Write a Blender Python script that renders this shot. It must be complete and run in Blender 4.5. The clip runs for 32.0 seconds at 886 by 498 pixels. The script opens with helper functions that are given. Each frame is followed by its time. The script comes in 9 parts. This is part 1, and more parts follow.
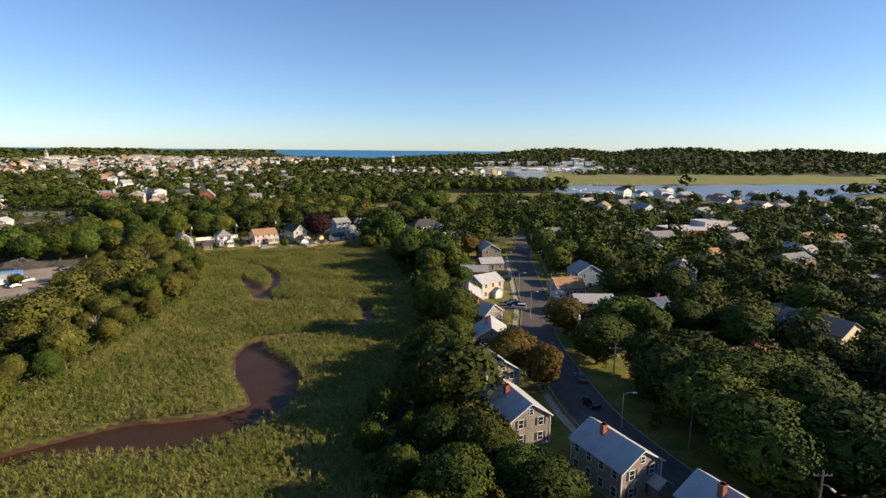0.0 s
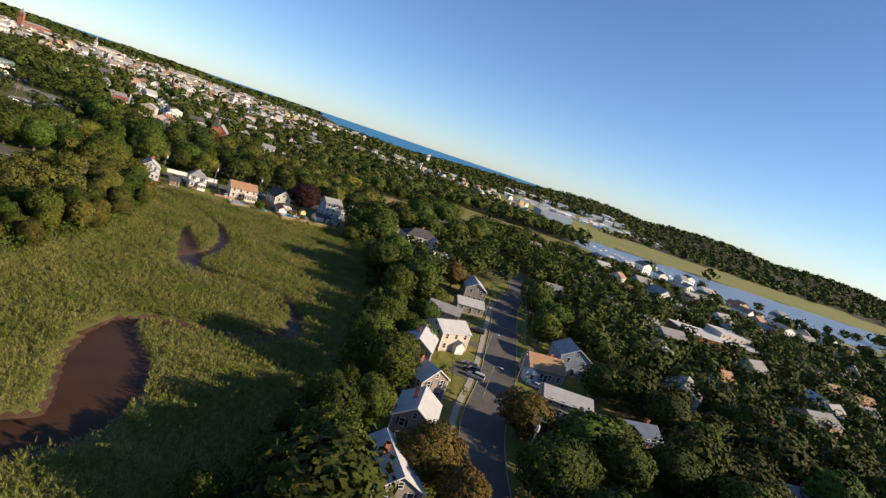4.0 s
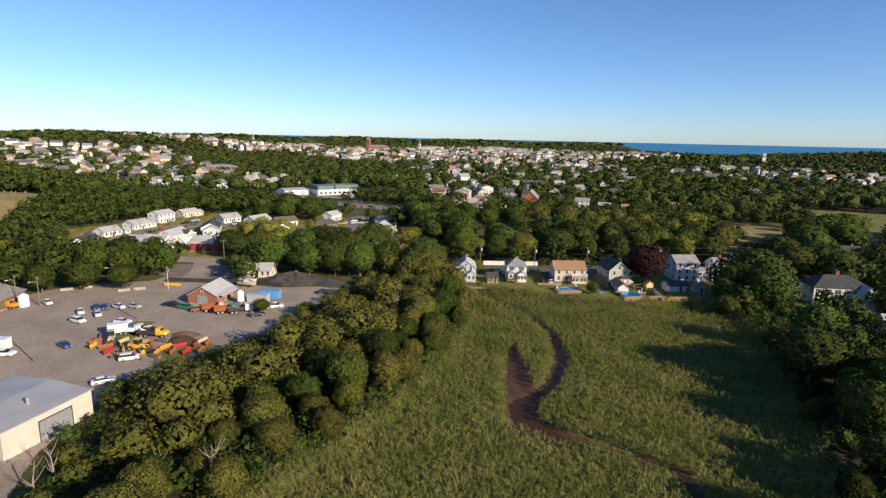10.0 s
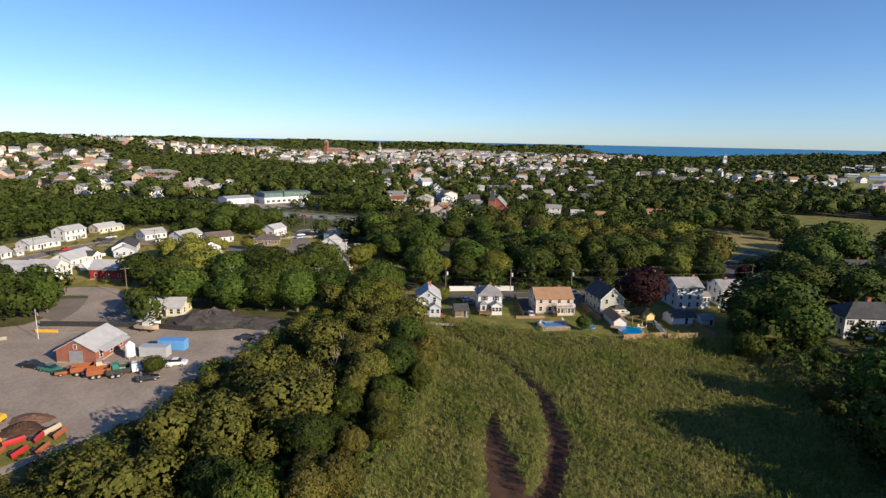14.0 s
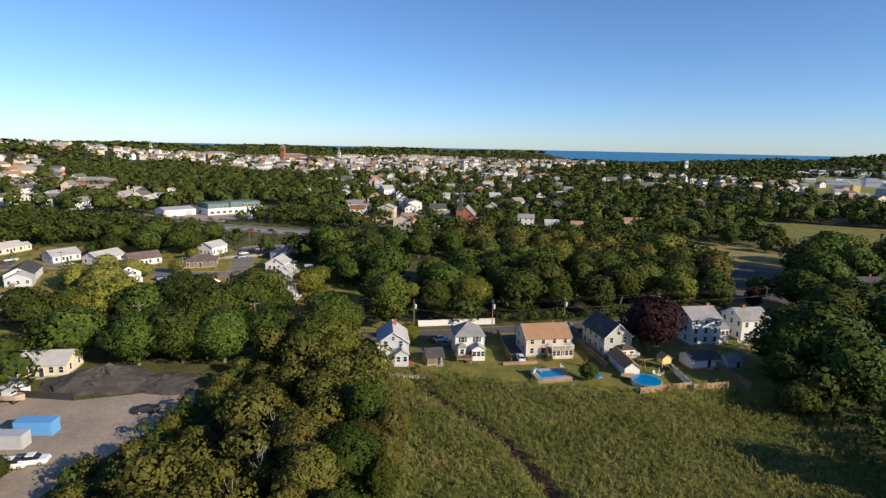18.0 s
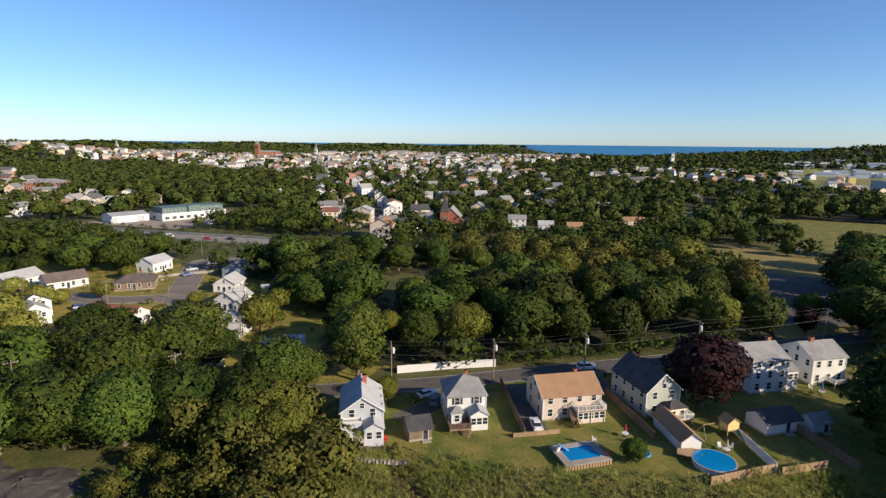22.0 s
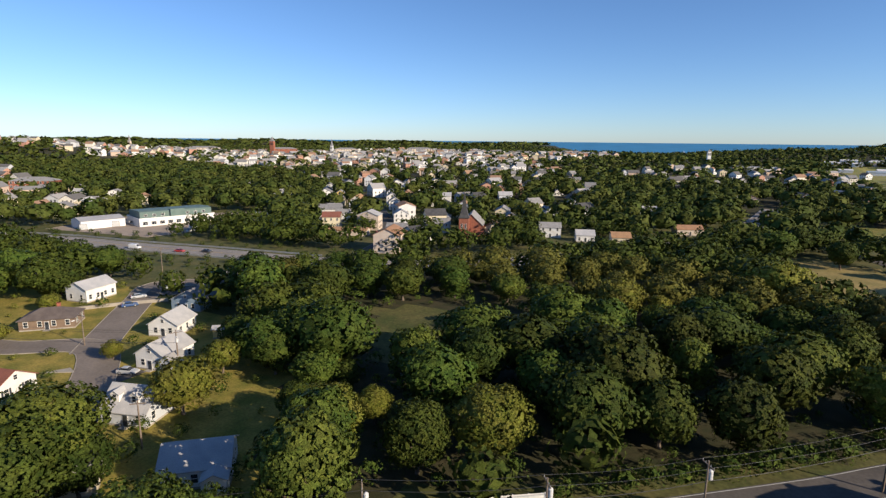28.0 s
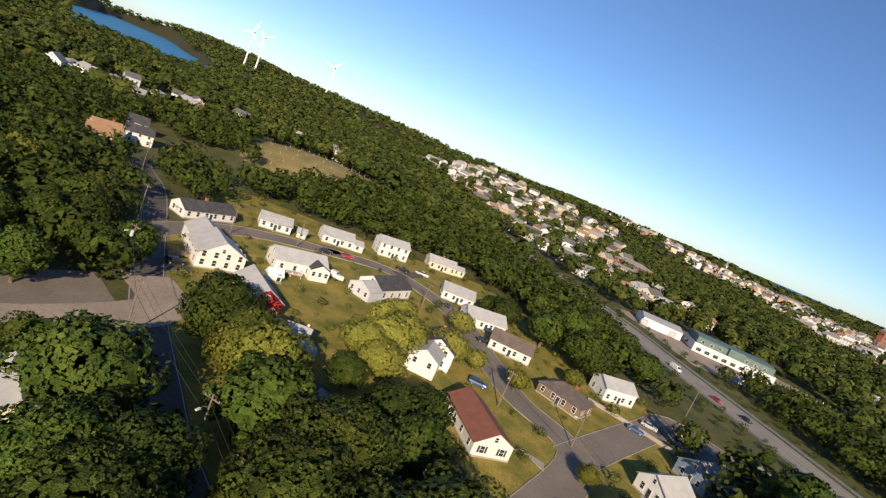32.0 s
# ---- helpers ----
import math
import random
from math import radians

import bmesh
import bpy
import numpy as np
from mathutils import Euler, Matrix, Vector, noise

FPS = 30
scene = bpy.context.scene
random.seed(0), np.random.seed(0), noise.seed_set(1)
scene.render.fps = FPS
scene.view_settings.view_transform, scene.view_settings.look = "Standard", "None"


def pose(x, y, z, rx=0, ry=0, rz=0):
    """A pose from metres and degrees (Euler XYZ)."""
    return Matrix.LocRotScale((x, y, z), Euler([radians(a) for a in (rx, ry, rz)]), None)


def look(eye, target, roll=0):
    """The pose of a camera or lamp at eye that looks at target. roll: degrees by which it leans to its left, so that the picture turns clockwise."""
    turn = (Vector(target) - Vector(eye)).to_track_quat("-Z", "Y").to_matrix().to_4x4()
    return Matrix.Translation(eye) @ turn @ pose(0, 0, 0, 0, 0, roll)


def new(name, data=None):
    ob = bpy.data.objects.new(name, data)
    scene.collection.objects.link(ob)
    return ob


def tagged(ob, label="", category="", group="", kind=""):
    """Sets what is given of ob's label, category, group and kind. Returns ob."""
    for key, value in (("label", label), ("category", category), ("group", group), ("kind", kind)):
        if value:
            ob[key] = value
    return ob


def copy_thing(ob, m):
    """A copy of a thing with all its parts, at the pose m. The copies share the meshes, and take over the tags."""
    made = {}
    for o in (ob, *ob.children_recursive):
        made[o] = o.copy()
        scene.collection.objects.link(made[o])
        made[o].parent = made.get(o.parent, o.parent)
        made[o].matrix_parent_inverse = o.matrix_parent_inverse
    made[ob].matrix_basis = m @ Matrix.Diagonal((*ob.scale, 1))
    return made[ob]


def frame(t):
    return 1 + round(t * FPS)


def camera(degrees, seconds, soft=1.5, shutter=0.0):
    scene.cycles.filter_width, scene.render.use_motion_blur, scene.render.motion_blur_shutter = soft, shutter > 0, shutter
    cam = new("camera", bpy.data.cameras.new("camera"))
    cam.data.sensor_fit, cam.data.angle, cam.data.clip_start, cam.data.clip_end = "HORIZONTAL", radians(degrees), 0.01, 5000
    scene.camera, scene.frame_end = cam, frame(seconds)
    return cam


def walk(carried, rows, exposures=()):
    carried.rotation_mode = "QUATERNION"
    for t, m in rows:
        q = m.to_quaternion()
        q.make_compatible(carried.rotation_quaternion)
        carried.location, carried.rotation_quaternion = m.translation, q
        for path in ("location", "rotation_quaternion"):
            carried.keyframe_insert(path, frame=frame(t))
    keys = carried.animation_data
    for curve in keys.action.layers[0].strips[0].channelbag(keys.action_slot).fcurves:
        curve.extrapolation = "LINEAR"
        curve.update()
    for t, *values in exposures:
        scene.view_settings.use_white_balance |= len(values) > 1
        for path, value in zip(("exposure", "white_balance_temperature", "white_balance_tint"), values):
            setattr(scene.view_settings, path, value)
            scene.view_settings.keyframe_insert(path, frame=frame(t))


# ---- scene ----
cam = camera(77.4, 32.0, 1.35)
METRES, EYE, TILT, LEAN, TURN = 300.0, 48.0, -10.1, -0.5, 0.0
ROWS = [
    (0.0, 0.0, 0.0, 0.0, 0.0, 0.0, -0.0),
    (0.5, 0.0047, 0.0155, 0.0048, -0.46, 0.08, 0.17),
    (1.0, 0.0096, 0.0296, 0.0094, -0.65, 0.1, 0.19),
    (1.5, 0.0144, 0.0432, 0.012, -0.93, 0.14, 0.27),
    (2.0, 0.0188, 0.0572, 0.0135, -1.26, 0.09, 0.21),
    (2.5, 0.023, 0.0722, 0.0156, -1.66, 0.09, 0.31),
    (4.5, 0.03, 0.1302, 0.0284, 1.62, 0.74, -21.82),
    (5.0, 0.0252, 0.148, 0.0304, 12.47, -0.46, -11.75),
    (5.5, 0.018, 0.1662, 0.0339, 27.38, -1.82, -5.73),
    (6.0, 0.0097, 0.1828, 0.0393, 37.07, -2.99, -7.37),
    (6.5, 0.0014, 0.1982, 0.0445, 39.09, -3.29, -7.68),
    (7.0, -0.0071, 0.2125, 0.0479, 37.95, -3.06, -7.5),
    (7.5, -0.0154, 0.2267, 0.0499, 36.93, -2.93, -7.11),
    (8.0, -0.0239, 0.2404, 0.0523, 36.29, -2.87, -6.95),
    (8.5, -0.0324, 0.2538, 0.0552, 35.6, -2.76, -6.86),
    (9.0, -0.0408, 0.2675, 0.0592, 34.93, -2.68, -6.67),
    (9.5, -0.0495, 0.281, 0.0628, 34.3, -2.66, -6.45),
    (10.0, -0.0587, 0.2947, 0.0659, 33.98, -2.74, -6.49),
    (10.5, -0.0674, 0.3086, 0.0684, 33.77, -2.74, -6.45),
    (11.0, -0.0761, 0.3228, 0.0701, 33.11, -2.62, -6.28),
    (11.5, -0.0848, 0.3367, 0.0721, 32.53, -2.48, -6.22),
    (12.0, -0.0931, 0.3499, 0.075, 32.07, -2.39, -6.25),
    (12.5, -0.101, 0.3631, 0.0779, 31.47, -2.32, -6.15),
    (13.0, -0.1092, 0.3768, 0.0806, 30.82, -2.22, -5.88),
    (13.5, -0.1176, 0.3897, 0.0829, 30.44, -2.17, -5.91),
    (14.0, -0.1259, 0.4024, 0.0852, 30.13, -2.07, -5.84),
    (14.5, -0.1341, 0.4151, 0.0878, 29.98, -1.96, -5.56),
    (16.5, -0.1638, 0.4619, 0.0905, 28.15, -1.5, -5.29),
    (17.0, -0.1722, 0.4746, 0.0935, 27.56, -1.45, -5.38),
    (17.5, -0.1803, 0.4868, 0.0977, 26.92, -1.24, -5.24),
    (18.0, -0.1875, 0.4977, 0.1011, 26.22, -1.15, -5.22),
    (18.5, -0.1941, 0.5079, 0.1031, 25.54, -1.04, -5.08),
    (19.0, -0.2011, 0.5192, 0.104, 24.94, -0.96, -5.07),
    (19.5, -0.2084, 0.5315, 0.1051, 24.26, -0.95, -4.9),
    (20.0, -0.216, 0.5451, 0.107, 23.83, -1.09, -4.75),
    (20.5, -0.2239, 0.5603, 0.1098, 23.61, -1.23, -4.54),
    (21.0, -0.2314, 0.5757, 0.1137, 23.75, -1.35, -4.46),
    (21.5, -0.238, 0.5908, 0.1169, 23.99, -1.49, -4.45),
    (22.0, -0.2442, 0.6055, 0.1193, 24.37, -1.45, -4.32),
    (22.5, -0.2504, 0.6195, 0.1212, 25.0, -1.49, -4.45),
    (23.0, -0.2561, 0.6319, 0.1233, 25.52, -1.56, -4.69),
    (23.5, -0.2619, 0.6442, 0.1253, 25.54, -1.43, -4.53),
    (24.0, -0.2677, 0.6565, 0.1264, 25.58, -1.39, -4.48),
    (24.5, -0.2736, 0.6688, 0.1268, 25.86, -1.53, -4.62),
    (25.0, -0.2793, 0.6823, 0.1279, 26.15, -1.62, -4.58),
    (25.5, -0.2852, 0.6969, 0.1303, 26.31, -1.69, -4.59),
    (27.5, -0.3094, 0.751, 0.142, 26.51, -1.8, -4.74),
    (28.0, -0.3155, 0.7647, 0.1422, 26.49, -1.87, -4.68),
    (28.5, -0.3227, 0.78, 0.1456, 20.09, -1.29, -14.22),
    (29.0, -0.3315, 0.7938, 0.1504, 22.36, -0.47, -28.45),
    (29.5, -0.3422, 0.804, 0.154, 31.5, -0.77, -33.19),
    (30.0, -0.3542, 0.8119, 0.1547, 41.88, -2.01, -32.56),
    (30.5, -0.3676, 0.8179, 0.1529, 51.8, -3.51, -31.0),
    (31.0, -0.3826, 0.8212, 0.1506, 63.4, -5.46, -30.63),
    (31.5, -0.3989, 0.8207, 0.1496, 74.47, -7.47, -31.89),
    (32.0, -0.415, 0.8167, 0.1498, 84.92, -9.53, -32.63),
]
walk(cam, [(t, pose(0, 0, EYE, TILT, LEAN, TURN) @ pose(METRES * x, METRES * y, METRES * z, 90 + pitch, roll, yaw)) for t, x, y, z, yaw, pitch, roll in ROWS],
     exposures=[(0.0, 0.82, 5750, 12), (5.0, 0.82, 5650, 12), (7.0, 0.62, 5450, 12), (13.0, 0.6, 5250, 12), (28.0, 0.6, 5300, 12), (30.0, 0.74, 5450, 12), (32.0, 0.54, 5600, 12)])

# ---- daylight: low warm evening sun from +x, clear sky ----
SUN_EL, SUN_AZ = radians(22.0), (0.995, -0.10)
world = bpy.data.worlds.new("sky")
scene.world = world
world.use_nodes = True
wn = world.node_tree.nodes
sky = wn.new("ShaderNodeTexSky")
sky.sky_type, sky.sun_disc = "NISHITA", False
sky.sun_elevation, sky.sun_rotation = SUN_EL, radians(95.0)
sky.altitude, sky.air_density, sky.dust_density, sky.ozone_density = 50, 0.8, 0.2, 2.6
wn["Background"].inputs["Strength"].default_value = 0.08
world.node_tree.links.new(sky.outputs["Color"], wn["Background"].inputs["Color"])
sun = new("sun", bpy.data.lights.new("sun", "SUN"))
sun.data.energy, sun.data.angle, sun.data.color = 5.0, radians(0.5), (1.0, 0.75, 0.45)
sun.matrix_world = look((300 * SUN_AZ[0], 300 * SUN_AZ[1], 300 * math.tan(SUN_EL)), (0, 0, 0))

# ---- materials ----
MATS = {}


def surface(name, c1, c2, size=2.0, rough=0.85, bump=0.0, fine=0.15, metal=0.0, vary=0.0, island=0.0, lap=0.0, spec=0.3, leafy=0.0):
    """A procedural surface: two colours mixed by patches of the given size in metres, fine grain, relief;
    vary: change of brightness from object to object; island: from piece to piece; lap: height of lapped boards or courses."""
    m = bpy.data.materials.new(name)
    m.use_nodes = True
    nt = m.node_tree
    N, K = nt.nodes, nt.links.new
    p = N["Principled BSDF"]
    p.inputs["Roughness"].default_value, p.inputs["Metallic"].default_value = rough, metal
    p.inputs["Specular IOR Level"].default_value = spec
    tc = N.new("ShaderNodeTexCoord")
    n1 = N.new("ShaderNodeTexNoise")
    n1.inputs["Scale"].default_value, n1.inputs["Detail"].default_value = 1.0 / size, 4.0
    K(tc.outputs["Object"], n1.inputs["Vector"])
    ramp = N.new("ShaderNodeMapRange")
    ramp.inputs["From Min"].default_value, ramp.inputs["From Max"].default_value = 0.35, 0.65
    K(n1.outputs["Fac"], ramp.inputs["Value"])
    mix = N.new("ShaderNodeMix")
    mix.data_type = "RGBA"
    mix.inputs["A"].default_value, mix.inputs["B"].default_value = (*c1, 1), (*c2, 1)
    K(ramp.outputs["Result"], mix.inputs["Factor"])
    n2 = N.new("ShaderNodeTexNoise")
    n2.inputs["Scale"].default_value, n2.inputs["Detail"].default_value = 14.0 / size, 3.0
    K(tc.outputs["Object"], n2.inputs["Vector"])
    hsv = N.new("ShaderNodeHueSaturation")
    K(mix.outputs["Result"], hsv.inputs["Color"])
    val = N.new("ShaderNodeMapRange")
    val.inputs["From Min"].default_value, val.inputs["From Max"].default_value = 0.3, 0.7
    val.inputs["To Min"].default_value, val.inputs["To Max"].default_value = 1 - fine, 1 + fine
    K(n2.outputs["Fac"], val.inputs["Value"])
    out = val.outputs["Result"]

    def swing(source, amount):
        r = N.new("ShaderNodeMapRange")
        r.inputs["To Min"].default_value, r.inputs["To Max"].default_value = 1 - amount, 1 + amount
        K(source, r.inputs["Value"])
        t = N.new("ShaderNodeMath")
        t.operation = "MULTIPLY"
        K(out, t.inputs[0])
        K(r.outputs["Result"], t.inputs[1])
        return t.outputs[0]

    if vary:
        oi = N.new("ShaderNodeObjectInfo")
        out = swing(oi.outputs["Random"], vary)
        hue = N.new("ShaderNodeMapRange")
        hue.inputs["To Min"].default_value, hue.inputs["To Max"].default_value = 0.5 - 0.05 * vary, 0.5 + 0.05 * vary
        w = N.new("ShaderNodeMath")
        w.operation = "FRACT"
        w7 = N.new("ShaderNodeMath")
        w7.operation = "MULTIPLY"
        w7.inputs[1].default_value = 7.31
        K(oi.outputs["Random"], w7.inputs[0])
        K(w7.outputs[0], w.inputs[0])
        K(w.outputs[0], hue.inputs["Value"])
        K(hue.outputs["Result"], hsv.inputs["Hue"])
    if island:
        gi = N.new("ShaderNodeNewGeometry")
        out = swing(gi.outputs["Random Per Island"], island)
    K(out, hsv.inputs["Value"])
    colour = hsv.outputs["Color"]
    height = n2.outputs["Fac"]
    if lap:
        sep = N.new("ShaderNodeSeparateXYZ")
        K(tc.outputs["Object"], sep.inputs[0])
        mul = N.new("ShaderNodeMath")
        mul.operation = "MULTIPLY"
        mul.inputs[1].default_value = 1.0 / lap
        K(sep.outputs["Z"], mul.inputs[0])
        fr = N.new("ShaderNodeMath")
        fr.operation = "FRACT"
        K(mul.outputs[0], fr.inputs[0])
        add = N.new("ShaderNodeMath")
        add.operation = "MULTIPLY_ADD"
        add.inputs[1].default_value = 0.2
        K(n2.outputs["Fac"], add.inputs[0])
        inv = N.new("ShaderNodeMath")
        inv.operation = "SUBTRACT"
        inv.inputs[0].default_value = 1.0
        K(fr.outputs[0], inv.inputs[1])
        K(inv.outputs[0], add.inputs[2])
        height = add.outputs[0]
    if bump or lap:
        b = N.new("ShaderNodeBump")
        b.inputs["Strength"].default_value = bump or 0.5
        b.inputs["Distance"].default_value = (0.25 if leafy else 0.03) if not lap else 0.02
        K(height, b.inputs["Height"])
        K(b.outputs["Normal"], p.inputs["Normal"])
    K(colour, p.inputs["Base Color"])
    if leafy:
        tr = N.new("ShaderNodeBsdfTranslucent")
        K(colour, tr.inputs["Color"])
        ms = N.new("ShaderNodeMixShader")
        ms.inputs["Fac"].default_value = leafy
        K(p.outputs[0], ms.inputs[1])
        K(tr.outputs[0], ms.inputs[2])
        K(ms.outputs[0], N["Material Output"].inputs["Surface"])
    MATS[name] = m
    return m


def palette(name, colours, size=3.0, rough=0.85, fine=0.12):
    """A surface whose colour changes from piece to piece of one joined mesh."""
    m = surface(name, (0.5, 0.5, 0.5), (0.5, 0.5, 0.5), size, rough, 0.0, fine)
    N, K = m.node_tree.nodes, m.node_tree.links.new
    gi = N.new("ShaderNodeNewGeometry")
    cr = N.new("ShaderNodeValToRGB")
    cr.color_ramp.interpolation = "CONSTANT"
    e = cr.color_ramp.elements
    while len(e) < len(colours):
        e.new(0.5)
    for i, c in enumerate(colours):
        e[i].position, e[i].color = i / len(colours), (*c, 1)
    K(gi.outputs["Random Per Island"], cr.inputs["Fac"])
    mix = [n for n in N if n.bl_idname == "ShaderNodeMix"][0]
    K(cr.outputs["Color"], mix.inputs["A"])
    K(cr.outputs["Color"], mix.inputs["B"])
    return m


def water(name, deep, rough, ripple, size, spec=0.5):
    m = surface(name, deep, [c * 1.25 for c in deep], size * 12, rough, 0.0, 0.05, spec=spec)
    N, K = m.node_tree.nodes, m.node_tree.links.new
    n = N.new("ShaderNodeTexNoise")
    n.inputs["Scale"].default_value = 1.0 / size
    K(N["Texture Coordinate"].outputs["Object"], n.inputs["Vector"])
    b = N.new("ShaderNodeBump")
    b.inputs["Strength"].default_value, b.inputs["Distance"].default_value = ripple, 0.1
    K(n.outputs["Fac"], b.inputs["Height"])
    K(b.outputs["Normal"], N["Principled BSDF"].inputs["Normal"])
    return m


lawn = surface("lawn", (0.095, 0.12, 0.017), (0.22, 0.18, 0.038), 6, 0.95, 0.4, 0.25)
dry_lawn = surface("dry_lawn", (0.145, 0.145, 0.02), (0.30, 0.23, 0.045), 6, 0.95, 0.4, 0.25)
rough_grass = surface("rough_grass", (0.058, 0.07, 0.015), (0.11, 0.1, 0.03), 9, 0.95, 0.5, 0.3)
dry_grass = surface("dry_grass", (0.20, 0.17, 0.05), (0.30, 0.23, 0.08), 11, 0.95, 0.4, 0.2)
marsh_soil = surface("marsh_soil", (0.085, 0.1, 0.018), (0.13, 0.12, 0.032), 4, 0.95, 0.5, 0.3)
far_marsh = surface("far_marsh", (0.16, 0.19, 0.035), (0.24, 0.20, 0.06), 40, 0.95, 0.0, 0.2)
mud = surface("mud", (0.055, 0.03, 0.016), (0.09, 0.05, 0.027), 3, 0.75, 0.4, 0.25)
wood_floor = surface("wood_floor", (0.028, 0.032, 0.01), (0.055, 0.047, 0.02), 4, 0.95, 0.5, 0.3)
sand = surface("sand", (0.36, 0.27, 0.15), (0.44, 0.34, 0.20), 4, 0.95, 0.4, 0.12)
asphalt = surface("asphalt", (0.082, 0.074, 0.066), (0.115, 0.102, 0.09), 7, 0.9, 0.3, 0.16)
lot_asphalt = surface("lot_asphalt", (0.27, 0.222, 0.172), (0.35, 0.288, 0.222), 9, 0.92, 0.3, 0.14)
lane_asphalt = surface("lane_asphalt", (0.18, 0.152, 0.122), (0.225, 0.19, 0.155), 8, 0.9, 0.3, 0.12)
concrete = surface("concrete", (0.30, 0.27, 0.22), (0.38, 0.34, 0.28), 3, 0.9, 0.3, 0.12)
road_paint_yellow = surface("road_paint_yellow", (0.50, 0.36, 0.06), (0.42, 0.30, 0.06), 1, 0.8)
road_paint_white = surface("road_paint_white", (0.55, 0.55, 0.52), (0.42, 0.42, 0.40), 1, 0.8)
creek_water = water("creek_water", (0.045, 0.024, 0.012), 0.3, 0.25, 0.8, 0.06)
bay_water = water("bay_water", (0.045, 0.18, 0.33), 0.5, 0.4, 9, 0.3)
river_water = water("river_water", (0.16, 0.21, 0.27), 0.4, 0.3, 6)
leaf = surface("leaf", (0.036, 0.058, 0.0075), (0.076, 0.095, 0.012), 1.5, 0.65, 0.9, 0.42, vary=0.4, island=0.35, leafy=0.05, spec=0.12)
leaf_light = surface("leaf_light", (0.125, 0.145, 0.015), (0.17, 0.165, 0.026), 1.5, 0.6, 0.9, 0.42, vary=0.2, island=0.3, leafy=0.15, spec=0.12)
leaf_willow = surface("leaf_willow", (0.21, 0.22, 0.03), (0.28, 0.27, 0.05), 1.5, 0.65, 0.9, 0.42, vary=0.15, island=0.3, leafy=0.2, spec=0.12)
leaf_olive = surface("leaf_olive", (0.08, 0.084, 0.014), (0.132, 0.12, 0.022), 1.5, 0.65, 0.9, 0.42, vary=0.3, island=0.3, leafy=0.1, spec=0.12)
leaf_rust = surface("leaf_rust", (0.095, 0.068, 0.015), (0.125, 0.088, 0.018), 1.5, 0.6, 0.9, 0.42, vary=0.2, island=0.3, leafy=0.1, spec=0.12)
leaf_purple = surface("leaf_purple", (0.024, 0.010, 0.011), (0.04, 0.014, 0.014), 1.5, 0.55, 0.9, 0.42, vary=0.1, island=0.35, leafy=0.12, spec=0.12)
far_leaf = surface("far_leaf", (0.034, 0.052, 0.0085), (0.074, 0.084, 0.015), 24, 0.75, 0.0, 0.3, island=0.3, spec=0.1)
reed = surface("reed", (0.14, 0.17, 0.026), (0.235, 0.222, 0.06), 9, 0.7, 0.0, 0.3, island=0.2, leafy=0.2, spec=0.15)
bark = surface("bark", (0.11, 0.085, 0.06), (0.19, 0.155, 0.12), 0.5, 0.95, 0.6, 0.25)
dead_wood = surface("dead_wood", (0.34, 0.29, 0.23), (0.25, 0.20, 0.15), 0.6, 0.95, 0.4, 0.2)
pole_wood = surface("pole_wood", (0.15, 0.115, 0.085), (0.22, 0.18, 0.14), 0.8, 0.95, 0.4, 0.2)
deck_wood = surface("deck_wood", (0.25, 0.16, 0.09), (0.33, 0.22, 0.13), 0.8, 0.85, 0.3, 0.2)
fence_wood = surface("fence_wood", (0.30, 0.205, 0.11), (0.37, 0.26, 0.15), 0.7, 0.9, 0.3, 0.2, vary=0.15)
old_fence_wood = surface("old_fence_wood", (0.14, 0.10, 0.065), (0.20, 0.15, 0.10), 0.7, 0.9, 0.3, 0.2, vary=0.15)
white_vinyl = surface("white_vinyl", (0.7, 0.69, 0.66), (0.64, 0.63, 0.6), 1.5, 0.5, 0.0, 0.04)
white_siding = surface("white_siding", (0.7, 0.69, 0.66), (0.63, 0.62, 0.59), 2.5, 0.6, 0.0, 0.05, vary=0.06, lap=0.14)
grey_siding = surface("grey_siding", (0.50, 0.52, 0.55), (0.44, 0.46, 0.49), 2.5, 0.65, 0.0, 0.05, vary=0.08, lap=0.14)
shingle_siding = surface("shingle_siding", (0.22, 0.19, 0.165), (0.29, 0.25, 0.21), 1.2, 0.9, 0.5, 0.22, vary=0.1, lap=0.16)
cream_siding = surface("cream_siding", (0.68, 0.60, 0.42), (0.60, 0.53, 0.38), 2.5, 0.65, 0.0, 0.05, vary=0.1, lap=0.14)
tan_siding = surface("tan_siding", (0.62, 0.52, 0.42), (0.55, 0.46, 0.37), 2.5, 0.65, 0.0, 0.05, vary=0.1, lap=0.14)
blue_siding = surface("blue_siding", (0.25, 0.32, 0.40), (0.21, 0.27, 0.34), 2.5, 0.65, 0.0, 0.06, vary=0.1, lap=0.14)
red_siding = surface("red_siding", (0.34, 0.035, 0.03), (0.28, 0.03, 0.026), 2.5, 0.6, 0.0, 0.06, lap=0.14)
brown_siding = surface("brown_siding", (0.17, 0.12, 0.085), (0.22, 0.16, 0.11), 2.0, 0.8, 0.0, 0.1, lap=0.16)
yellow_siding = surface("yellow_siding", (0.72, 0.54, 0.20), (0.66, 0.48, 0.17), 2.0, 0.7, 0.0, 0.06, lap=0.14)
brick_wall = surface("brick_wall", (0.31, 0.125, 0.075), (0.25, 0.095, 0.06), 0.9, 0.9, 0.4, 0.25, lap=0.075)
chimney_brick = surface("chimney_brick", (0.36, 0.14, 0.08), (0.29, 0.11, 0.065), 0.5, 0.9, 0.4, 0.25, vary=0.15, lap=0.075)
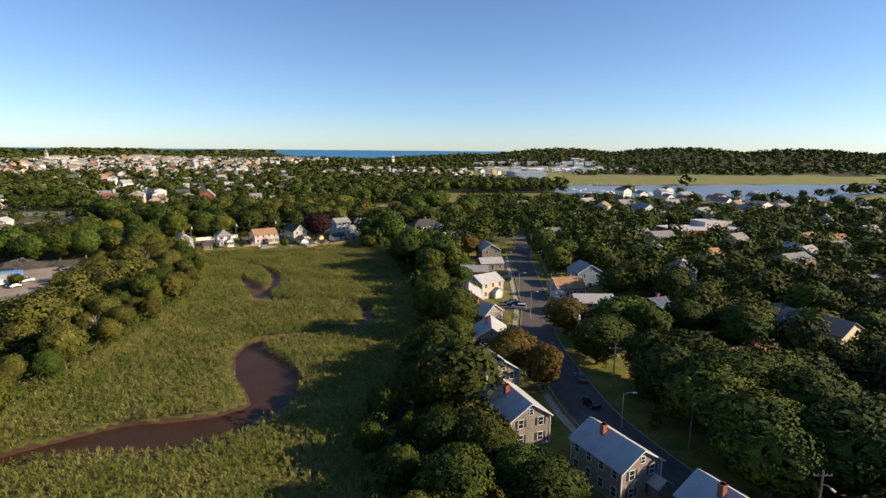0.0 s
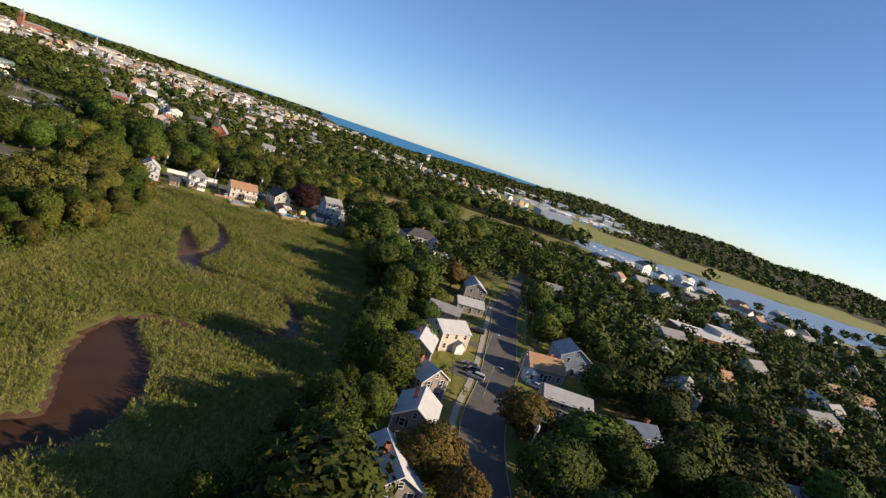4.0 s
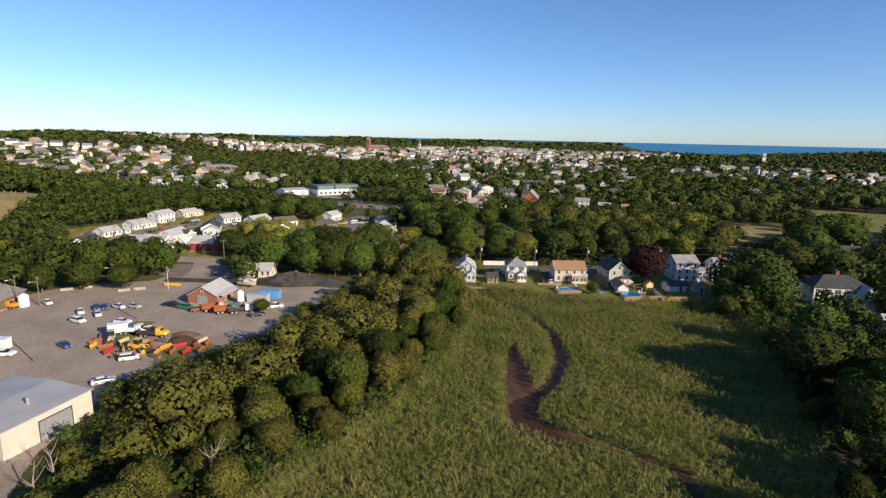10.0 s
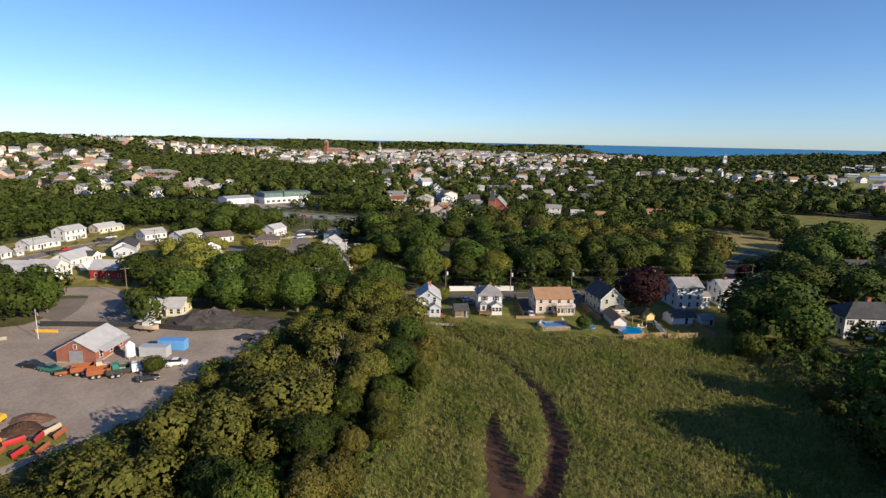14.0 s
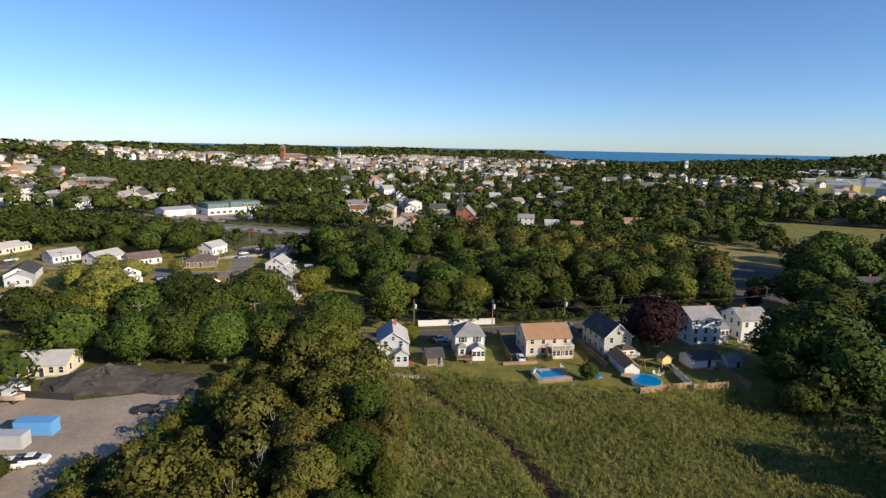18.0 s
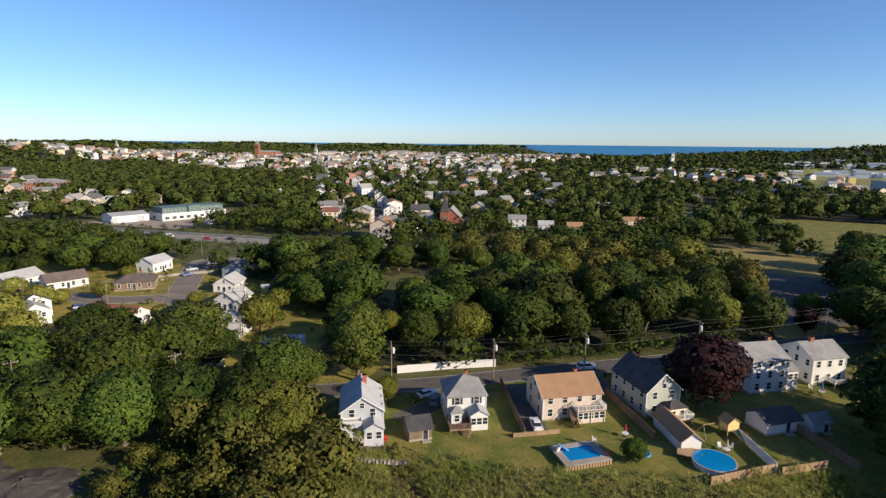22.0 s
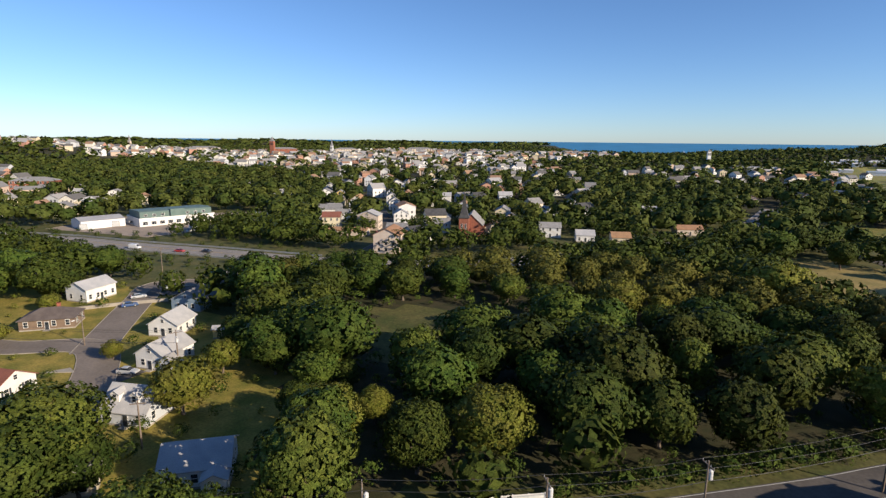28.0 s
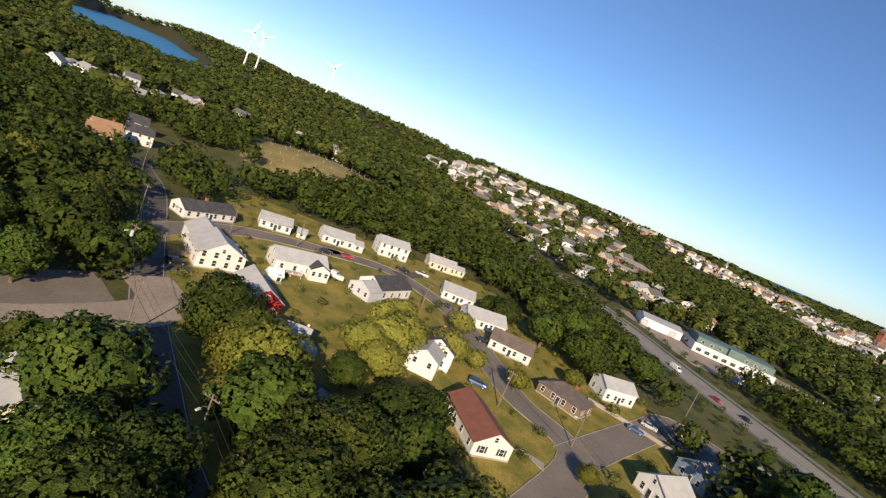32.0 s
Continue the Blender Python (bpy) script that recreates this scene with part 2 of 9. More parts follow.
block_wall = surface("block_wall", (0.60, 0.55, 0.46), (0.52, 0.47, 0.39), 2.0, 0.85, 0.3, 0.07, lap=0.2)
white_metal = surface("white_metal", (0.82, 0.81, 0.79), (0.78, 0.77, 0.75), 6.0, 0.5, 0.0, 0.02)
grey_shingle = surface("grey_shingle", (0.22, 0.215, 0.21), (0.29, 0.28, 0.27), 1.6, 0.9, 0.4, 0.16, vary=0.12, lap=0.11)
light_shingle = surface("light_shingle", (0.36, 0.36, 0.36), (0.43, 0.42, 0.41), 1.8, 0.85, 0.3, 0.12, vary=0.1, lap=0.11)
dark_shingle = surface("dark_shingle", (0.052, 0.052, 0.055), (0.08, 0.078, 0.078), 1.6, 0.9, 0.4, 0.2, vary=0.12, lap=0.11)
brown_shingle = surface("brown_shingle", (0.36, 0.215, 0.115), (0.30, 0.18, 0.10), 1.8, 0.9, 0.4, 0.14, vary=0.1, lap=0.11)
red_shingle = surface("red_shingle", (0.24, 0.095, 0.065), (0.19, 0.08, 0.055), 1.6, 0.9, 0.4, 0.15, lap=0.11)
steel_roof = surface("steel_roof", (0.34, 0.335, 0.335), (0.39, 0.385, 0.38), 5.0, 0.55, 0.0, 0.05)
flat_roof = surface("flat_roof", (0.56, 0.55, 0.52), (0.45, 0.43, 0.40), 4.0, 0.8, 0.2, 0.1)
green_metal = surface("green_metal", (0.10, 0.15, 0.135), (0.13, 0.18, 0.16), 3.0, 0.55, 0.0, 0.08)
glass_dark = surface("glass_dark", (0.02, 0.025, 0.032), (0.03, 0.035, 0.045), 1.0, 0.06, 0.0, 0.05, spec=0.6)
shutter_paint = surface("shutter_paint", (0.03, 0.035, 0.045), (0.05, 0.055, 0.065), 0.5, 0.6)
dark_metal = surface("dark_metal", (0.05, 0.05, 0.052), (0.08, 0.078, 0.075), 0.6, 0.5, 0.0, 0.15, metal=0.4)
grey_metal = surface("grey_metal", (0.40, 0.41, 0.42), (0.48, 0.49, 0.50), 0.8, 0.45, 0.0, 0.08, metal=0.5)
rubber = surface("rubber", (0.022, 0.022, 0.023), (0.035, 0.034, 0.033), 0.3, 0.85)
pool_water = water("pool_water", (0.016, 0.19, 0.44), 0.08, 0.15, 0.7)
asphalt_pile = surface("asphalt_pile", (0.055, 0.05, 0.046), (0.085, 0.075, 0.066), 1.4, 0.95, 0.8, 0.3)
solar = surface("solar", (0.012, 0.03, 0.10), (0.02, 0.045, 0.13), 0.6, 0.15, 0.0, 0.1)
paint_cap = dict(white=(0.76, 0.76, 0.75), silver=(0.42, 0.43, 0.44), black=(0.02, 0.02, 0.022), red=(0.40, 0.03, 0.025), blue=(0.04, 0.08, 0.20),
                 grey=(0.14, 0.145, 0.15), orange=(0.66, 0.27, 0.02), yellow=(0.72, 0.43, 0.02), tan=(0.50, 0.40, 0.27), green=(0.05, 0.20, 0.13),
                 sky=(0.14, 0.34, 0.66), rust=(0.30, 0.10, 0.035))
PAINT = {k: surface("paint_" + k, v, [0.92 * c for c in v], 1.5, 0.28, 0.0, 0.04, spec=0.5) for k, v in paint_cap.items()}

blue_shingle = surface("blue_shingle", (0.075, 0.10, 0.16), (0.11, 0.14, 0.20), 1.6, 0.85, 0.4, 0.16, lap=0.11)

# ---- mesh tools ----
class Build:
    """Collects faces for one mesh."""

    def __init__(self):
        self.v, self.f, self.m = [], [], []

    def add(self, verts, faces, m=0):
        n = len(self.v)
        self.v += [tuple(p) for p in verts]
        self.f += [[n + i for i in f] for f in faces]
        self.m += [m] * len(faces)
        return self

    def box(self, cx, cy, cz, sx, sy, sz, m=0, turn=0.0, top=1.0):
        """A box about its middle; top: how wide its upper side is against its lower."""
        c, s = math.cos(radians(turn)), math.sin(radians(turn))
        vs = []
        for dz in (-0.5, 0.5):
            k = top if dz > 0 else 1.0
            for dx, dy in ((-0.5, -0.5), (0.5, -0.5), (0.5, 0.5), (-0.5, 0.5)):
                x, y = dx * sx * k, dy * sy * k
                vs.append((cx + c * x - s * y, cy + s * x + c * y, cz + dz * sz))
        return self.add(vs, [(3, 2, 1, 0), (4, 5, 6, 7), (0, 1, 5, 4), (1, 2, 6, 5), (2, 3, 7, 6), (3, 0, 4, 7)], m)

    def span(self, x0, x1, y0, y1, z0, z1, m=0):
        return self.box((x0 + x1) / 2, (y0 + y1) / 2, (z0 + z1) / 2, x1 - x0, y1 - y0, z1 - z0, m)

    def rod(self, p0, p1, r0, r1=None, n=8, m=0):
        p0, p1 = Vector(p0), Vector(p1)
        r1 = r0 if r1 is None else r1
        q = (p1 - p0).to_track_quat("Z", "Y")
        vs = []
        for p, r in ((p0, r0), (p1, r1)):
            vs += [p + q @ Vector((r * math.cos(2 * math.pi * i / n), r * math.sin(2 * math.pi * i / n), 0)) for i in range(n)]
        fs = [(i, (i + 1) % n, n + (i + 1) % n, n + i) for i in range(n)] + [tuple(range(n - 1, -1, -1)), tuple(range(n, 2 * n))]
        return self.add(vs, fs, m)

    def bent(self, points, radii, n=7, m=0):
        for a, b, ra, rb in zip(points, points[1:], radii, radii[1:]):
            self.rod(a, b, ra, rb, n, m)
        return self

    def extrude(self, outline, a, b, along="y", m=0):
        """A closed outline (u, z) drawn out along x or y from a to b."""
        n = len(outline)
        put = (lambda u, w, z: (u, w, z)) if along == "y" else (lambda u, w, z: (w, u, z))
        vs = [put(u, a, z) for u, z in outline] + [put(u, b, z) for u, z in outline]
        fs = [(i, (i + 1) % n, n + (i + 1) % n, n + i) for i in range(n)] + [tuple(range(n - 1, -1, -1)), tuple(range(n, 2 * n))]
        return self.add(vs, fs, m)

    def slab(self, outline, z0, z1, m=0):
        n = len(outline)
        vs = [(x, y, z0) for x, y in outline] + [(x, y, z1) for x, y in outline]
        fs = [(i, (i + 1) % n, n + (i + 1) % n, n + i) for i in range(n)] + [tuple(range(n - 1, -1, -1)), tuple(range(n, 2 * n))]
        return self.add(vs, fs, m)

    def loft(self, rings, m=0):
        """Closed rings of the same number of points, joined in turn and capped."""
        n = len(rings[0])
        vs = [p for r in rings for p in r]
        fs = [(k * n + i, k * n + (i + 1) % n, (k + 1) * n + (i + 1) % n, (k + 1) * n + i) for k in range(len(rings) - 1) for i in range(n)]
        fs += [tuple(range(n - 1, -1, -1)), tuple(range((len(rings) - 1) * n, len(rings) * n))]
        return self.add(vs, fs, m)

    def mesh(self, name, *mats):
        me = bpy.data.meshes.new(name)
        me.from_pydata(self.v, [], self.f)
        for mt in mats:
            me.materials.append(mt)
        if len(mats) > 1:
            me.polygons.foreach_set("material_index", self.m)
        if self.f and len(self.f) < 20000:
            bm = bmesh.new()
            bm.from_mesh(me)
            bmesh.ops.recalc_face_normals(bm, faces=bm.faces)
            bm.to_mesh(me)
            bm.free()
        return me


def quads(name, verts, mat, normals=None):
    """One mesh of loose four-sided pieces from an array (n, 4, 3); normals: how each piece is lit, one (x, y, z) a piece."""
    verts = np.asarray(verts, dtype=np.float32).reshape(-1, 3)
    n = len(verts) // 4
    me = bpy.data.meshes.new(name)
    me.vertices.add(4 * n)
    me.vertices.foreach_set("co", verts.ravel())
    me.loops.add(4 * n)
    me.loops.foreach_set("vertex_index", np.arange(4 * n, dtype=np.int32))
    me.polygons.add(n)
    me.polygons.foreach_set("loop_start", np.arange(0, 4 * n, 4, dtype=np.int32))
    me.polygons.foreach_set("loop_total", np.full(n, 4, dtype=np.int32))
    me.materials.append(mat)
    me.update()
    if normals is not None:
        me.normals_split_custom_set_from_vertices(np.repeat(np.asarray(normals, dtype=np.float32).reshape(-1, 3), 4, axis=0).tolist())
    return me


def thing(name, x, y, z, yaw=0.0, label="", category="", group="", kind=""):
    ob = new(name)
    ob.empty_display_size = 0.5
    ob.matrix_basis = pose(x, y, z, 0, 0, yaw)
    return tagged(ob, label, category, group, kind)


def part(name, shape, mats, parent, label="", at=None):
    """One mesh object under a thing or a part."""
    mats = mats if isinstance(mats, (list, tuple)) else (mats,)
    me = shape.mesh(name, *mats) if isinstance(shape, Build) else shape
    ob = new(name, me)
    ob.parent = parent
    if at is not None:
        ob.matrix_basis = at
    if label:
        ob["label"] = label
    return ob


def solid(name, shape, mats, x, y, z, yaw=0.0, label="", category="", group="", kind=""):
    mats = mats if isinstance(mats, (list, tuple)) else (mats,)
    ob = new(name, shape.mesh(name, *mats) if isinstance(shape, Build) else shape)
    ob.matrix_basis = pose(x, y, z, 0, 0, yaw)
    return tagged(ob, label, category, group, kind)


def inside(px, py, poly):
    """Which of the points lie in the outline."""
    px, py = np.asarray(px, float), np.asarray(py, float)
    r = np.zeros(px.shape, bool)
    for (x0, y0), (x1, y1) in zip(poly, poly[1:] + poly[:1]):
        if y0 != y1:
            r ^= ((y0 > py) != (y1 > py)) & (px < (x1 - x0) * (py - y0) / (y1 - y0) + x0)
    return r


def to_line(px, py, line):
    """Distance to a polyline of (x, y, half width), less the half width there."""
    best = np.full(np.shape(px), 1e9)
    for a, b in zip(line, line[1:]):
        dx, dy = b[0] - a[0], b[1] - a[1]
        t = np.clip(((px - a[0]) * dx + (py - a[1]) * dy) / (dx * dx + dy * dy), 0, 1)
        best = np.minimum(best, np.hypot(px - a[0] - t * dx, py - a[1] - t * dy) - (a[2] + t * (b[2] - a[2])))
    return best


def to_edge(px, py, poly):
    """Distance to an outline, positive inside."""
    d = to_line(px, py, [(x, y, 0.0) for x, y in poly + poly[:1]])
    return np.where(inside(px, py, poly), d, -d)


def ease(x):
    x = np.clip(x, 0, 1)
    return x * x * (3 - 2 * x)

# ---- the land ----
G = -0.3            # level of streets and gardens
MARSH_Z, WATER_Z = -2.7, -3.15
MARSH = [(-60, 37), (-74, 44), (-79, 60), (-80, 84), (-83, 96), (-84, 116), (-81, 137), (-83, 164), (-87, 193), (-100, 228), (-116, 247), (-128, 248), (-129, 251),
         (-115, 256), (-100, 259), (-89, 261.5), (-67, 269.5), (-50, 281), (-36, 284), (-28, 262), (-21, 238), (-14, 205), (-10, 180), (-8, 150), (-8, 110), (-12, 90),
         (-6, 55), (-12, 40), (-28, 34), (-44, 41)]
CREEK = [(-100, 66, 1.5), (-76, 80, 2), (-66, 87, 3.5), (-57, 91, 5.5), (-48, 92, 6), (-40, 96, 5), (-34, 104, 4), (-37, 114, 6), (-42, 123, 6.5), (-47, 131, 4.5),
         (-50, 138, 2), (-46, 144, 1.6), (-38, 146.5, 1.3), (-29, 150, 1.6), (-21, 159, 2), (-24, 171, 1.2), (-31, 182, 0.9), (-44, 183, 0.9), (-52, 181, 2.2),
         (-60, 182, 2.6), (-64, 189, 3.0), (-62, 200, 1.6), (-66, 216, 1.4), (-75, 231, 0.8), (-88, 243, 0.4), (-114, 256, 0.1)]
BRANCH = [(-65, 190, 2.4), (-69, 198, 2.6), (-74, 206, 1.8), (-78, 212, 1.0), (-80, 217, 0.3)]
RIVER = [(150, 690), (185, 838), (366, 863), (714, 941), (1300, 1060), (1300, 900), (720, 790), (521, 713), (470, 640), (360, 590), (213, 595)]
FLATS = [(120, 850), (185, 842), (366, 867), (714, 945), (1300, 1064), (1300, 1280), (800, 1240), (450, 1230), (260, 1190)]
FORESHORE = [(120, 540), (150, 690), (213, 592), (360, 586), (474, 636), (530, 705), (560, 640), (400, 500), (200, 500)]
QUAY = [(40, 880), (130, 850), (270, 1190), (440, 1390), (540, 1480), (400, 1580), (120, 1560), (60, 1250)]
HARBOUR = [(160, 1380), (420, 1400), (520, 1480), (400, 1560), (150, 1540)]
SEA = [(-420, 2330), (-950, 3250), (-2700, 3900), (-2700, 4800), (2600, 4800), (800, 3800), (260, 2700), (180, 2330), (-100, 2290)]
LAKE = [(-1080, -290), (-961, -198), (-872, -45), (-1066, -40), (-1500, -230), (-2300, -640), (-2400, -900), (-1700, -640)]
PARK = [(-74, 440), (-74, 490), (-54, 516), (-30, 500), (-14, 470), (-17, 452), (-26, 385), (-28, 362), (-44, 352), (-62, 350), (-56, 384), (-52, 430)]
MEADOW = [(-45, 632), (-30, 560), (-20, 508), (16, 522), (170, 520), (160, 640), (40, 645)]
CEMETERY = [(-410, 180), (-385, 200), (-450, 268), (-520, 225), (-460, 172)]
YARDS = [(-345, 195), (-350, 300), (-280, 345), (-180, 335), (-135, 290), (-140, 262), (-205, 225), (-262, 205)]
ROWGARDENS = [(-140, 262), (-128, 250), (-66, 272), (-36, 285), (-20, 345), (-60, 335), (-100, 305)]
STREETYARDS = [(6, 60), (4, 260), (40, 300), (60, 240), (60, 60)]
WOODS_LEFT = [(-82, -20), (-82, 96), (-84, 116), (-82, 137), (-84, 164), (-88, 193), (-101, 228), (-120, 250), (-135, 259), (-151, 243), (-147, 228), (-138, 192),
              (-130, 178), (-131, 160), (-130, 142), (-114, 122), (-100, 112), (-100, 70), (-112, 40), (-112, -20)]
WOODS_RIGHT = [(-8, 40), (-13, 92), (-9, 120), (-7, 150), (-9, 182), (-13, 208), (-22, 244), (-33, 284), (-22, 296), (-6, 268), (0, 240), (5, 205), (5, 170),
               (4, 140), (5, 112), (2, 80), (8, 40)]
WOODS_STREET = [(-148, 283), (-118, 303), (-72, 336), (-50, 352), (-50, 385), (-72, 425), (-110, 440), (-160, 426), (-205, 396), (-230, 378), (-226, 366), (-212, 342),
                (-178, 326), (-158, 300)]
HILLS = [(130, 2050, 28, 240), (430, 2000, 50, 240), (800, 1900, 56, 240), (1150, 1800, 54, 240), (1450, 1650, 50, 240), (1800, 1400, 48, 260),
         (-1202, 889, 26, 240), (-1288, 729, 40, 250), (-1361, 514, 36, 250), (-1400, 200, 40, 260), (-1783, -37, 46, 260), (-2311, -434, 62, 300),
         (-2170, -810, 44, 300), (-1050, 3050, 33, 420), (-1650, 2750, 36, 420), (-2150, 2350, 37, 420), (-2600, 1850, 38, 420), (-2850, 1250, 40, 420), (-1100, 1150, 14, 300), (-750, 1400, 19, 300), (-430, 1550, 17, 260)]


def ground(x, y):
    """Height of the land without creek beds."""
    x, y = np.asarray(x, float), np.asarray(y, float)
    h = np.full(x.shape, G)
    up = np.zeros(x.shape)
    for hx, hy, hz, s in HILLS:
        up = np.maximum(up, hz * np.exp(-((x - hx) ** 2 + (y - hy) ** 2) / (2 * s * s)))
    far = ease((np.hypot(x + 150, y - 250) - 330) / 300)
    h = h + up * far
    h = h + far * 1.2 * np.sin(x / 61.0) * np.sin(y / 47.0)
    h = h + 11.0 * np.exp(-((x + 465) ** 2 + (y - 215) ** 2) / (2 * 42.0 ** 2))
    m = ease(to_edge(x, y, MARSH) / 7.0 + 0.5)
    h = h * (1 - m) + MARSH_Z * m
    return h


def bed(x, y):
    """Height of the land with the water's beds cut in."""
    h = ground(x, y)
    for line, deep in ((BRANCH, -3.06), (CREEK, -3.55)):
        d = to_line(x, y, line)
        h = np.where(d < 1.6, np.minimum(h, deep + (-2.8 - deep) * ease((d + 2.0) / 3.0)), h)
    for poly, w in ((RIVER, 25.0), (HARBOUR, 25.0), (SEA, 80.0), (LAKE, 30.0)):
        d = to_edge(x, y, poly)
        h = h * (1 - ease((d + w) / w)) - 5.0 * ease((d + w) / w)
    fl = inside(x, y, FLATS)
    return np.where(fl, np.clip(h, -2.6, -1.6), h)


def steps(*runs):
    out = []
    for a, b, s in runs:
        out += list(np.arange(a, b - s * 0.4, s))
    return np.array(out + [runs[-1][1]])


xs = steps((-4800, -2400, 160), (-2400, -900, 60), (-900, -430, 28), (-430, -136, 7), (-136, 6, 1.4), (6, 250, 7), (250, 900, 28), (900, 2400, 70), (2400, 4800, 200))
ys = steps((-2600, -900, 100), (-900, -60, 28), (-60, 30, 7), (30, 290, 1.4), (290, 620, 7), (620, 1300, 24), (1300, 2600, 55), (2600, 4800, 160))
X, Y = np.meshgrid(xs, ys)
Z = bed(X, Y)
fine = (X > -136) & (X < 6) & (Y > 30) & (Y < 290)
Z = Z + np.where(fine & (Z < -2.0), 0.10 * np.sin(X * 1.9 + 1.3 * np.sin(Y * 0.7)) * np.sin(Y * 2.3 + X * 0.4), 0.0)
nx, ny = len(xs), len(ys)
idx = np.arange(nx * ny).reshape(ny, nx)
cells = np.stack([idx[:-1, :-1], idx[:-1, 1:], idx[1:, 1:], idx[1:, :-1]], -1).reshape(-1, 4)
cx, cy = (X[:-1, :-1] + X[1:, 1:]).ravel() / 2, (Y[:-1, :-1] + Y[1:, 1:]).ravel() / 2
zone = np.zeros(len(cx), np.int32)
for poly in (ROWGARDENS, STREETYARDS, MEADOW):
    zone[inside(cx, cy, poly)] = 1
zone[inside(cx, cy, YARDS)] = 7
for poly in (PARK, CEMETERY):
    zone[inside(cx, cy, poly)] = 2
for poly in (WOODS_LEFT, WOODS_RIGHT, WOODS_STREET):
    zone[inside(cx, cy, poly)] = 5
zone[inside(cx, cy, [(-177, 343), (-153, 331), (-132, 349), (-135, 366), (-149, 383), (-184, 366)])] = 0
zone[(zone == 0) & (np.hypot(cx + 150, cy - 250) > 430)] = 5
zone[to_edge(cx, cy, MARSH) > 0.5] = 3
zone[np.minimum(to_line(cx, cy, CREEK), to_line(cx, cy, BRANCH)) < 0.7] = 4
for poly in (FLATS, FORESHORE, QUAY):
    zone[inside(cx, cy, poly)] = 6
me = bpy.data.meshes.new("ground")
me.from_pydata(np.stack([X, Y, Z], -1).reshape(-1, 3).tolist(), [], cells.tolist())
for m in (rough_grass, lawn, dry_grass, marsh_soil, mud, wood_floor, far_marsh, dry_lawn):
    me.materials.append(m)
me.polygons.foreach_set("material_index", zone)
me.polygons.foreach_set("use_smooth", np.ones(len(zone), bool))
tagged(new("ground", me), "grassy coastal lowland with marsh, gardens and low hills", "ground", kind="structure")


def pool_of_water(name, poly, z, mat, label):
    return solid(name, Build().add([(x, y, z) for x, y in poly], [tuple(range(len(poly)))]), mat, 0, 0, 0, 0, label, "water", kind="structure")


pool_of_water("water_creek", [(-136, 55), (6, 55), (6, 290), (-136, 290)], WATER_Z, creek_water, "brown tidal creek water winding through the marsh")
pool_of_water("water_river", [(60, 540), (1400, 560), (1400, 1320), (60, 1200)], -3.0, river_water, "grey-blue tidal river beside salt marsh")
pool_of_water("water_harbour", [(100, 1330), (600, 1330), (600, 1620), (100, 1620)], -3.0, river_water, "calm harbour basin with moored boats")
pool_of_water("water_lake", [(-2500, -950), (-820, -950), (-820, 20), (-2500, 20)], -1.2, bay_water, "blue reservoir below a wooded hill")
# the bay, whose far rim meets the horizon
sea = Build()
rings = [2250, 2700, 3200, 3700, 4200, 4780]
span = [radians(a) for a in range(-34, 62, 4)]
for r in rings:
    z = -3.0 + 47.0 * max(0.0, (r - 2700) / 2080) ** 1.25
    sea.v += [(-r * math.sin(a), r * math.cos(a), z) for a in span]
n = len(span)
sea.f = [(k * n + i, k * n + i + 1, (k + 1) * n + i + 1, (k + 1) * n + i) for k in range(len(rings) - 1) for i in range(n - 1)]
sea.m = [0] * len(sea.f)
solid("water_bay", sea, bay_water, 0, 0, 0, 0, "open blue bay reaching the horizon", "water", kind="structure")

# ---- streets and paved ground ----
ROADS = []


def smooth_line(pts, step=4.0):
    out = []
    for i in range(len(pts) - 1):
        p0, p1, p2, p3 = (Vector(pts[max(i - 1, 0)]), Vector(pts[i]), Vector(pts[i + 1]), Vector(pts[min(i + 2, len(pts) - 1)]))
        k = max(1, int((p2 - p1).length / step))
        for j in range(k):
            t = j / k
            out.append(0.5 * (2 * p1 + (p2 - p0) * t + (2 * p0 - 5 * p1 + 4 * p2 - p3) * t * t + (3 * p1 - p0 - 3 * p2 + p3) * t ** 3))
    return out + [Vector(pts[-1])]


def ribbon(pts, lo, hi, z0, z1, build=None):
    """A strip beside a line, from lo to hi metres to its left."""
    b = build or Build()
    n = len(pts)
    base = len(b.v)
    for i, p in enumerate(pts):
        d = (pts[min(i + 1, n - 1)] - pts[max(i - 1, 0)]).normalized()
        s = Vector((-d.y, d.x))
        for o, z in ((lo, z0), (hi, z0), (hi, z1), (lo, z1)):
            q = p + s * o
            b.v.append((q.x, q.y, z))
    for i in range(n - 1):
        for j in range(4):
            b.f.append((base + 4 * i + j, base + 4 * i + (j + 1) % 4, base + 4 * i + 4 + (j + 1) % 4, base + 4 * i + 4 + j))
            b.m.append(0)
    b.f += [(base, base + 3, base + 2, base + 1), (base + 4 * n - 4, base + 4 * n - 3, base + 4 * n - 2, base + 4 * n - 1)]
    b.m += [0, 0]
    return b


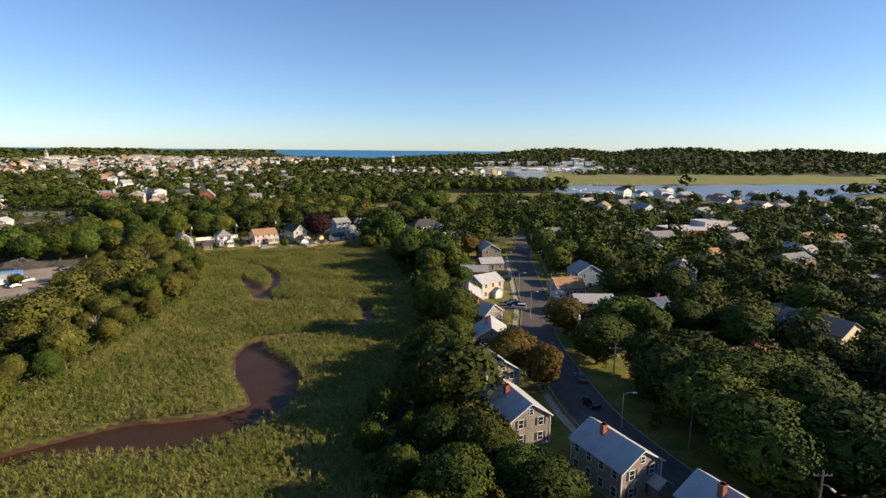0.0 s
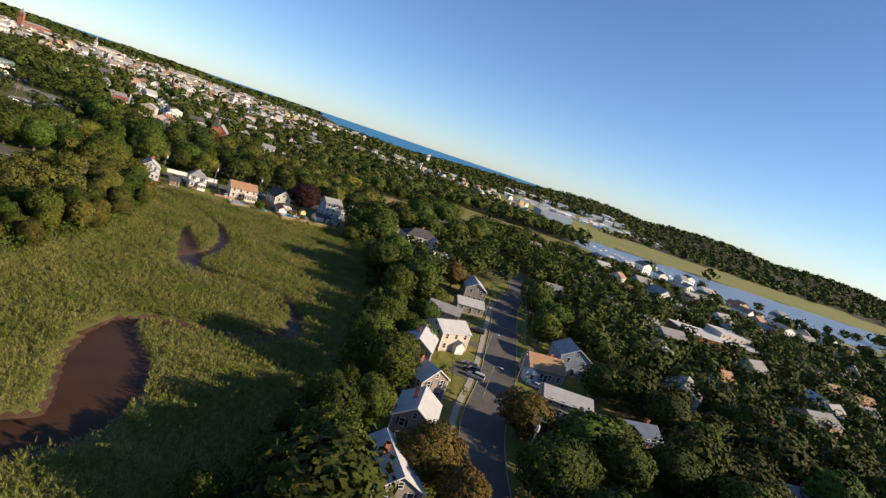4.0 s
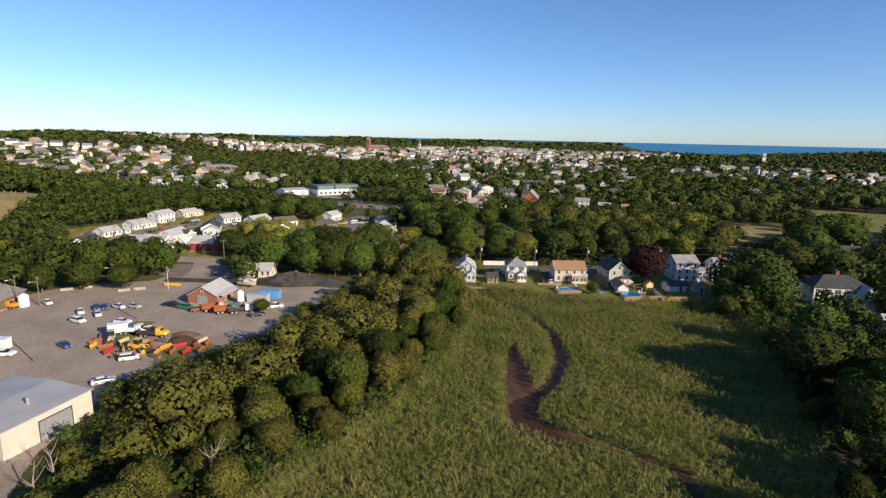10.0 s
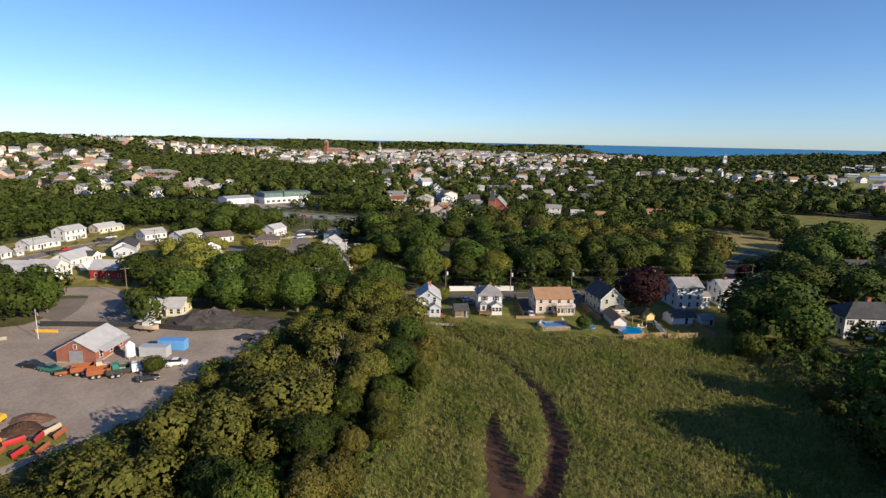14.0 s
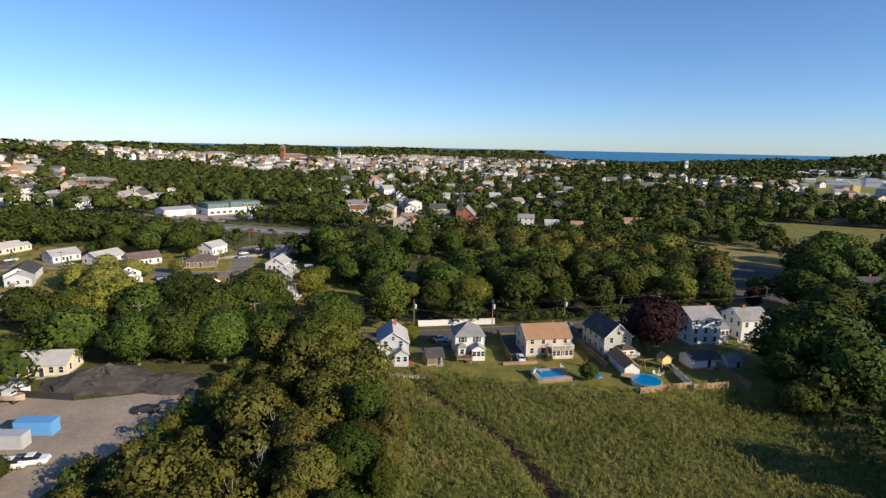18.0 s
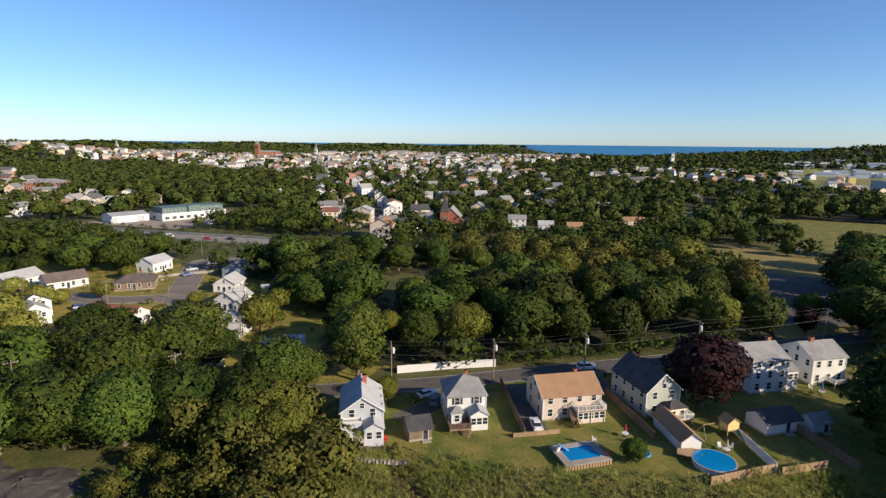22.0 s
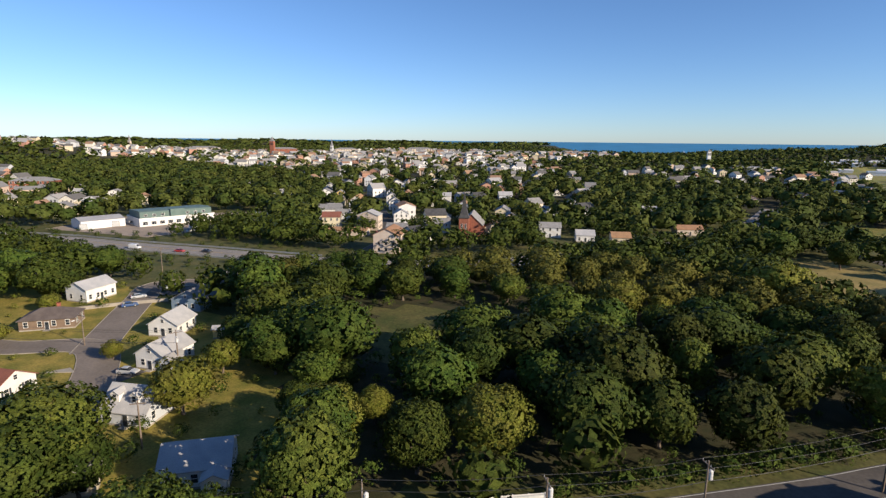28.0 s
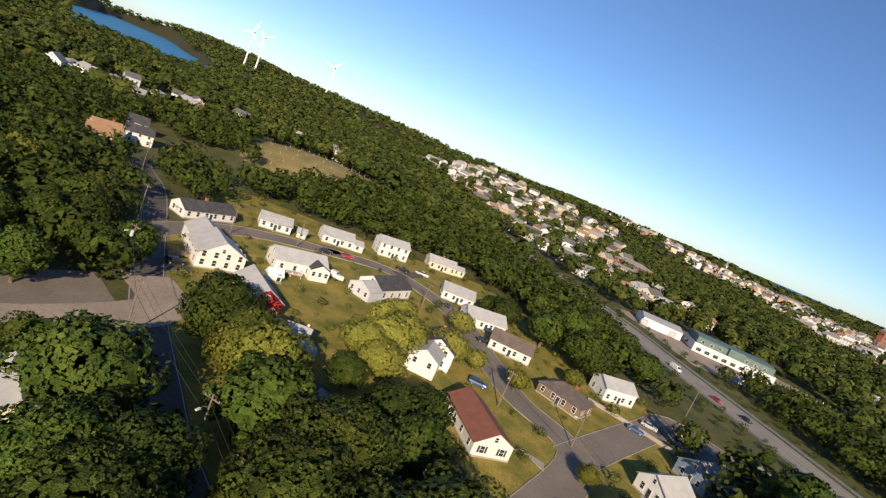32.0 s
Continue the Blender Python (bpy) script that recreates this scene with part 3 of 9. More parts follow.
def road(name, pts, half, label, mat=None, kerb=True, lift=0.0, edge=(), middle=False):
    line = smooth_line(pts)
    lift = lift + 0.007 * len(ROADS)
    ROADS.append([(p.x, p.y, half) for p in line])
    ob = solid(name, ribbon(line, -half, half, G - 0.3, G + 0.05 + lift), mat or asphalt, 0, 0, 0, 0, label, "road", kind="structure")
    if kerb:
        for s in (-1, 1):
            a, b = sorted((s * half, s * (half + 0.16)))
            part("kerb", ribbon(line, a, b, G - 0.3, G + 0.14 + lift), concrete, ob)
    for o in edge:
        part("edge_line", ribbon(line, o - 0.06, o + 0.06, G + 0.04 + lift, G + 0.056 + lift), road_paint_white, ob)
    if middle:
        for o in (-0.14, 0.14):
            part("centre_line", ribbon(line, o - 0.06, o + 0.06, G + 0.04 + lift, G + 0.056 + lift), road_paint_yellow, ob)
    return ob


road("road_main", [(30, 408), (-20, 372), (-63, 335), (-77, 322.5), (-103, 301.5), (-121, 286.5), (-143, 271), (-183, 241), (-200, 231), (-235, 213.5), (-302, 186), (-333, 167.5), (-400, 140)],
     3.4, "worn asphalt street past gardens and woods", edge=(-3.1, 3.1), kerb=False)
road("road_close", [(-190, 281), (-203, 293), (-225, 307), (-243, 297), (-262, 293), (-290, 286), (-312, 266), (-309, 245), (-296, 218), (-274, 203), (-262, 200)],
     4.2, "pale asphalt lane curving between white houses", lane_asphalt)
road("road_spur", [(-222, 305), (-236, 320), (-252, 338), (-263, 352), (-250, 364)], 4.4, "asphalt side lane ending at a car park", lane_asphalt)
road("road_marsh_street", [(46, 40), (40, 60), (30, 90), (27, 110), (26, 140), (30, 170), (33, 210), (36, 250), (44, 300), (30, 360), (10, 390)], 4.6, "wide asphalt street with pavements between grey shingled houses")
road("road_highway", [(-560, 350), (-460, 368), (-380, 386), (-340, 391), (-290, 400), (-245, 407), (-202, 423), (-174, 442), (-150, 477), (-123, 513), (-95, 548), (-76, 620), (-60, 720)], 6.8,
     "four-lane highway with yellow centre lines", surface("highway_asphalt", (0.22, 0.20, 0.18), (0.27, 0.245, 0.215), 8, 0.9, 0.2, 0.1), False, 0.1, (-6.4, -3.4, 3.4, 6.4), True)
road("road_town", [(-232, 425), (-245, 470), (-290, 535), (-366, 627), (-436, 722)], 4.5, "straight town street climbing between houses", lift=0.02)
road("road_depot", [(-238, 212), (-226, 220), (-208, 208), (-196, 192)], 5.0, "asphalt entrance to the depot", lot_asphalt, False, 0.01)
road("road_park", [(-47, 556), (-40, 537), (-33, 525), (-25, 504), (-16, 496), (-9, 480), (4, 440), (14, 400)], 3.0, "narrow park drive")
road("road_park_lot", [(-37, 372), (-40, 384), (-38, 405), (-34, 425), (-32, 440)], 13.0, "broad asphalt car park under trees")

LOT = [(-250, 95), (-236, 128), (-222, 150), (-224, 168), (-210, 190), (-216, 208), (-205, 222), (-186, 207), (-168, 212), (-152, 228), (-146, 222), (-141, 192), (-134, 178),
       (-135, 162), (-134, 142), (-118, 121), (-103, 110), (-110, 70), (-180, 50)]
solid("pavement_depot_yard", Build().slab(LOT, G - 0.3, G + 0.05), lot_asphalt, 0, 0, 0, 0, "sun-bleached asphalt yard of a works depot", "yard", kind="structure")
solid("pavement_car_park", Build().slab([(-222, 214), (-232, 205), (-222, 196), (-205, 196), (-180, 205), (-196, 226)], G - 0.3, G + 0.075), lane_asphalt, 0, 0, 0, 0, "grey asphalt car park beside the street", "car park", kind="structure")
line = smooth_line([(40, 60), (30, 90), (27, 110), (26, 140), (30, 170), (33, 210), (36, 250)])
solid("pavement_street_west", ribbon(line, 5.6, 7.0, G - 0.3, G + 0.1), concrete, 0, 0, 0, 0, "concrete pavement along the grey houses", "pavement", kind="structure")
solid("pavement_island", Build().slab([(-219.5, 293), (-214, 296.5), (-217, 297.5)], G - 0.2, G + 0.14), concrete, 0, 0, 0, 0, "small concrete traffic island", "kerb", kind="structure")

# ---- houses ----
FOOT = []           # circles kept free of trees: x, y, radius
CACHE = {}
PLAIN = [False]     # houses farther off have simpler windows


def lattice(xs_, zs_, holes, y0, y1, fill=None):
    """One connected frame: a plate on a grid of lines with openings, which a pane at depth fill may close."""
    b, at = Build(), {}

    def v(i, k, y):
        key = (i, k, y)
        if key not in at:
            at[key] = len(b.v)
            b.v.append((xs_[i], y, zs_[k]))
        return at[key]

    def put(m, *keys):
        b.f.append([v(*q) for q in keys])
        b.m.append(m)

    nx_, nz_ = len(xs_) - 1, len(zs_) - 1
    solid_ = lambda i, k: 0 <= i < nx_ and 0 <= k < nz_ and (i, k) not in holes
    for i in range(nx_):
        for k in range(nz_):
            if (i, k) in holes:
                if fill is not None:
                    put(1, (i, k, fill), (i + 1, k, fill), (i + 1, k + 1, fill), (i, k + 1, fill))
                    for (p, q) in (((i, k), (i + 1, k)), ((i + 1, k), (i + 1, k + 1)), ((i + 1, k + 1), (i, k + 1)), ((i, k + 1), (i, k))):
                        put(0, (*p, y0), (*q, y0), (*q, fill), (*p, fill))
                continue
            put(0, (i, k, y0), (i + 1, k, y0), (i + 1, k + 1, y0), (i, k + 1, y0))
            put(0, (i, k, y1), (i, k + 1, y1), (i + 1, k + 1, y1), (i + 1, k, y1))
            for di, dk, p, q in ((-1, 0, (i, k), (i, k + 1)), (1, 0, (i + 1, k + 1), (i + 1, k)), (0, -1, (i + 1, k), (i, k)), (0, 1, (i, k + 1), (i + 1, k + 1))):
                hole = (i + di, k + dk) in holes
                if not solid_(i + di, k + dk) and not (hole and fill is not None):
                    put(0, (*p, y0), (*p, y1), (*q, y1), (*q, y0))
    return b


def window_mesh(w, h):
    key = ("window", round(w, 2), round(h, 2))
    if key not in CACHE:
        t = 0.10
        gx, gz = [-w / 2 - t, -w / 2, w / 2, w / 2 + t], [-t, 0.0, h / 2 - 0.03, h / 2 + 0.03, h, h + t]
        holes = {(1, 1), (1, 3)}
        frame_ = lattice(gx, gz, holes, -0.06, 0.02).mesh("window", white_vinyl)
        pane = Build().span(-w / 2, w / 2, -0.03, -0.01, 0, h).mesh("pane", glass_dark)
        sh = Build().box(0, -0.025, h / 2, 0.4, 0.05, h).mesh("shutter", shutter_paint)
        both = lattice(gx, gz, holes, -0.06, 0.02, -0.02).mesh("window", white_vinyl, glass_dark)
        CACHE[key] = (frame_, pane, sh, both)
    return CACHE[key]


def put_window(root, x, y, z, turn, w=0.9, h=1.35, shutters=False, panes=True):
    fr, pane, sh, both = window_mesh(w, h)
    at = pose(x, y, z, 0, 0, turn)
    f = part("window", fr if panes else both, None, root, "", at)
    if panes:
        part("pane", pane, None, f)
    if shutters:
        for s in (-1, 1):
            part("shutter", sh, None, f, "", pose(s * (w / 2 + 0.32), 0, 0))
    return f


def door_mesh():
    if "door" not in CACHE:
        b = Build().span(-0.55, 0.55, -0.07, 0.02, 0, 2.15, 0).span(-0.45, 0.45, -0.09, -0.06, 0.05, 2.05, 1)
        b.span(-0.3, 0.3, -0.1, -0.085, 1.3, 1.85, 2)
        CACHE["door"] = b.mesh("door", white_vinyl, shutter_paint, glass_dark)
    return CACHE["door"]


def roof_shape(w, d, h, rise, kind, over=0.35, t=0.16):
    b = Build()
    if kind == "hip":
        x, y = w / 2 + over, d / 2 + over
        k = rise / (min(w, d) / 2)
        z0 = h - over * k
        r = max(0.0, (w - d) / 2)
        q = max(0.0, (d - w) / 2)
        top = [(-r, -q, h + rise), (r, -q, h + rise), (r, q, h + rise), (-r, q, h + rise)] if (r > 0.2 or q > 0.2) else None
        ring = [(-x, -y, z0), (x, -y, z0), (x, y, z0), (-x, y, z0)]
        low = [(a, c, z - t) for a, c, z in ring]
        if r > 0.2:
            b.add(low + ring + [(-r, 0, h + rise), (r, 0, h + rise)], [(3, 2, 1, 0), (0, 1, 5, 4), (1, 2, 6, 5), (2, 3, 7, 6), (3, 0, 4, 7), (4, 5, 9, 8), (5, 6, 9), (6, 7, 8, 9), (7, 4, 8)])
        elif q > 0.2:
            b.add(low + ring + [(0, -q, h + rise), (0, q, h + rise)], [(3, 2, 1, 0), (0, 1, 5, 4), (1, 2, 6, 5), (2, 3, 7, 6), (3, 0, 4, 7), (4, 5, 8), (5, 6, 9, 8), (6, 7, 9), (7, 4, 8, 9)])
        else:
            b.add(low + ring + [(0, 0, h + rise)], [(3, 2, 1, 0), (0, 1, 5, 4), (1, 2, 6, 5), (2, 3, 7, 6), (3, 0, 4, 7), (4, 5, 8), (5, 6, 8), (6, 7, 8), (7, 4, 8)])
        return b
    if kind == "flat":
        b.span(-w / 2 - 0.05, w / 2 + 0.05, -d / 2 - 0.05, d / 2 + 0.05, h, h + 0.12, 0)
        for a, c in ((-1, 0), (1, 0), (0, -1), (0, 1)):
            b.box(a * (w / 2), c * (d / 2), h + 0.22, 0.25 if a else w + 0.25, 0.25 if c else d + 0.25, 0.3, 1)
        return b
    span, length, along = (d, w, "x") if kind == "gable_x" else (w, d, "y")
    s = span / 2 + over
    k = rise / (span / 2)
    z0 = h - over * k
    out = [(-s, z0), (0, h + rise), (s, z0), (s, z0 - t), (0, h + rise - t), (-s, z0 - t)]
    b.extrude(out, -length / 2 - over, length / 2 + over, along, 0)
    return b


def barge_boards(rf, w, d, h, rise, kind, over=0.35, t=0.16):
    if kind not in ("gable_x", "gable_y"):
        return
    span, length, along = (d, w, "x") if kind == "gable_x" else (w, d, "y")
    s = span / 2 + over
    z0 = h - over * rise / (span / 2)
    for e in (-1, 1):
        a, c = sorted((e * (length / 2 + over), e * (length / 2 + over + 0.04)))
        part("barge_board", Build().extrude([(-s - 0.02, z0 + 0.01), (0, h + rise + 0.01), (s + 0.02, z0 + 0.01), (s + 0.02, z0 - t - 0.06), (0, h + rise - t - 0.06), (-s - 0.02, z0 - t - 0.06)], a, c, along), white_vinyl, rf)


def house(label, x, y, yaw, w, d, h, roof="gable_x", rise=2.4, wall=None, top=None, chimney=None, rows=2, front=3, side=2, back=0, shutters=False,
          door=(0.0,), z=None, low=0.5, sill=1.0, name="house", category="house", free=True, group="", ww=0.9, wh=1.35, lite=None):
    """A house whose front looks along its own -y. rows: storeys; front, side, back: windows a storey."""
    wall, top = wall or white_siding, top or grey_shingle
    lite = PLAIN[0] if lite is None else lite
    root = thing(name, x, y, G if z is None else z, yaw, label, category, group)
    if free:
        FOOT.append((x, y, 0.5 * math.hypot(w, d) + 1.0))
    body = Build()
    if roof in ("gable_x", "gable_y"):
        s, along, length = (d / 2, "x", w) if roof == "gable_x" else (w / 2, "y", d)
        body.extrude([(-s, -low), (s, -low), (s, h), (0, h + rise - 0.1), (-s, h)], -length / 2, length / 2, along)
    else:
        body.span(-w / 2, w / 2, -d / 2, d / 2, -low, h)
    wl = part("wall", body, wall, root)
    part("foundation", Build().span(-w / 2 - 0.04, w / 2 + 0.04, -d / 2 - 0.04, d / 2 + 0.04, -low - 0.1, 0.35), concrete, root)
    if not lite:
        board = Build().box(0, 0, (h + 0.35) / 2, 0.16, 0.16, h - 0.35).mesh("corner_board", white_vinyl)
        for sx in (-1, 1):
            for sy in (-1, 1):
                part("corner_board", board, None, root, "", pose(sx * w / 2, sy * d / 2, 0))
    rf = part("roof", roof_shape(w, d, h, rise, roof), (top, white_vinyl), root)
    if not lite:
        barge_boards(rf, w, d, h, rise, roof)
    if chimney:
        px, py, ph = chimney[:3]
        s = chimney[3] if len(chimney) > 3 else 0.75
        c = Build().span(px - s / 2, px + s / 2, py - s / 2, py + s / 2, h * 0.6, h + ph)
        c.span(px - s / 2 - 0.07, px + s / 2 + 0.07, py - s / 2 - 0.07, py + s / 2 + 0.07, h + ph - 0.14, h + ph)
        part("chimney", c, chimney_brick, rf, "red brick chimney")
    for k in range(rows):
        zz = k * (h / rows) + sill
        for wide, deep, n, turn, flip in ((w, d, front, 0, 1), (w, d, back or front, 180, -1), (d, w, side, 90, 1), (d, w, side, -90, 1)):
            if lite and turn == 180:
                continue
            for i in range(n):
                u = (i + 0.5) / n * wide - wide / 2
                if turn in (0, 180):
                    if turn == 0 and k == 0 and any(abs(u - dx) < 0.95 for dx in door):
                        continue
                    put_window(root, u, -d / 2 if turn == 0 else d / 2, zz, turn, ww, wh, shutters, not lite)
                else:
                    put_window(root, w / 2 if turn == 90 else -w / 2, u, zz, turn, ww, wh, False, not lite)
    gz = h + 0.35
    if rise > 2.0 and roof == "gable_y":
        put_window(root, 0, -d / 2, gz, 0, 0.7, 0.9)
    if rise > 2.0 and roof == "gable_x":
        for s in (-1, 1):
            put_window(root, s * w / 2, 0, gz, 90 * s, 0.7, 0.9)
    for dx in door:
        part("door", door_mesh(), None, root, "", pose(dx, -d / 2, 0.1))
        part("door_step", Build().span(dx - 0.8, dx + 0.8, -d / 2 - 1.1, -d / 2, -0.2, 0.12), concrete, root)
    return root


def wing(root, x, y, w, d, h, roof, rise, wall, top, wins=1, low=0.5, turn=0.0):
    """A lower part of a house, built against it."""
    at = pose(x, y, 0, 0, 0, turn)
    b = Build()
    if roof in ("gable_x", "gable_y"):
        s, along, length = (d / 2, "x", w) if roof == "gable_x" else (w / 2, "y", d)
        b.extrude([(-s, -low), (s, -low), (s, h), (0, h + rise - 0.1), (-s, h)], -length / 2, length / 2, along)
    else:
        b.span(-w / 2, w / 2, -d / 2, d / 2, -low, h)
    part("wing_wall", b, wall, root, "", at)
    part("wing_roof", roof_shape(w, d, h, rise, roof, 0.25, 0.12), (top, white_vinyl), root, "", at)
    for i in range(wins):
        u = (i + 0.5) / wins * w - w / 2
        f = put_window(root, 0, 0, 0, 0, 0.85, 1.2)
        f.matrix_basis = at @ pose(u, -d / 2, max(0.9, h - 1.9))


def dormer(root, x, y, z, w=1.6, h=1.5, depth=2.2, wall=None, top=None):
    at = pose(x, y, z)
    b = Build().extrude([(-w / 2, -0.6), (w / 2, -0.6), (w / 2, h), (0, h + 0.55), (-w / 2, h)], 0, depth, "y")
    part("dormer", b, wall or white_siding, root, "", at)
    part("dormer_roof", Build().extrude([(-w / 2 - 0.2, h - 0.15), (0, h + 0.62), (w / 2 + 0.2, h - 0.15), (w / 2 + 0.2, h - 0.25), (0, h + 0.52), (-w / 2 - 0.2, h - 0.25)], -0.2, depth, "y"), top or light_shingle, root, "", at)
    f = put_window(root, 0, 0, 0, 0, 0.7, 1.1)
    f.matrix_basis = at @ pose(0, 0, 0.25)


def railing(root, pts, z, h=1.0, mat=None, name="railing"):
    b = Build()
    for (x0, y0), (x1, y1) in zip(pts, pts[1:]):
        n = max(2, int(math.hypot(x1 - x0, y1 - y0) / 0.28))
        for i in range(n + 1):
            t = i / n
            b.box(x0 + (x1 - x0) * t, y0 + (y1 - y0) * t, z + h / 2, 0.06 if i % 6 else 0.13, 0.06 if i % 6 else 0.13, h if i % 6 else h + 0.1)
        a = math.degrees(math.atan2(y1 - y0, x1 - x0))
        for zz in (z + 0.1, z + h):
            b.box((x0 + x1) / 2, (y0 + y1) / 2, zz, math.hypot(x1 - x0, y1 - y0) + 0.1, 0.1, 0.08, 0, a)
    return part(name, b, mat or white_vinyl, root)


def deck(root, x0, x1, y0, y1, z, wood=None, rail=None, lattice=True):
    wood = wood or deck_wood
    b = Build()
    n = max(3, int((x1 - x0) / 0.16))
    for i in range(n):
        a = x0 + (x1 - x0) * i / n
        b.span(a, a + (x1 - x0) / n - 0.015, y0, y1, z - 0.06, z)
    b.span(x0, x1, y0, y0 + 0.05, z - 0.3, z - 0.06)
    part("deck", b, wood, root)
    posts = max(2, int((x1 - x0) / 2.2) + 1)
    for i in range(posts):
        u = x0 + 0.1 + (x1 - x0 - 0.2) * i / (posts - 1)
        part("deck_post", Build().box(u, y0 + 0.1, (z - 1.6) / 2, 0.14, 0.14, z + 1.6), rail or white_vinyl, root)
    railing(root, [(x0, y1), (x0, y0), (x1, y0), (x1, y1)], z, 1.0, rail)


def stair(root, x, y, z, n, turn, wood=None, w=1.1):
    """Steps that fall away from the point along the turned -y."""
    m = wood or deck_wood
    flight = part("stringer", Build().extrude([(0, -0.1), (0, -0.4), (-0.28 * n, -0.18 * n - 0.3), (-0.28 * n, -0.18 * n)], -w / 2 - 0.05, -w / 2, "x"), m, root, "", pose(x, y, z, 0, 0, turn))
    part("stringer", Build().extrude([(0, -0.1), (0, -0.4), (-0.28 * n, -0.18 * n - 0.3), (-0.28 * n, -0.18 * n)], w / 2, w / 2 + 0.05, "x"), m, root, "", pose(x, y, z, 0, 0, turn))
    for s in (-1, 1):
        part("handrail", Build().extrude([(0, 0.9), (0, 0.8), (-0.28 * n, -0.18 * n + 0.8), (-0.28 * n, -0.18 * n + 0.9)], s * w / 2 - 0.04, s * w / 2 + 0.04, "x"), m, root, "", pose(x, y, z, 0, 0, turn))
    for i in range(n):
        part("step", Build().span(-w / 2, w / 2, -0.28 * (i + 1), -0.28 * i + 0.03, -0.18 * (i + 1) - 0.05, -0.18 * (i + 1)), m, flight)


# row of houses whose gardens meet the marsh
r = house("tall grey gabled house with white porch and deck above the marsh", -125.5, 264.2, 34, 7.2, 9.5, 6.6, "gable_y", 2.5, grey_siding, light_shingle, (0.6, 2.0, 3.6, 0.8), 3, 2, 3, door=(), z=-1.5, low=0.8, sill=1.0)
wing(r, 1.9, -6.2, 3.2, 3.0, 4.6, "gable_y", 1.0, grey_siding, light_shingle, 2)
wing(r, -1.9, -5.4, 3.6, 1.4, 4.9, "flat", 0.1, grey_siding, light_shingle, 0)
deck(r, -3.6, 0.3, -7.8, -5.0, 2.3)
r = house("white two-storey house with hipped grey roof and glazed porch", -110.6, 276.4, 34, 7.2, 7.4, 5.6, "hip", 2.5, white_siding, grey_shingle, (0.7, 1.2, 2.7, 0.6), 2, 2, 2, shutters=True, door=())
wing(r, 1.7, -5.2, 3.2, 3.0, 3.1, "gable_y", 0.9, white_siding, light_shingle, 3)
wing(r, -2.2, -4.6, 2.0, 1.8, 3.3, "hip", 0.8, white_siding, grey_shingle, 1)
deck(r, -3.8, 0.0, -7.6, -3.7, 1.0, deck_wood, old_fence_wood)
stair(r, -0.4, -7.6, 1.0, 6, -40)
r = house("tan house with broad brown shingle roof and white balcony", -93.8, 287.0, 36, 11.6, 8.6, 4.9, "gable_x", 2.5, tan_siding, brown_shingle, (2.6, 0.8, 2.9, 0.7), 2, 4, 2, door=(), sill=0.9)
wing(r, 2.9, -5.4, 5.4, 2.2, 2.2, "flat", 0.1, tan_siding, flat_roof, 5)
deck(r, 0.1, 5.7, -6.7, -4.3, 2.55)
stair(r, -0.5, -4.6, 2.5, 12, 0)
r = house("pale green house with black steep roof and back deck", -79.5, 296.5, 40, 7.4, 11.5, 5.4, "gable_y", 3.3, surface("sage_siding", (0.42, 0.43, 0.36), (0.36, 0.37, 0.31), 2.5, 0.7, 0, 0.06, lap=0.14), dark_shingle, (0.2, 3.5, 3.9), 2, 2, 4, door=())
wing(r, 1.4, -7.0, 3.8, 2.8, 2.9, "hip", 0.8, cream_siding, dark_shingle, 2)
deck(r, -3.6, 3.6, -10.0, -6.0, 1.2)
r = house("white three-storey house with grey roof and blue back porch", -59.0, 316.5, 36, 8.6, 9.6, 7.4, "gable_x", 2.3, white_siding, grey_shingle, (3.4, 0.5, 3.0, 0.8), 3, 3, 2, door=())
wing(r, 5.6, -2.2, 3.6, 4.4, 4.4, "gable_x", 1.0, white_siding, grey_shingle, 3)
r = house("white gabled house with grey roof and brick chimney", -46.5, 327.0, 36, 8.4, 8.8, 6.2, "gable_x", 2.4, white_siding, grey_shingle, (-1.2, 0.0, 3.2, 0.9), 2, 3, 3, door=())
deck(r, -0.5, 4.4, -6.8, -4.4, 1.0)
r = house("large white house with dark hipped roof and gabled porch", -10.2, 315.5, 28.7, 18, 10, 6.4, "hip", 3.2, white_siding, dark_shingle, (1.0, 1.5, 4.2, 1.0), 2, 6, 3, shutters=True, door=(0.0,))
wing(r, 6.5, -6.4, 5, 4, 5.4, "gable_y", 2.2, white_siding, light_shingle, 2)
house("white gabled cottage half hidden by trees", -27.0, 322.0, 30, 7.5, 8, 5.6, "gable_y", 2.4, white_siding, red_shingle, None, 2, 2, 2)

# grey shingled houses of the marsh street
STREET = [(12.7, 90.0, 21.6, 11.6), (10.2, 108.4, 23, 11.0), (12.0, 128.6, -3, 9.6), (10.9, 147.0, 46, 8.8), (8.2, 164.2, -3, 11.0)]
for hx, hy, ya, dd in STREET:
    house("grey cedar-shingled house with blue-grey gable roof", hx, hy, ya, 7.4, dd, 5.4, "gable_y", 2.4, shingle_siding, light_shingle, (-1.2, 0.5, 3.2), 2, 2, 4, shutters=True, door=(), group="shingled houses along the street")
r = house("grey cedar-shingled house with blue-grey gable roof beside the lamp post", 25.8, 75.2, 27, 7.6, 10.4, 5.4, "gable_y", 2.4, shingle_siding, light_shingle, (-1.0, 1.6, 3.2), 2, 2, 4, shutters=True, door=(), group="shingled houses along the street")
wing(r, 2.6, -6.0, 2.6, 2.2, 2.6, "gable_y", 0.9, shingle_siding, light_shingle, 0)
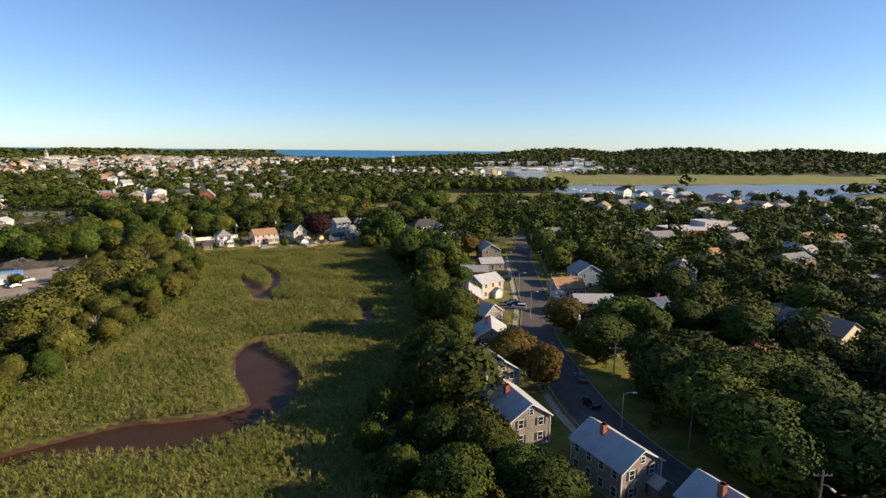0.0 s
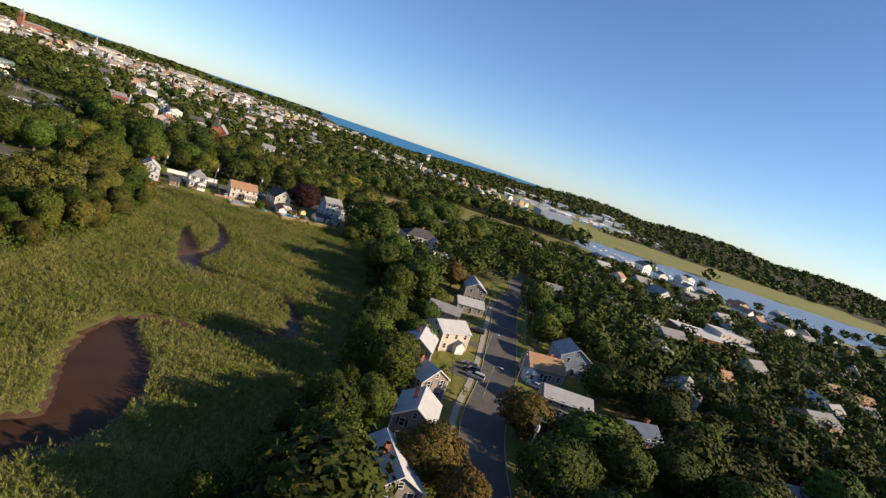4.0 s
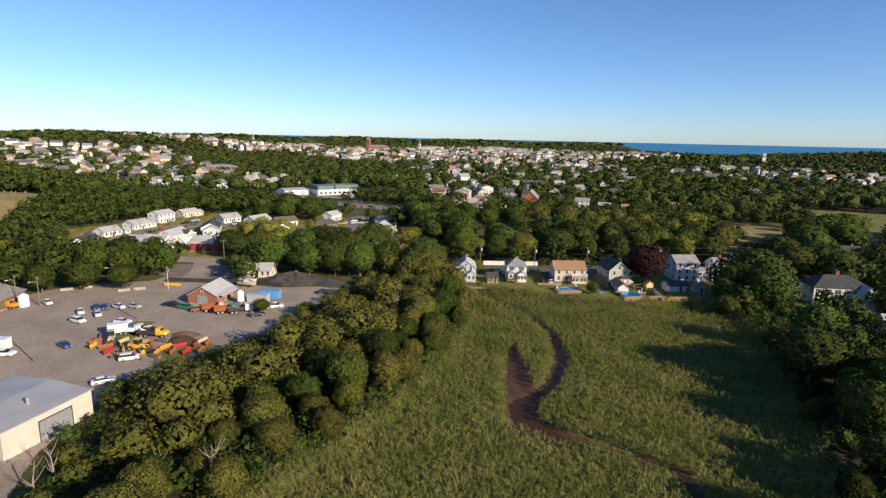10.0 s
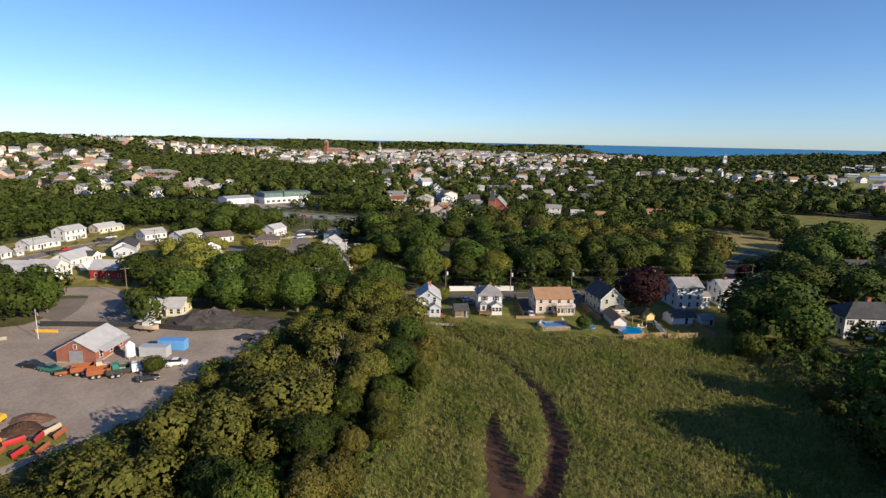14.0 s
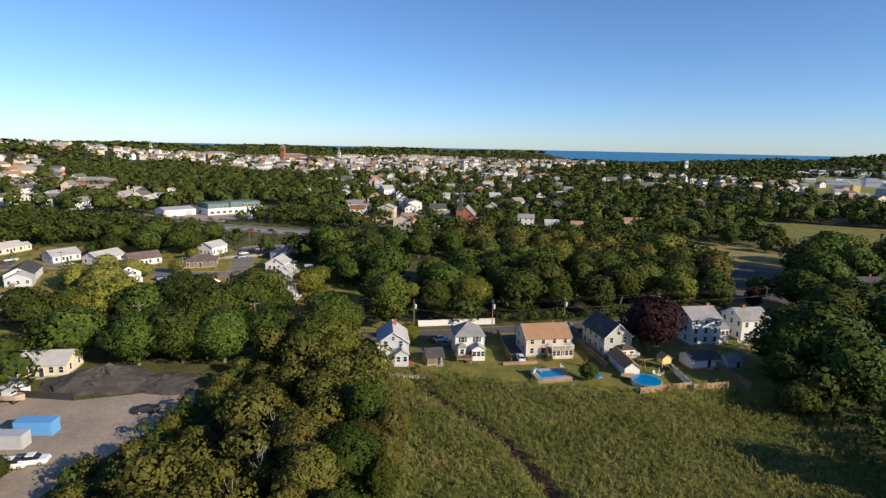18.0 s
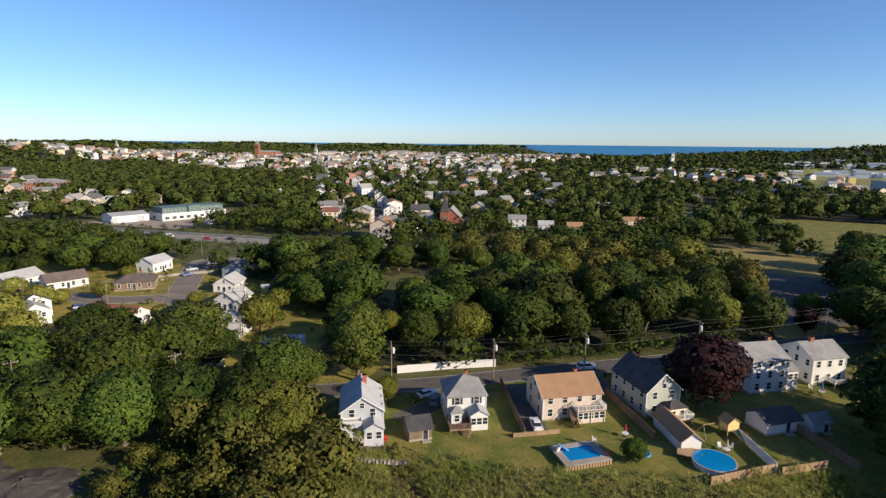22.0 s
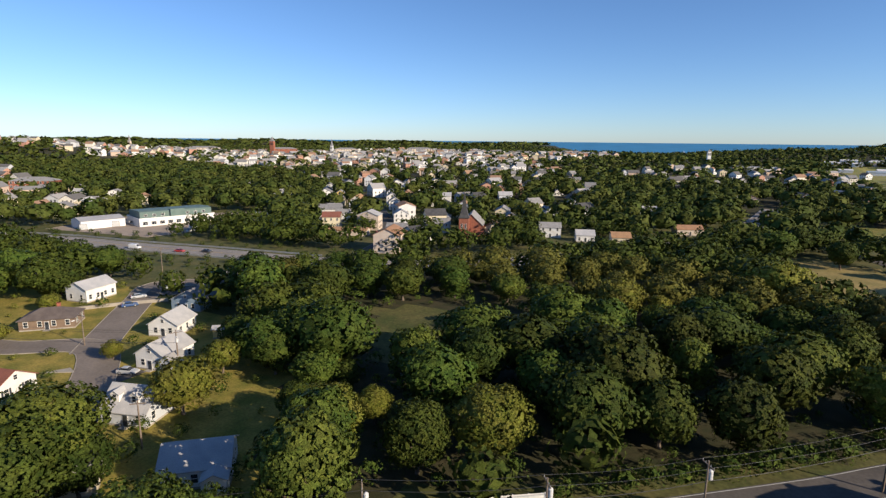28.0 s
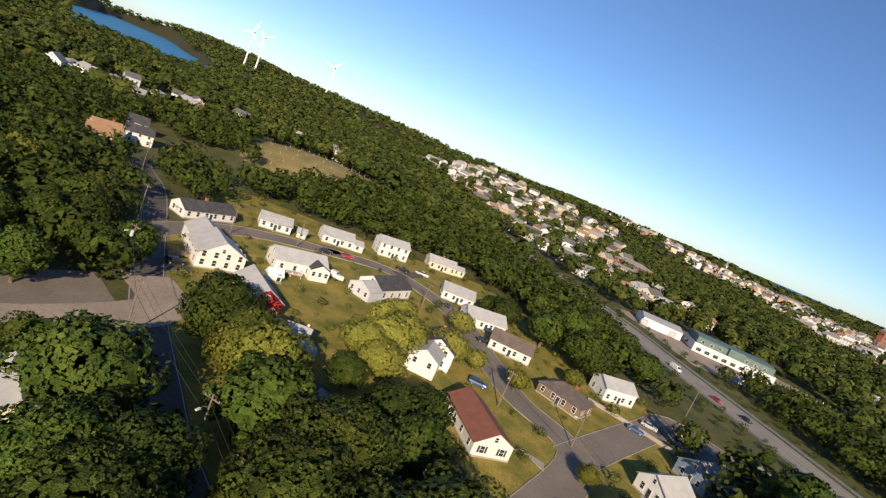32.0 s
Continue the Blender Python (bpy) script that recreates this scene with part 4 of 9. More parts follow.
house("grey cedar-shingled house at the street's near end", 36.0, 61.0, 26, 7.6, 10.4, 5.4, "gable_y", 2.4, shingle_siding, light_shingle, (-1.2, 1.0, 3.2), 2, 2, 3, door=(), group="shingled houses along the street")
r = house("shingled house with pale roof and white gabled porch", 14.4, 182.4, 39.7, 9.6, 8.2, 5.4, "gable_x", 2.2, tan_siding, light_shingle, None, 2, 3, 2, door=(0.5,), group="shingled houses along the street")
wing(r, 1.2, -5.0, 3.0, 1.6, 2.6, "gable_y", 1.0, white_siding, light_shingle, 0)
house("low grey house with flat-pitched roof and chimney", 12.1, 203.0, -2, 9.6, 8.0, 4.6, "gable_x", 1.6, shingle_siding, grey_shingle, (0.5, 0.5, 2.4), 2, 3, 2, group="shingled houses along the street")
house("grey gabled house at the street's far end", 20.8, 246.0, 10, 8.0, 12.0, 5.4, "gable_y", 2.4, shingle_siding, light_shingle, None, 2, 2, 3, group="shingled houses along the street")
house("grey cottage with wide roof", 20.0, 226.0, 14, 9.5, 7.0, 3.0, "gable_x", 1.8, shingle_siding, light_shingle, None, 1, 3, 2, group="shingled houses along the street")
r = house("grey shingled cape house with brick chimney", 42.5, 183.8, 14, 10.0, 8.0, 3.6, "gable_x", 2.8, shingle_siding, brown_shingle, (1.5, 0.3, 3.6), 1, 4, 2)
wing(r, -5.0, -4.8, 3.6, 3.0, 2.6, "hip", 0.8, grey_siding, light_shingle, 1)
house("tall grey gabled house among dark trees", 52.5, 198.0, 10, 9.5, 9.5, 5.8, "gable_y", 2.8, blue_siding, grey_shingle, None, 2, 2, 3)
house("grey shingled house with slate-blue roof and brick chimney", 61.0, 157.0, 20, 11.0, 8.0, 4.2, "gable_x", 2.2, shingle_siding, blue_shingle, (3.0, 0.3, 3.2), 2, 4, 2)
house("grey house with low pale roof under a tree", 45.7, 162.4, 0, 11.5, 8.0, 4.4, "gable_x", 1.7, shingle_siding, light_shingle, None, 2, 4, 2)
r = house("cream house with terracotta roof and stout chimney", 69.0, 118.0, 10, 12.5, 8.0, 3.2, "gable_x", 2.6, cream_siding, brown_shingle, (1.5, 0.2, 3.4, 1.0), 1, 3, 2)
r = house("blue-grey roofed house with white gable by the road", 74.5, 88.5, 28, 8.5, 13.0, 3.4, "gable_y", 2.6, white_siding, grey_shingle, (-1.8, 2.5, 3.2), 1, 2, 3)
house("white gabled house with wide drive", 161.0, 249.0, 10, 9.5, 9.0, 5.6, "gable_y", 2.6, grey_siding, light_shingle, None, 2, 3, 2)
house("cream house beside a drive", 176.0, 226.0, 20, 10, 9.0, 4.6, "gable_x", 2.4, cream_siding, grey_shingle, None, 2, 3, 2)
r = house("long flat-roofed brick school building", 150.0, 318.0, 12, 44.0, 22.0, 5.5, "flat", 0.2, brick_wall, flat_roof, (8, 4, 2.6, 1.6), 1, 11, 6, name="school", category="school", wh=1.8, ww=1.6, sill=1.6)
wing(r, 14, 10, 18, 14, 8.0, "flat", 0.2, tan_siding, flat_roof, 5)
for hx, hy, ya, ww_, dd, hh, ri, wa, to in (
        (117, 238, 20, 9, 8, 4.8, 2.6, cream_siding, brown_shingle), (65, 452, 14, 9, 9, 6.0, 2.6, cream_siding, grey_shingle), (86, 450, 10, 10, 8, 5.6, 2.2, grey_siding, grey_shingle),
        (70, 388, 0, 11, 8, 3.2, 2.0, white_siding, light_shingle), (92, 372, 20, 8, 8, 5.4, 2.4, white_siding, grey_shingle), (-6, 372, 32, 10, 8, 5.2, 2.2, white_siding, grey_shingle),
        (122, 400, 8, 12, 8, 4.5, 2.4, red_siding, brown_shingle), (190, 262, 20, 10, 8, 5.0, 2.4, blue_siding, grey_shingle), (205, 285, 12, 10, 8, 5.0, 2.4, grey_siding, brown_shingle),
        (-4, 404, 30, 9, 8, 5.0, 2.2, grey_siding, dark_shingle), (4, 282, 20, 8, 7, 4.8, 2.2, tan_siding, light_shingle),
        (108, 300, 14, 9, 8, 5.2, 2.4, white_siding, grey_shingle), (60, 300, 10, 9, 8, 5.0, 2.4, shingle_siding, grey_shingle), (96, 150, 14, 10, 8, 4.8, 2.4, blue_siding, grey_shingle),
        (110, 190, 10, 10, 8, 4.8, 2.4, grey_siding, dark_shingle), (228, 330, 14, 10, 8, 5.0, 2.4, white_siding, grey_shingle), (240, 380, 14, 10, 8, 5.0, 2.4, cream_siding, grey_shingle)):
    house("detached house among garden trees, seen over the canopy", hx, hy, ya, ww_, dd, hh, "gable_x", ri, wa, to, (1.0, 0.5, ri + 0.8), 2 if hh > 4 else 1, 3, 2, group="houses among the trees", lite=True)

# houses of the curving lane
PLAIN[0] = True
r = house("white house with long dark roof facing the street", -294.4, 203.5, 142, 17.5, 7.5, 3.0, "gable_x", 2.0, white_siding, dark_shingle, (0, 0.5, 2.8), 1, 6, 2)
house("small white house with grey gable roof", -311.6, 221.6, 107, 10.4, 7.4, 3.0, "gable_x", 2.0, white_siding, light_shingle, None, 1, 4, 2)
r = house("white house with pale roof and garage wing", -322.9, 242.0, 108, 11.6, 8, 3.2, "gable_x", 2.1, white_siding, light_shingle, None, 1, 4, 2)
wing(r, 7.5, -1, 4.5, 5.5, 2.5, "gable_x", 1.2, white_siding, light_shingle, 1)
house("tall white two-storey house with grey roof", -335.1, 262.5, 108, 12.2, 8.2, 5.4, "gable_x", 1.9, white_siding, light_shingle, None, 2, 4, 2)
r = house("cream yellow ranch house with low roof", -345.0, 284.5, 100, 12.0, 7.2, 3.2, "gable_x", 2.0, cream_siding, light_shingle, (0, 0, 2.8, 0.6), 1, 4, 2)
wing(r, 8.0, 0.5, 5.0, 5.5, 2.5, "gable_x", 1.3, cream_siding, light_shingle, 2)
r = house("big white gabled house with timber deck", -259.5, 218.5, 122, 11.4, 10.5, 4.2, "gable_y", 3.2, white_siding, light_shingle, None, 2, 4, 3, door=())
wing(r, -0.5, 9.5, 9.0, 9.0, 4.4, "gable_y", 2.6, white_siding, light_shingle, 0)
r = house("long white house with pale roof and conservatory", -277.0, 236.0, 118, 15.0, 8.2, 3.6, "gable_x", 2.3, white_siding, light_shingle, None, 1, 4, 2, door=())
wing(r, 4.6, -4.6, 5.6, 4.0, 3.4, "gable_y", 1.5, white_siding, dark_shingle, 3)
deck(r, -6.6, -0.4, -7.0, -4.0, 0.9)
r = house("white bungalow with wide pale roof", -307.5, 288.0, 88, 11.3, 8.2, 3.2, "gable_x", 2.2, white_siding, light_shingle, None, 1, 4, 2)
r = house("white gable-fronted bungalow with grey roof", -289.5, 295.0, 98, 13.2, 8.8, 3.2, "gable_x", 2.3, white_siding, light_shingle, None, 1, 4, 2)
r = house("white bungalow with dark brown roof", -273.5, 301.5, 74, 12.5, 8.8, 3.2, "gable_x", 2.2, white_siding, surface("umber_shingle", (0.13, 0.10, 0.085), (0.17, 0.135, 0.11), 1.6, 0.9, 0.4, 0.15, lap=0.11), None, 1, 4, 2)
r = house("white house with solar panels on its dark roof", -249.5, 277.0, 74, 8.2, 12.0, 5.0, "gable_y", 2.3, white_siding, dark_shingle, (-1.0, 2.5, 3.0), 2, 2, 3, door=())
for i in range(2):
    for j in range(5):
        u0, u1 = 1.0 + 1.55 * i, 2.45 + 1.55 * i
        z0, z1 = 5.1 + 2.3 * (1 - u0 / 4.1), 5.1 + 2.3 * (1 - u1 / 4.1)
        part("solar_panel", Build().extrude([(u0, z0 + 0.05), (u1, z1 + 0.05), (u1, z1), (u0, z0)], -5.0 + 2.0 * j, -3.06 + 2.0 * j, "y"), solar, r, "dark blue solar panel")
wing(r, -1.5, -9.5, 7.0, 8.0, 4.2, "gable_y", 2.0, white_siding, light_shingle, 2)
r = house("white bungalow with rusty red shingle roof", -219.5, 283.0, 104, 8.2, 15.5, 3.2, "gable_y", 2.3, white_siding, red_shingle, None, 1, 2, 4, door=(), shutters=True)
r = house("brown ranch house with dark roof", -250.2, 312.0, 44, 12.5, 8.2, 3.0, "hip", 2.0, brown_siding, surface("bark_shingle", (0.105, 0.085, 0.075), (0.14, 0.115, 0.10), 1.6, 0.9, 0.4, 0.15, lap=0.11), (1.5, 1.0, 2.8), 1, 4, 2)
r = house("white house with grey roof above a retaining wall", -267.0, 332.5, 100, 10.5, 8.0, 4.2, "gable_x", 2.0, white_siding, light_shingle, None, 1, 4, 2)
r = house("white house with long dark roof and grey wing", -285.0, 262.0, 52, 9.0, 15.0, 3.6, "gable_y", 2.4, white_siding, dark_shingle, None, 1, 2, 4, door=())
wing(r, 1.0, -10.0, 8.0, 6.5, 3.0, "gable_y", 1.9, grey_siding, light_shingle, 3)
r = house("dark red house with white trim and grey roof", -243.0, 233.0, 120, 7.6, 13.0, 4.0, "gable_y", 2.8, red_siding, light_shingle, None, 1, 2, 3, door=(-1.5,))
r = house("grey house with pale gambrel roof", -226.5, 241.8, 87, 11.0, 9.0, 3.6, "gable_x", 2.6, shingle_siding, light_shingle, (-1.5, 0.5, 3.2, 0.9), 1, 3, 2)
wing(r, 5.6, -3.6, 4.6, 5.0, 3.0, "gable_y", 1.7, grey_siding, light_shingle, 1)
r = house("dark-roofed house with two tall brick chimneys", -210.0, 246.5, 60, 13.0, 8.4, 3.4, "gable_x", 2.7, grey_siding, dark_shingle, (-3.4, 1.2, 4.4, 1.1), 1, 3, 2)
part("chimney", Build().span(2.4, 3.6, -0.6, 0.6, 2, 7.8), chimney_brick, r, "tall red brick chimney")
house("tan gabled house beside a car park", -342.8, 148.2, 130, 9.7, 9.0, 5.4, "gable_x", 2.6, tan_siding, brown_shingle, (2.0, 0.0, 3.4), 2, 3, 2)
house("white house with dark roof among trees", -362.0, 152.0, 120, 10.0, 8.5, 5.0, "gable_x", 2.4, white_siding, dark_shingle, None, 2, 3, 2)
r = house("grey cape house with two white dormers", -184.5, 290.8, 17, 8.8, 7.6, 2.9, "gable_x", 3.3, grey_siding, light_shingle, None, 1, 3, 2, door=(0.4,))
for dx in (-2.2, 1.6):
    dormer(r, dx, -2.7, 3.9)
r = house("white house with blue-grey roof in tree shade", -160.5, 284.0, 40, 9.5, 8.4, 3.2, "gable_x", 2.2, white_siding, light_shingle, None, 1, 3, 2, door=())
wing(r, 3.0, -5.6, 3.4, 2.4, 2.7, "gable_y", 0.9, white_siding, light_shingle, 1)
r = house("white gable-fronted house with grey roof by the lane", -202.0, 309.5, 12, 7.2, 9.4, 3.6, "gable_y", 2.4, white_siding, light_shingle, None, 1, 2, 3)
wing(r, 4.6, -3.0, 3.0, 4.6, 2.8, "gable_y", 1.2, grey_siding, grey_shingle, 2)
house("white bungalow with grey gable roof and drive", -218.5, 324.0, 22, 7.6, 9.0, 3.3, "gable_y", 2.4, white_siding, light_shingle, None, 1, 2, 3)
house("blue house with blue-grey roof at the lane's end", -231.0, 341.0, 18, 9.0, 9.0, 3.6, "gable_y", 2.4, blue_siding, grey_shingle, None, 1, 2, 2)
house("small blue-roofed house under the trees", -236.0, 362.0, 18, 8.0, 8.0, 3.4, "gable_x", 2.4, blue_siding, grey_shingle, None, 1, 2, 2)
house("cream gabled house with grey roof at the corner", -174.6, 272.5, 140, 8.0, 9.0, 4.6, "gable_y", 2.8, cream_siding, light_shingle, None, 2, 2, 3, shutters=True, door=())
house("yellow garden building with small roof vents", -203.6, 327.4, 40, 5.2, 3.0, 2.6, "gable_x", 0.5, yellow_siding, light_shingle, None, 1, 1, 1, name="garden_shed", category="shed")
house("small cape-style office with white windows", -187.6, 218.5, 35, 10.0, 7.6, 3.0, "gable_x", 2.0, cream_siding, light_shingle, None, 1, 5, 2, name="office", category="office")
house("blue house with white trim among the forest trees", -236.0, 380.0, 22, 9.0, 8.0, 4.5, "gable_y", 2.2, blue_siding, dark_shingle, None, 2, 2, 2)
for hx, hy, ya, w_, d_, h_, ri, wa, to, ro in (
        (-240, 470, 20, 10, 8, 6.0, 2.2, white_siding, grey_shingle, 2), (-292, 484, 30, 10, 9, 6.5, 2.4, cream_siding, red_shingle, 2), (-268, 466, 20, 22, 8, 3.2, 1.2, tan_siding, brown_shingle, 1),
        (-300, 505, 34, 9, 8, 5.6, 2.0, white_siding, grey_shingle, 2), (-322, 525, 34, 9, 8, 5.6, 2.4, white_siding, grey_shingle, 2), (-268, 520, 34, 9, 8, 5.6, 2.6, white_siding, light_shingle, 2),
        (-285, 545, 34, 8, 9, 6.2, 2.8, white_siding, light_shingle, 2), (-305, 572, 34, 8, 9, 6.2, 2.8, white_siding, grey_shingle, 2), (-325, 600, 34, 8, 9, 6.2, 2.8, white_siding, grey_shingle, 2),
        (-352, 570, 34, 8, 9, 6.2, 2.6, cream_siding, grey_shingle, 2), (-374, 600, 34, 8, 9, 6.2, 2.6, yellow_siding, grey_shingle, 2), (-345, 632, 34, 8, 9, 6.2, 2.6, grey_siding, grey_shingle, 2),
        (-174, 515, 20, 11, 8, 5.6, 2.2, white_siding, grey_shingle, 2), (-155, 512, 20, 9, 8, 3.6, 2.2, white_siding, light_shingle, 1), (-138, 514, 20, 9, 8, 3.6, 2.2, cream_siding, brown_shingle, 1),
        (-140, 634, 20, 12, 9, 4.2, 2.2, white_siding, light_shingle, 1), (-419, 578, 34, 10, 9, 6.0, 2.6, white_siding, grey_shingle, 2),
        (-430, 600, 30, 10, 9, 6.4, 2.8, white_siding, grey_shingle, 2), (-500, 620, 34, 9, 9, 6.0, 2.4, grey_siding, grey_shingle, 2), (-467, 436, 40, 14, 10, 6.0, 2.6, cream_siding, grey_shingle, 2),
        (-486, 470, 40, 12, 9, 6.0, 2.4, white_siding, grey_shingle, 2), (-520, 505, 40, 14, 10, 6.4, 2.8, white_siding, grey_shingle, 2), (-556, 500, 40, 10, 9, 6.0, 2.4, white_siding, light_shingle, 2),
        (-595, 520, 40, 12, 9, 6.0, 2.6, cream_siding, grey_shingle, 2), (-480, 500, 40, 10, 9, 6.0, 2.6, cream_siding, brown_shingle, 2), (-110, 560, 24, 14, 9, 3.6, 1.8, tan_siding, brown_shingle, 1),
        (-230, 500, 20, 9, 8, 5.4, 2.4, grey_siding, grey_shingle, 2), (-205, 540, 30, 9, 8, 5.6, 2.6, tan_siding, grey_shingle, 2), (-330, 153, 30, 10, 9, 6.0, 2.6, cream_siding, brown_shingle, 2),
        (-380, 143, 24, 10, 8, 5.6, 2.6, white_siding, dark_shingle, 2), (-505, 42, 20, 30, 9, 3.6, 1.2, grey_siding, light_shingle, 1), (-516, 64, 20, 26, 9, 3.6, 1.2, grey_siding, light_shingle, 1), (-528, 88, 20, 24, 9, 3.6, 1.2, grey_siding, flat_roof, 1),
        (-602, 176, 30, 12, 10, 7.0, 3.0, white_siding, light_shingle, 2), (-614, 200, 30, 12, 10, 7.0, 3.0, white_siding, grey_shingle, 2), (-590, 210, 60, 10, 9, 6.0, 2.6, cream_siding, grey_shingle, 2), (-640, 190, 60, 10, 9, 6.0, 2.6, white_siding, light_shingle, 2), (-700, 196, 40, 12, 10, 6.0, 2.6, white_siding, light_shingle, 2)):
    house("%s with gabled roof beyond the highway or woods" % ("low outlying house" if h_ < 4 else "two-storey town house"), hx, hy, ya, w_, d_, h_, "gable_y" if ri > 2.5 else "gable_x", ri, wa, to, None, ro, 3, 2, group="houses beyond the highway", lite=True)

# ---- works depot and large buildings ----
def shed_hall(label, x, y, yaw, w, d, h, roof, rise, wall, top, name="warehouse", gates=(), vents=0, windows=(), low=0.4):
    """A plain hall: walls, roof, roll-up gates (side, offset, width, height), ridge vents."""
    root = thing(name, x, y, G, yaw, label, "warehouse")
    FOOT.append((x, y, 0.5 * math.hypot(w, d) + 2))
    b = Build()
    if roof in ("gable_x", "gable_y"):
        s, along, length = (d / 2, "x", w) if roof == "gable_x" else (w / 2, "y", d)
        b.extrude([(-s, -low), (s, -low), (s, h), (0, h + rise - 0.1), (-s, h)], -length / 2, length / 2, along)
    else:
        b.span(-w / 2, w / 2, -d / 2, d / 2, -low, h)
    part("wall", b, wall, root)
    rf = part("roof", roof_shape(w, d, h, rise, roof, 0.15, 0.2), (top, white_metal), root)
    for side, off, gw, gh in gates:
        at = {"s": pose(off, -d / 2, 0), "n": pose(off, d / 2, 0, 0, 0, 180), "e": pose(w / 2, off, 0, 0, 0, 90), "w": pose(-w / 2, off, 0, 0, 0, -90)}[side]
        g = Build()
        prof = [(0.02, 0.0)] + [q for k in range(8) for q in ((-0.05, k * gh / 8 + 0.02), (-0.05, (k + 1) * gh / 8 - 0.04), (-0.02, (k + 1) * gh / 8 - 0.03), (-0.02, (k + 1) * gh / 8))] + [(0.02, gh)]
        g.extrude(prof, -gw / 2, gw / 2, "x")
        part("gate", g, grey_metal, root, "", at)
        part("gate_frame", Build().span(-gw / 2 - 0.15, gw / 2 + 0.15, -0.1, 0.02, gh, gh + 0.18).span(-gw / 2 - 0.15, -gw / 2, -0.1, 0.02, 0, gh).span(gw / 2, gw / 2 + 0.15, -0.1, 0.02, 0, gh), dark_metal, root, "", at)
    for side, off, wz, ww_, wh_ in windows:
        at = {"s": (off, -d / 2, 0), "n": (off, d / 2, 180), "e": (w / 2, off, 90), "w": (-w / 2, off, -90)}[side]
        put_window(root, at[0], at[1], wz, at[2], ww_, wh_)
    for k in range(vents):
        u = (k + 0.5) / vents * w - w / 2
        v = Build().rod((u, 0.4 * d * ((k % 3) - 1) * 0.5, h + rise * 0.5), (u, 0.4 * d * ((k % 3) - 1) * 0.5, h + rise + 0.9), 0.3, 0.3, 10)
        part("roof_vent", v, grey_metal, rf)
    return root


r = shed_hall("white steel warehouse with broad white roof and two skylights", -125.1, 76.0, 18, 54, 36, 6.0, "gable_y", 3.4, white_metal, white_metal)
for px, py in ((15.3, 11.1), (15.6, 15.2)):
    zz = 9.4 - 3.4 * px / 27.0
    part("skylight", Build().span(px - 0.6, px + 0.6, py - 0.55, py + 0.55, zz - 0.3, zz + 0.22), solar, r, "small dark skylight")
ribs = Build()
for k in range(40):
    y = -17.6 + 0.9 * k
    ribs.extrude([(-27.1, 6.01), (0, 9.42), (27.1, 6.01), (27.1, 5.97), (0, 9.37), (-27.1, 5.97)], y, y + 0.06, "y")
ribs.m = [0] * len(ribs.f)
part("roof_seams", ribs, white_vinyl, r)
shed_hall("low storage hall with grey steel roof and cream block walls", -130.9, 121.9, 19, 18.5, 16.5, 5.0, "gable_y", 0.6, block_wall, steel_roof, gates=(("e", 1, 6, 3.6),), vents=2)
r = shed_hall("long white workshop with flat pale roof and brick chimney", -187.0, 101.5, 9, 28, 24, 4.8, "flat", 0.2, white_siding, flat_roof, "workshop",
              (), 4, (("s", -9, 1.2, 1.8, 1.4), ("s", -4, 1.2, 1.8, 1.4), ("s", 2, 1.2, 1.8, 1.4), ("s", 7, 1.2, 1.8, 1.4), ("e", -8, 1.2, 1.6, 1.4), ("e", 2, 1.2, 1.6, 1.4)))
part("chimney", Build().rod((-2, -3, 5.2), (-2, -3, 12.0), 0.95, 0.8, 14).rod((-2, -3, 11.6), (-2, -3, 12.1), 0.95, 0.95, 14), chimney_brick, r, "round red brick chimney stack")
shed_hall("two-storey cream block building with flat roof", -184.6, 121.0, 9, 31, 9.0, 6.3, "flat", 0.2, block_wall, flat_roof, "depot_office", (("e", 0, 3.2, 3.4),), 2,
          (("s", -10, 3.6, 1.4, 1.2), ("s", -4, 3.6, 1.4, 1.2), ("s", 4, 3.6, 1.4, 1.2), ("s", 10, 3.6, 1.4, 1.2), ("e", -2.8, 3.8, 1.0, 1.0), ("e", 2.8, 3.8, 1.0, 1.0)))
r = house("salt shed with weathered grey hipped roof", -218.0, 142.0, 40, 17, 17, 3.6, "hip", 6.2, old_fence_wood, surface("weathered_shingle", (0.18, 0.165, 0.15), (0.24, 0.22, 0.20), 2, 0.95, 0.4, 0.2, lap=0.2), None, 1, 0, 0, door=(), name="salt_shed", category="shed")
# near-black slab on the closed wall, painting the shade inside an open doorway
part("opening", Build().span(-2.2, 2.2, -8.6, -8.45, 0, 3.2), shutter_paint, r)
r = house("brick garage with pale gabled roof and roll-up doors", -173.5, 189.2, 29, 9.2, 11.6, 3.2, "gable_y", 2.6, brick_wall, light_shingle, None, 1, 0, 3, door=(), name="brick_garage", category="garage")
part("gate", Build().span(-1.6, 1.6, -5.9, -5.78, 0.1, 3.0), grey_metal, r)
part("awning", Build().add([(4.6, -5, 3.4), (4.6, 5, 3.4), (6.4, 5, 2.7), (6.4, -5, 2.7), (4.6, -5, 3.3), (4.6, 5, 3.3), (6.4, 5, 2.6), (6.4, -5, 2.6)], [(0, 1, 2, 3), (7, 6, 5, 4), (0, 3, 7, 4), (3, 2, 6, 7), (2, 1, 5, 6)]), light_shingle, r)

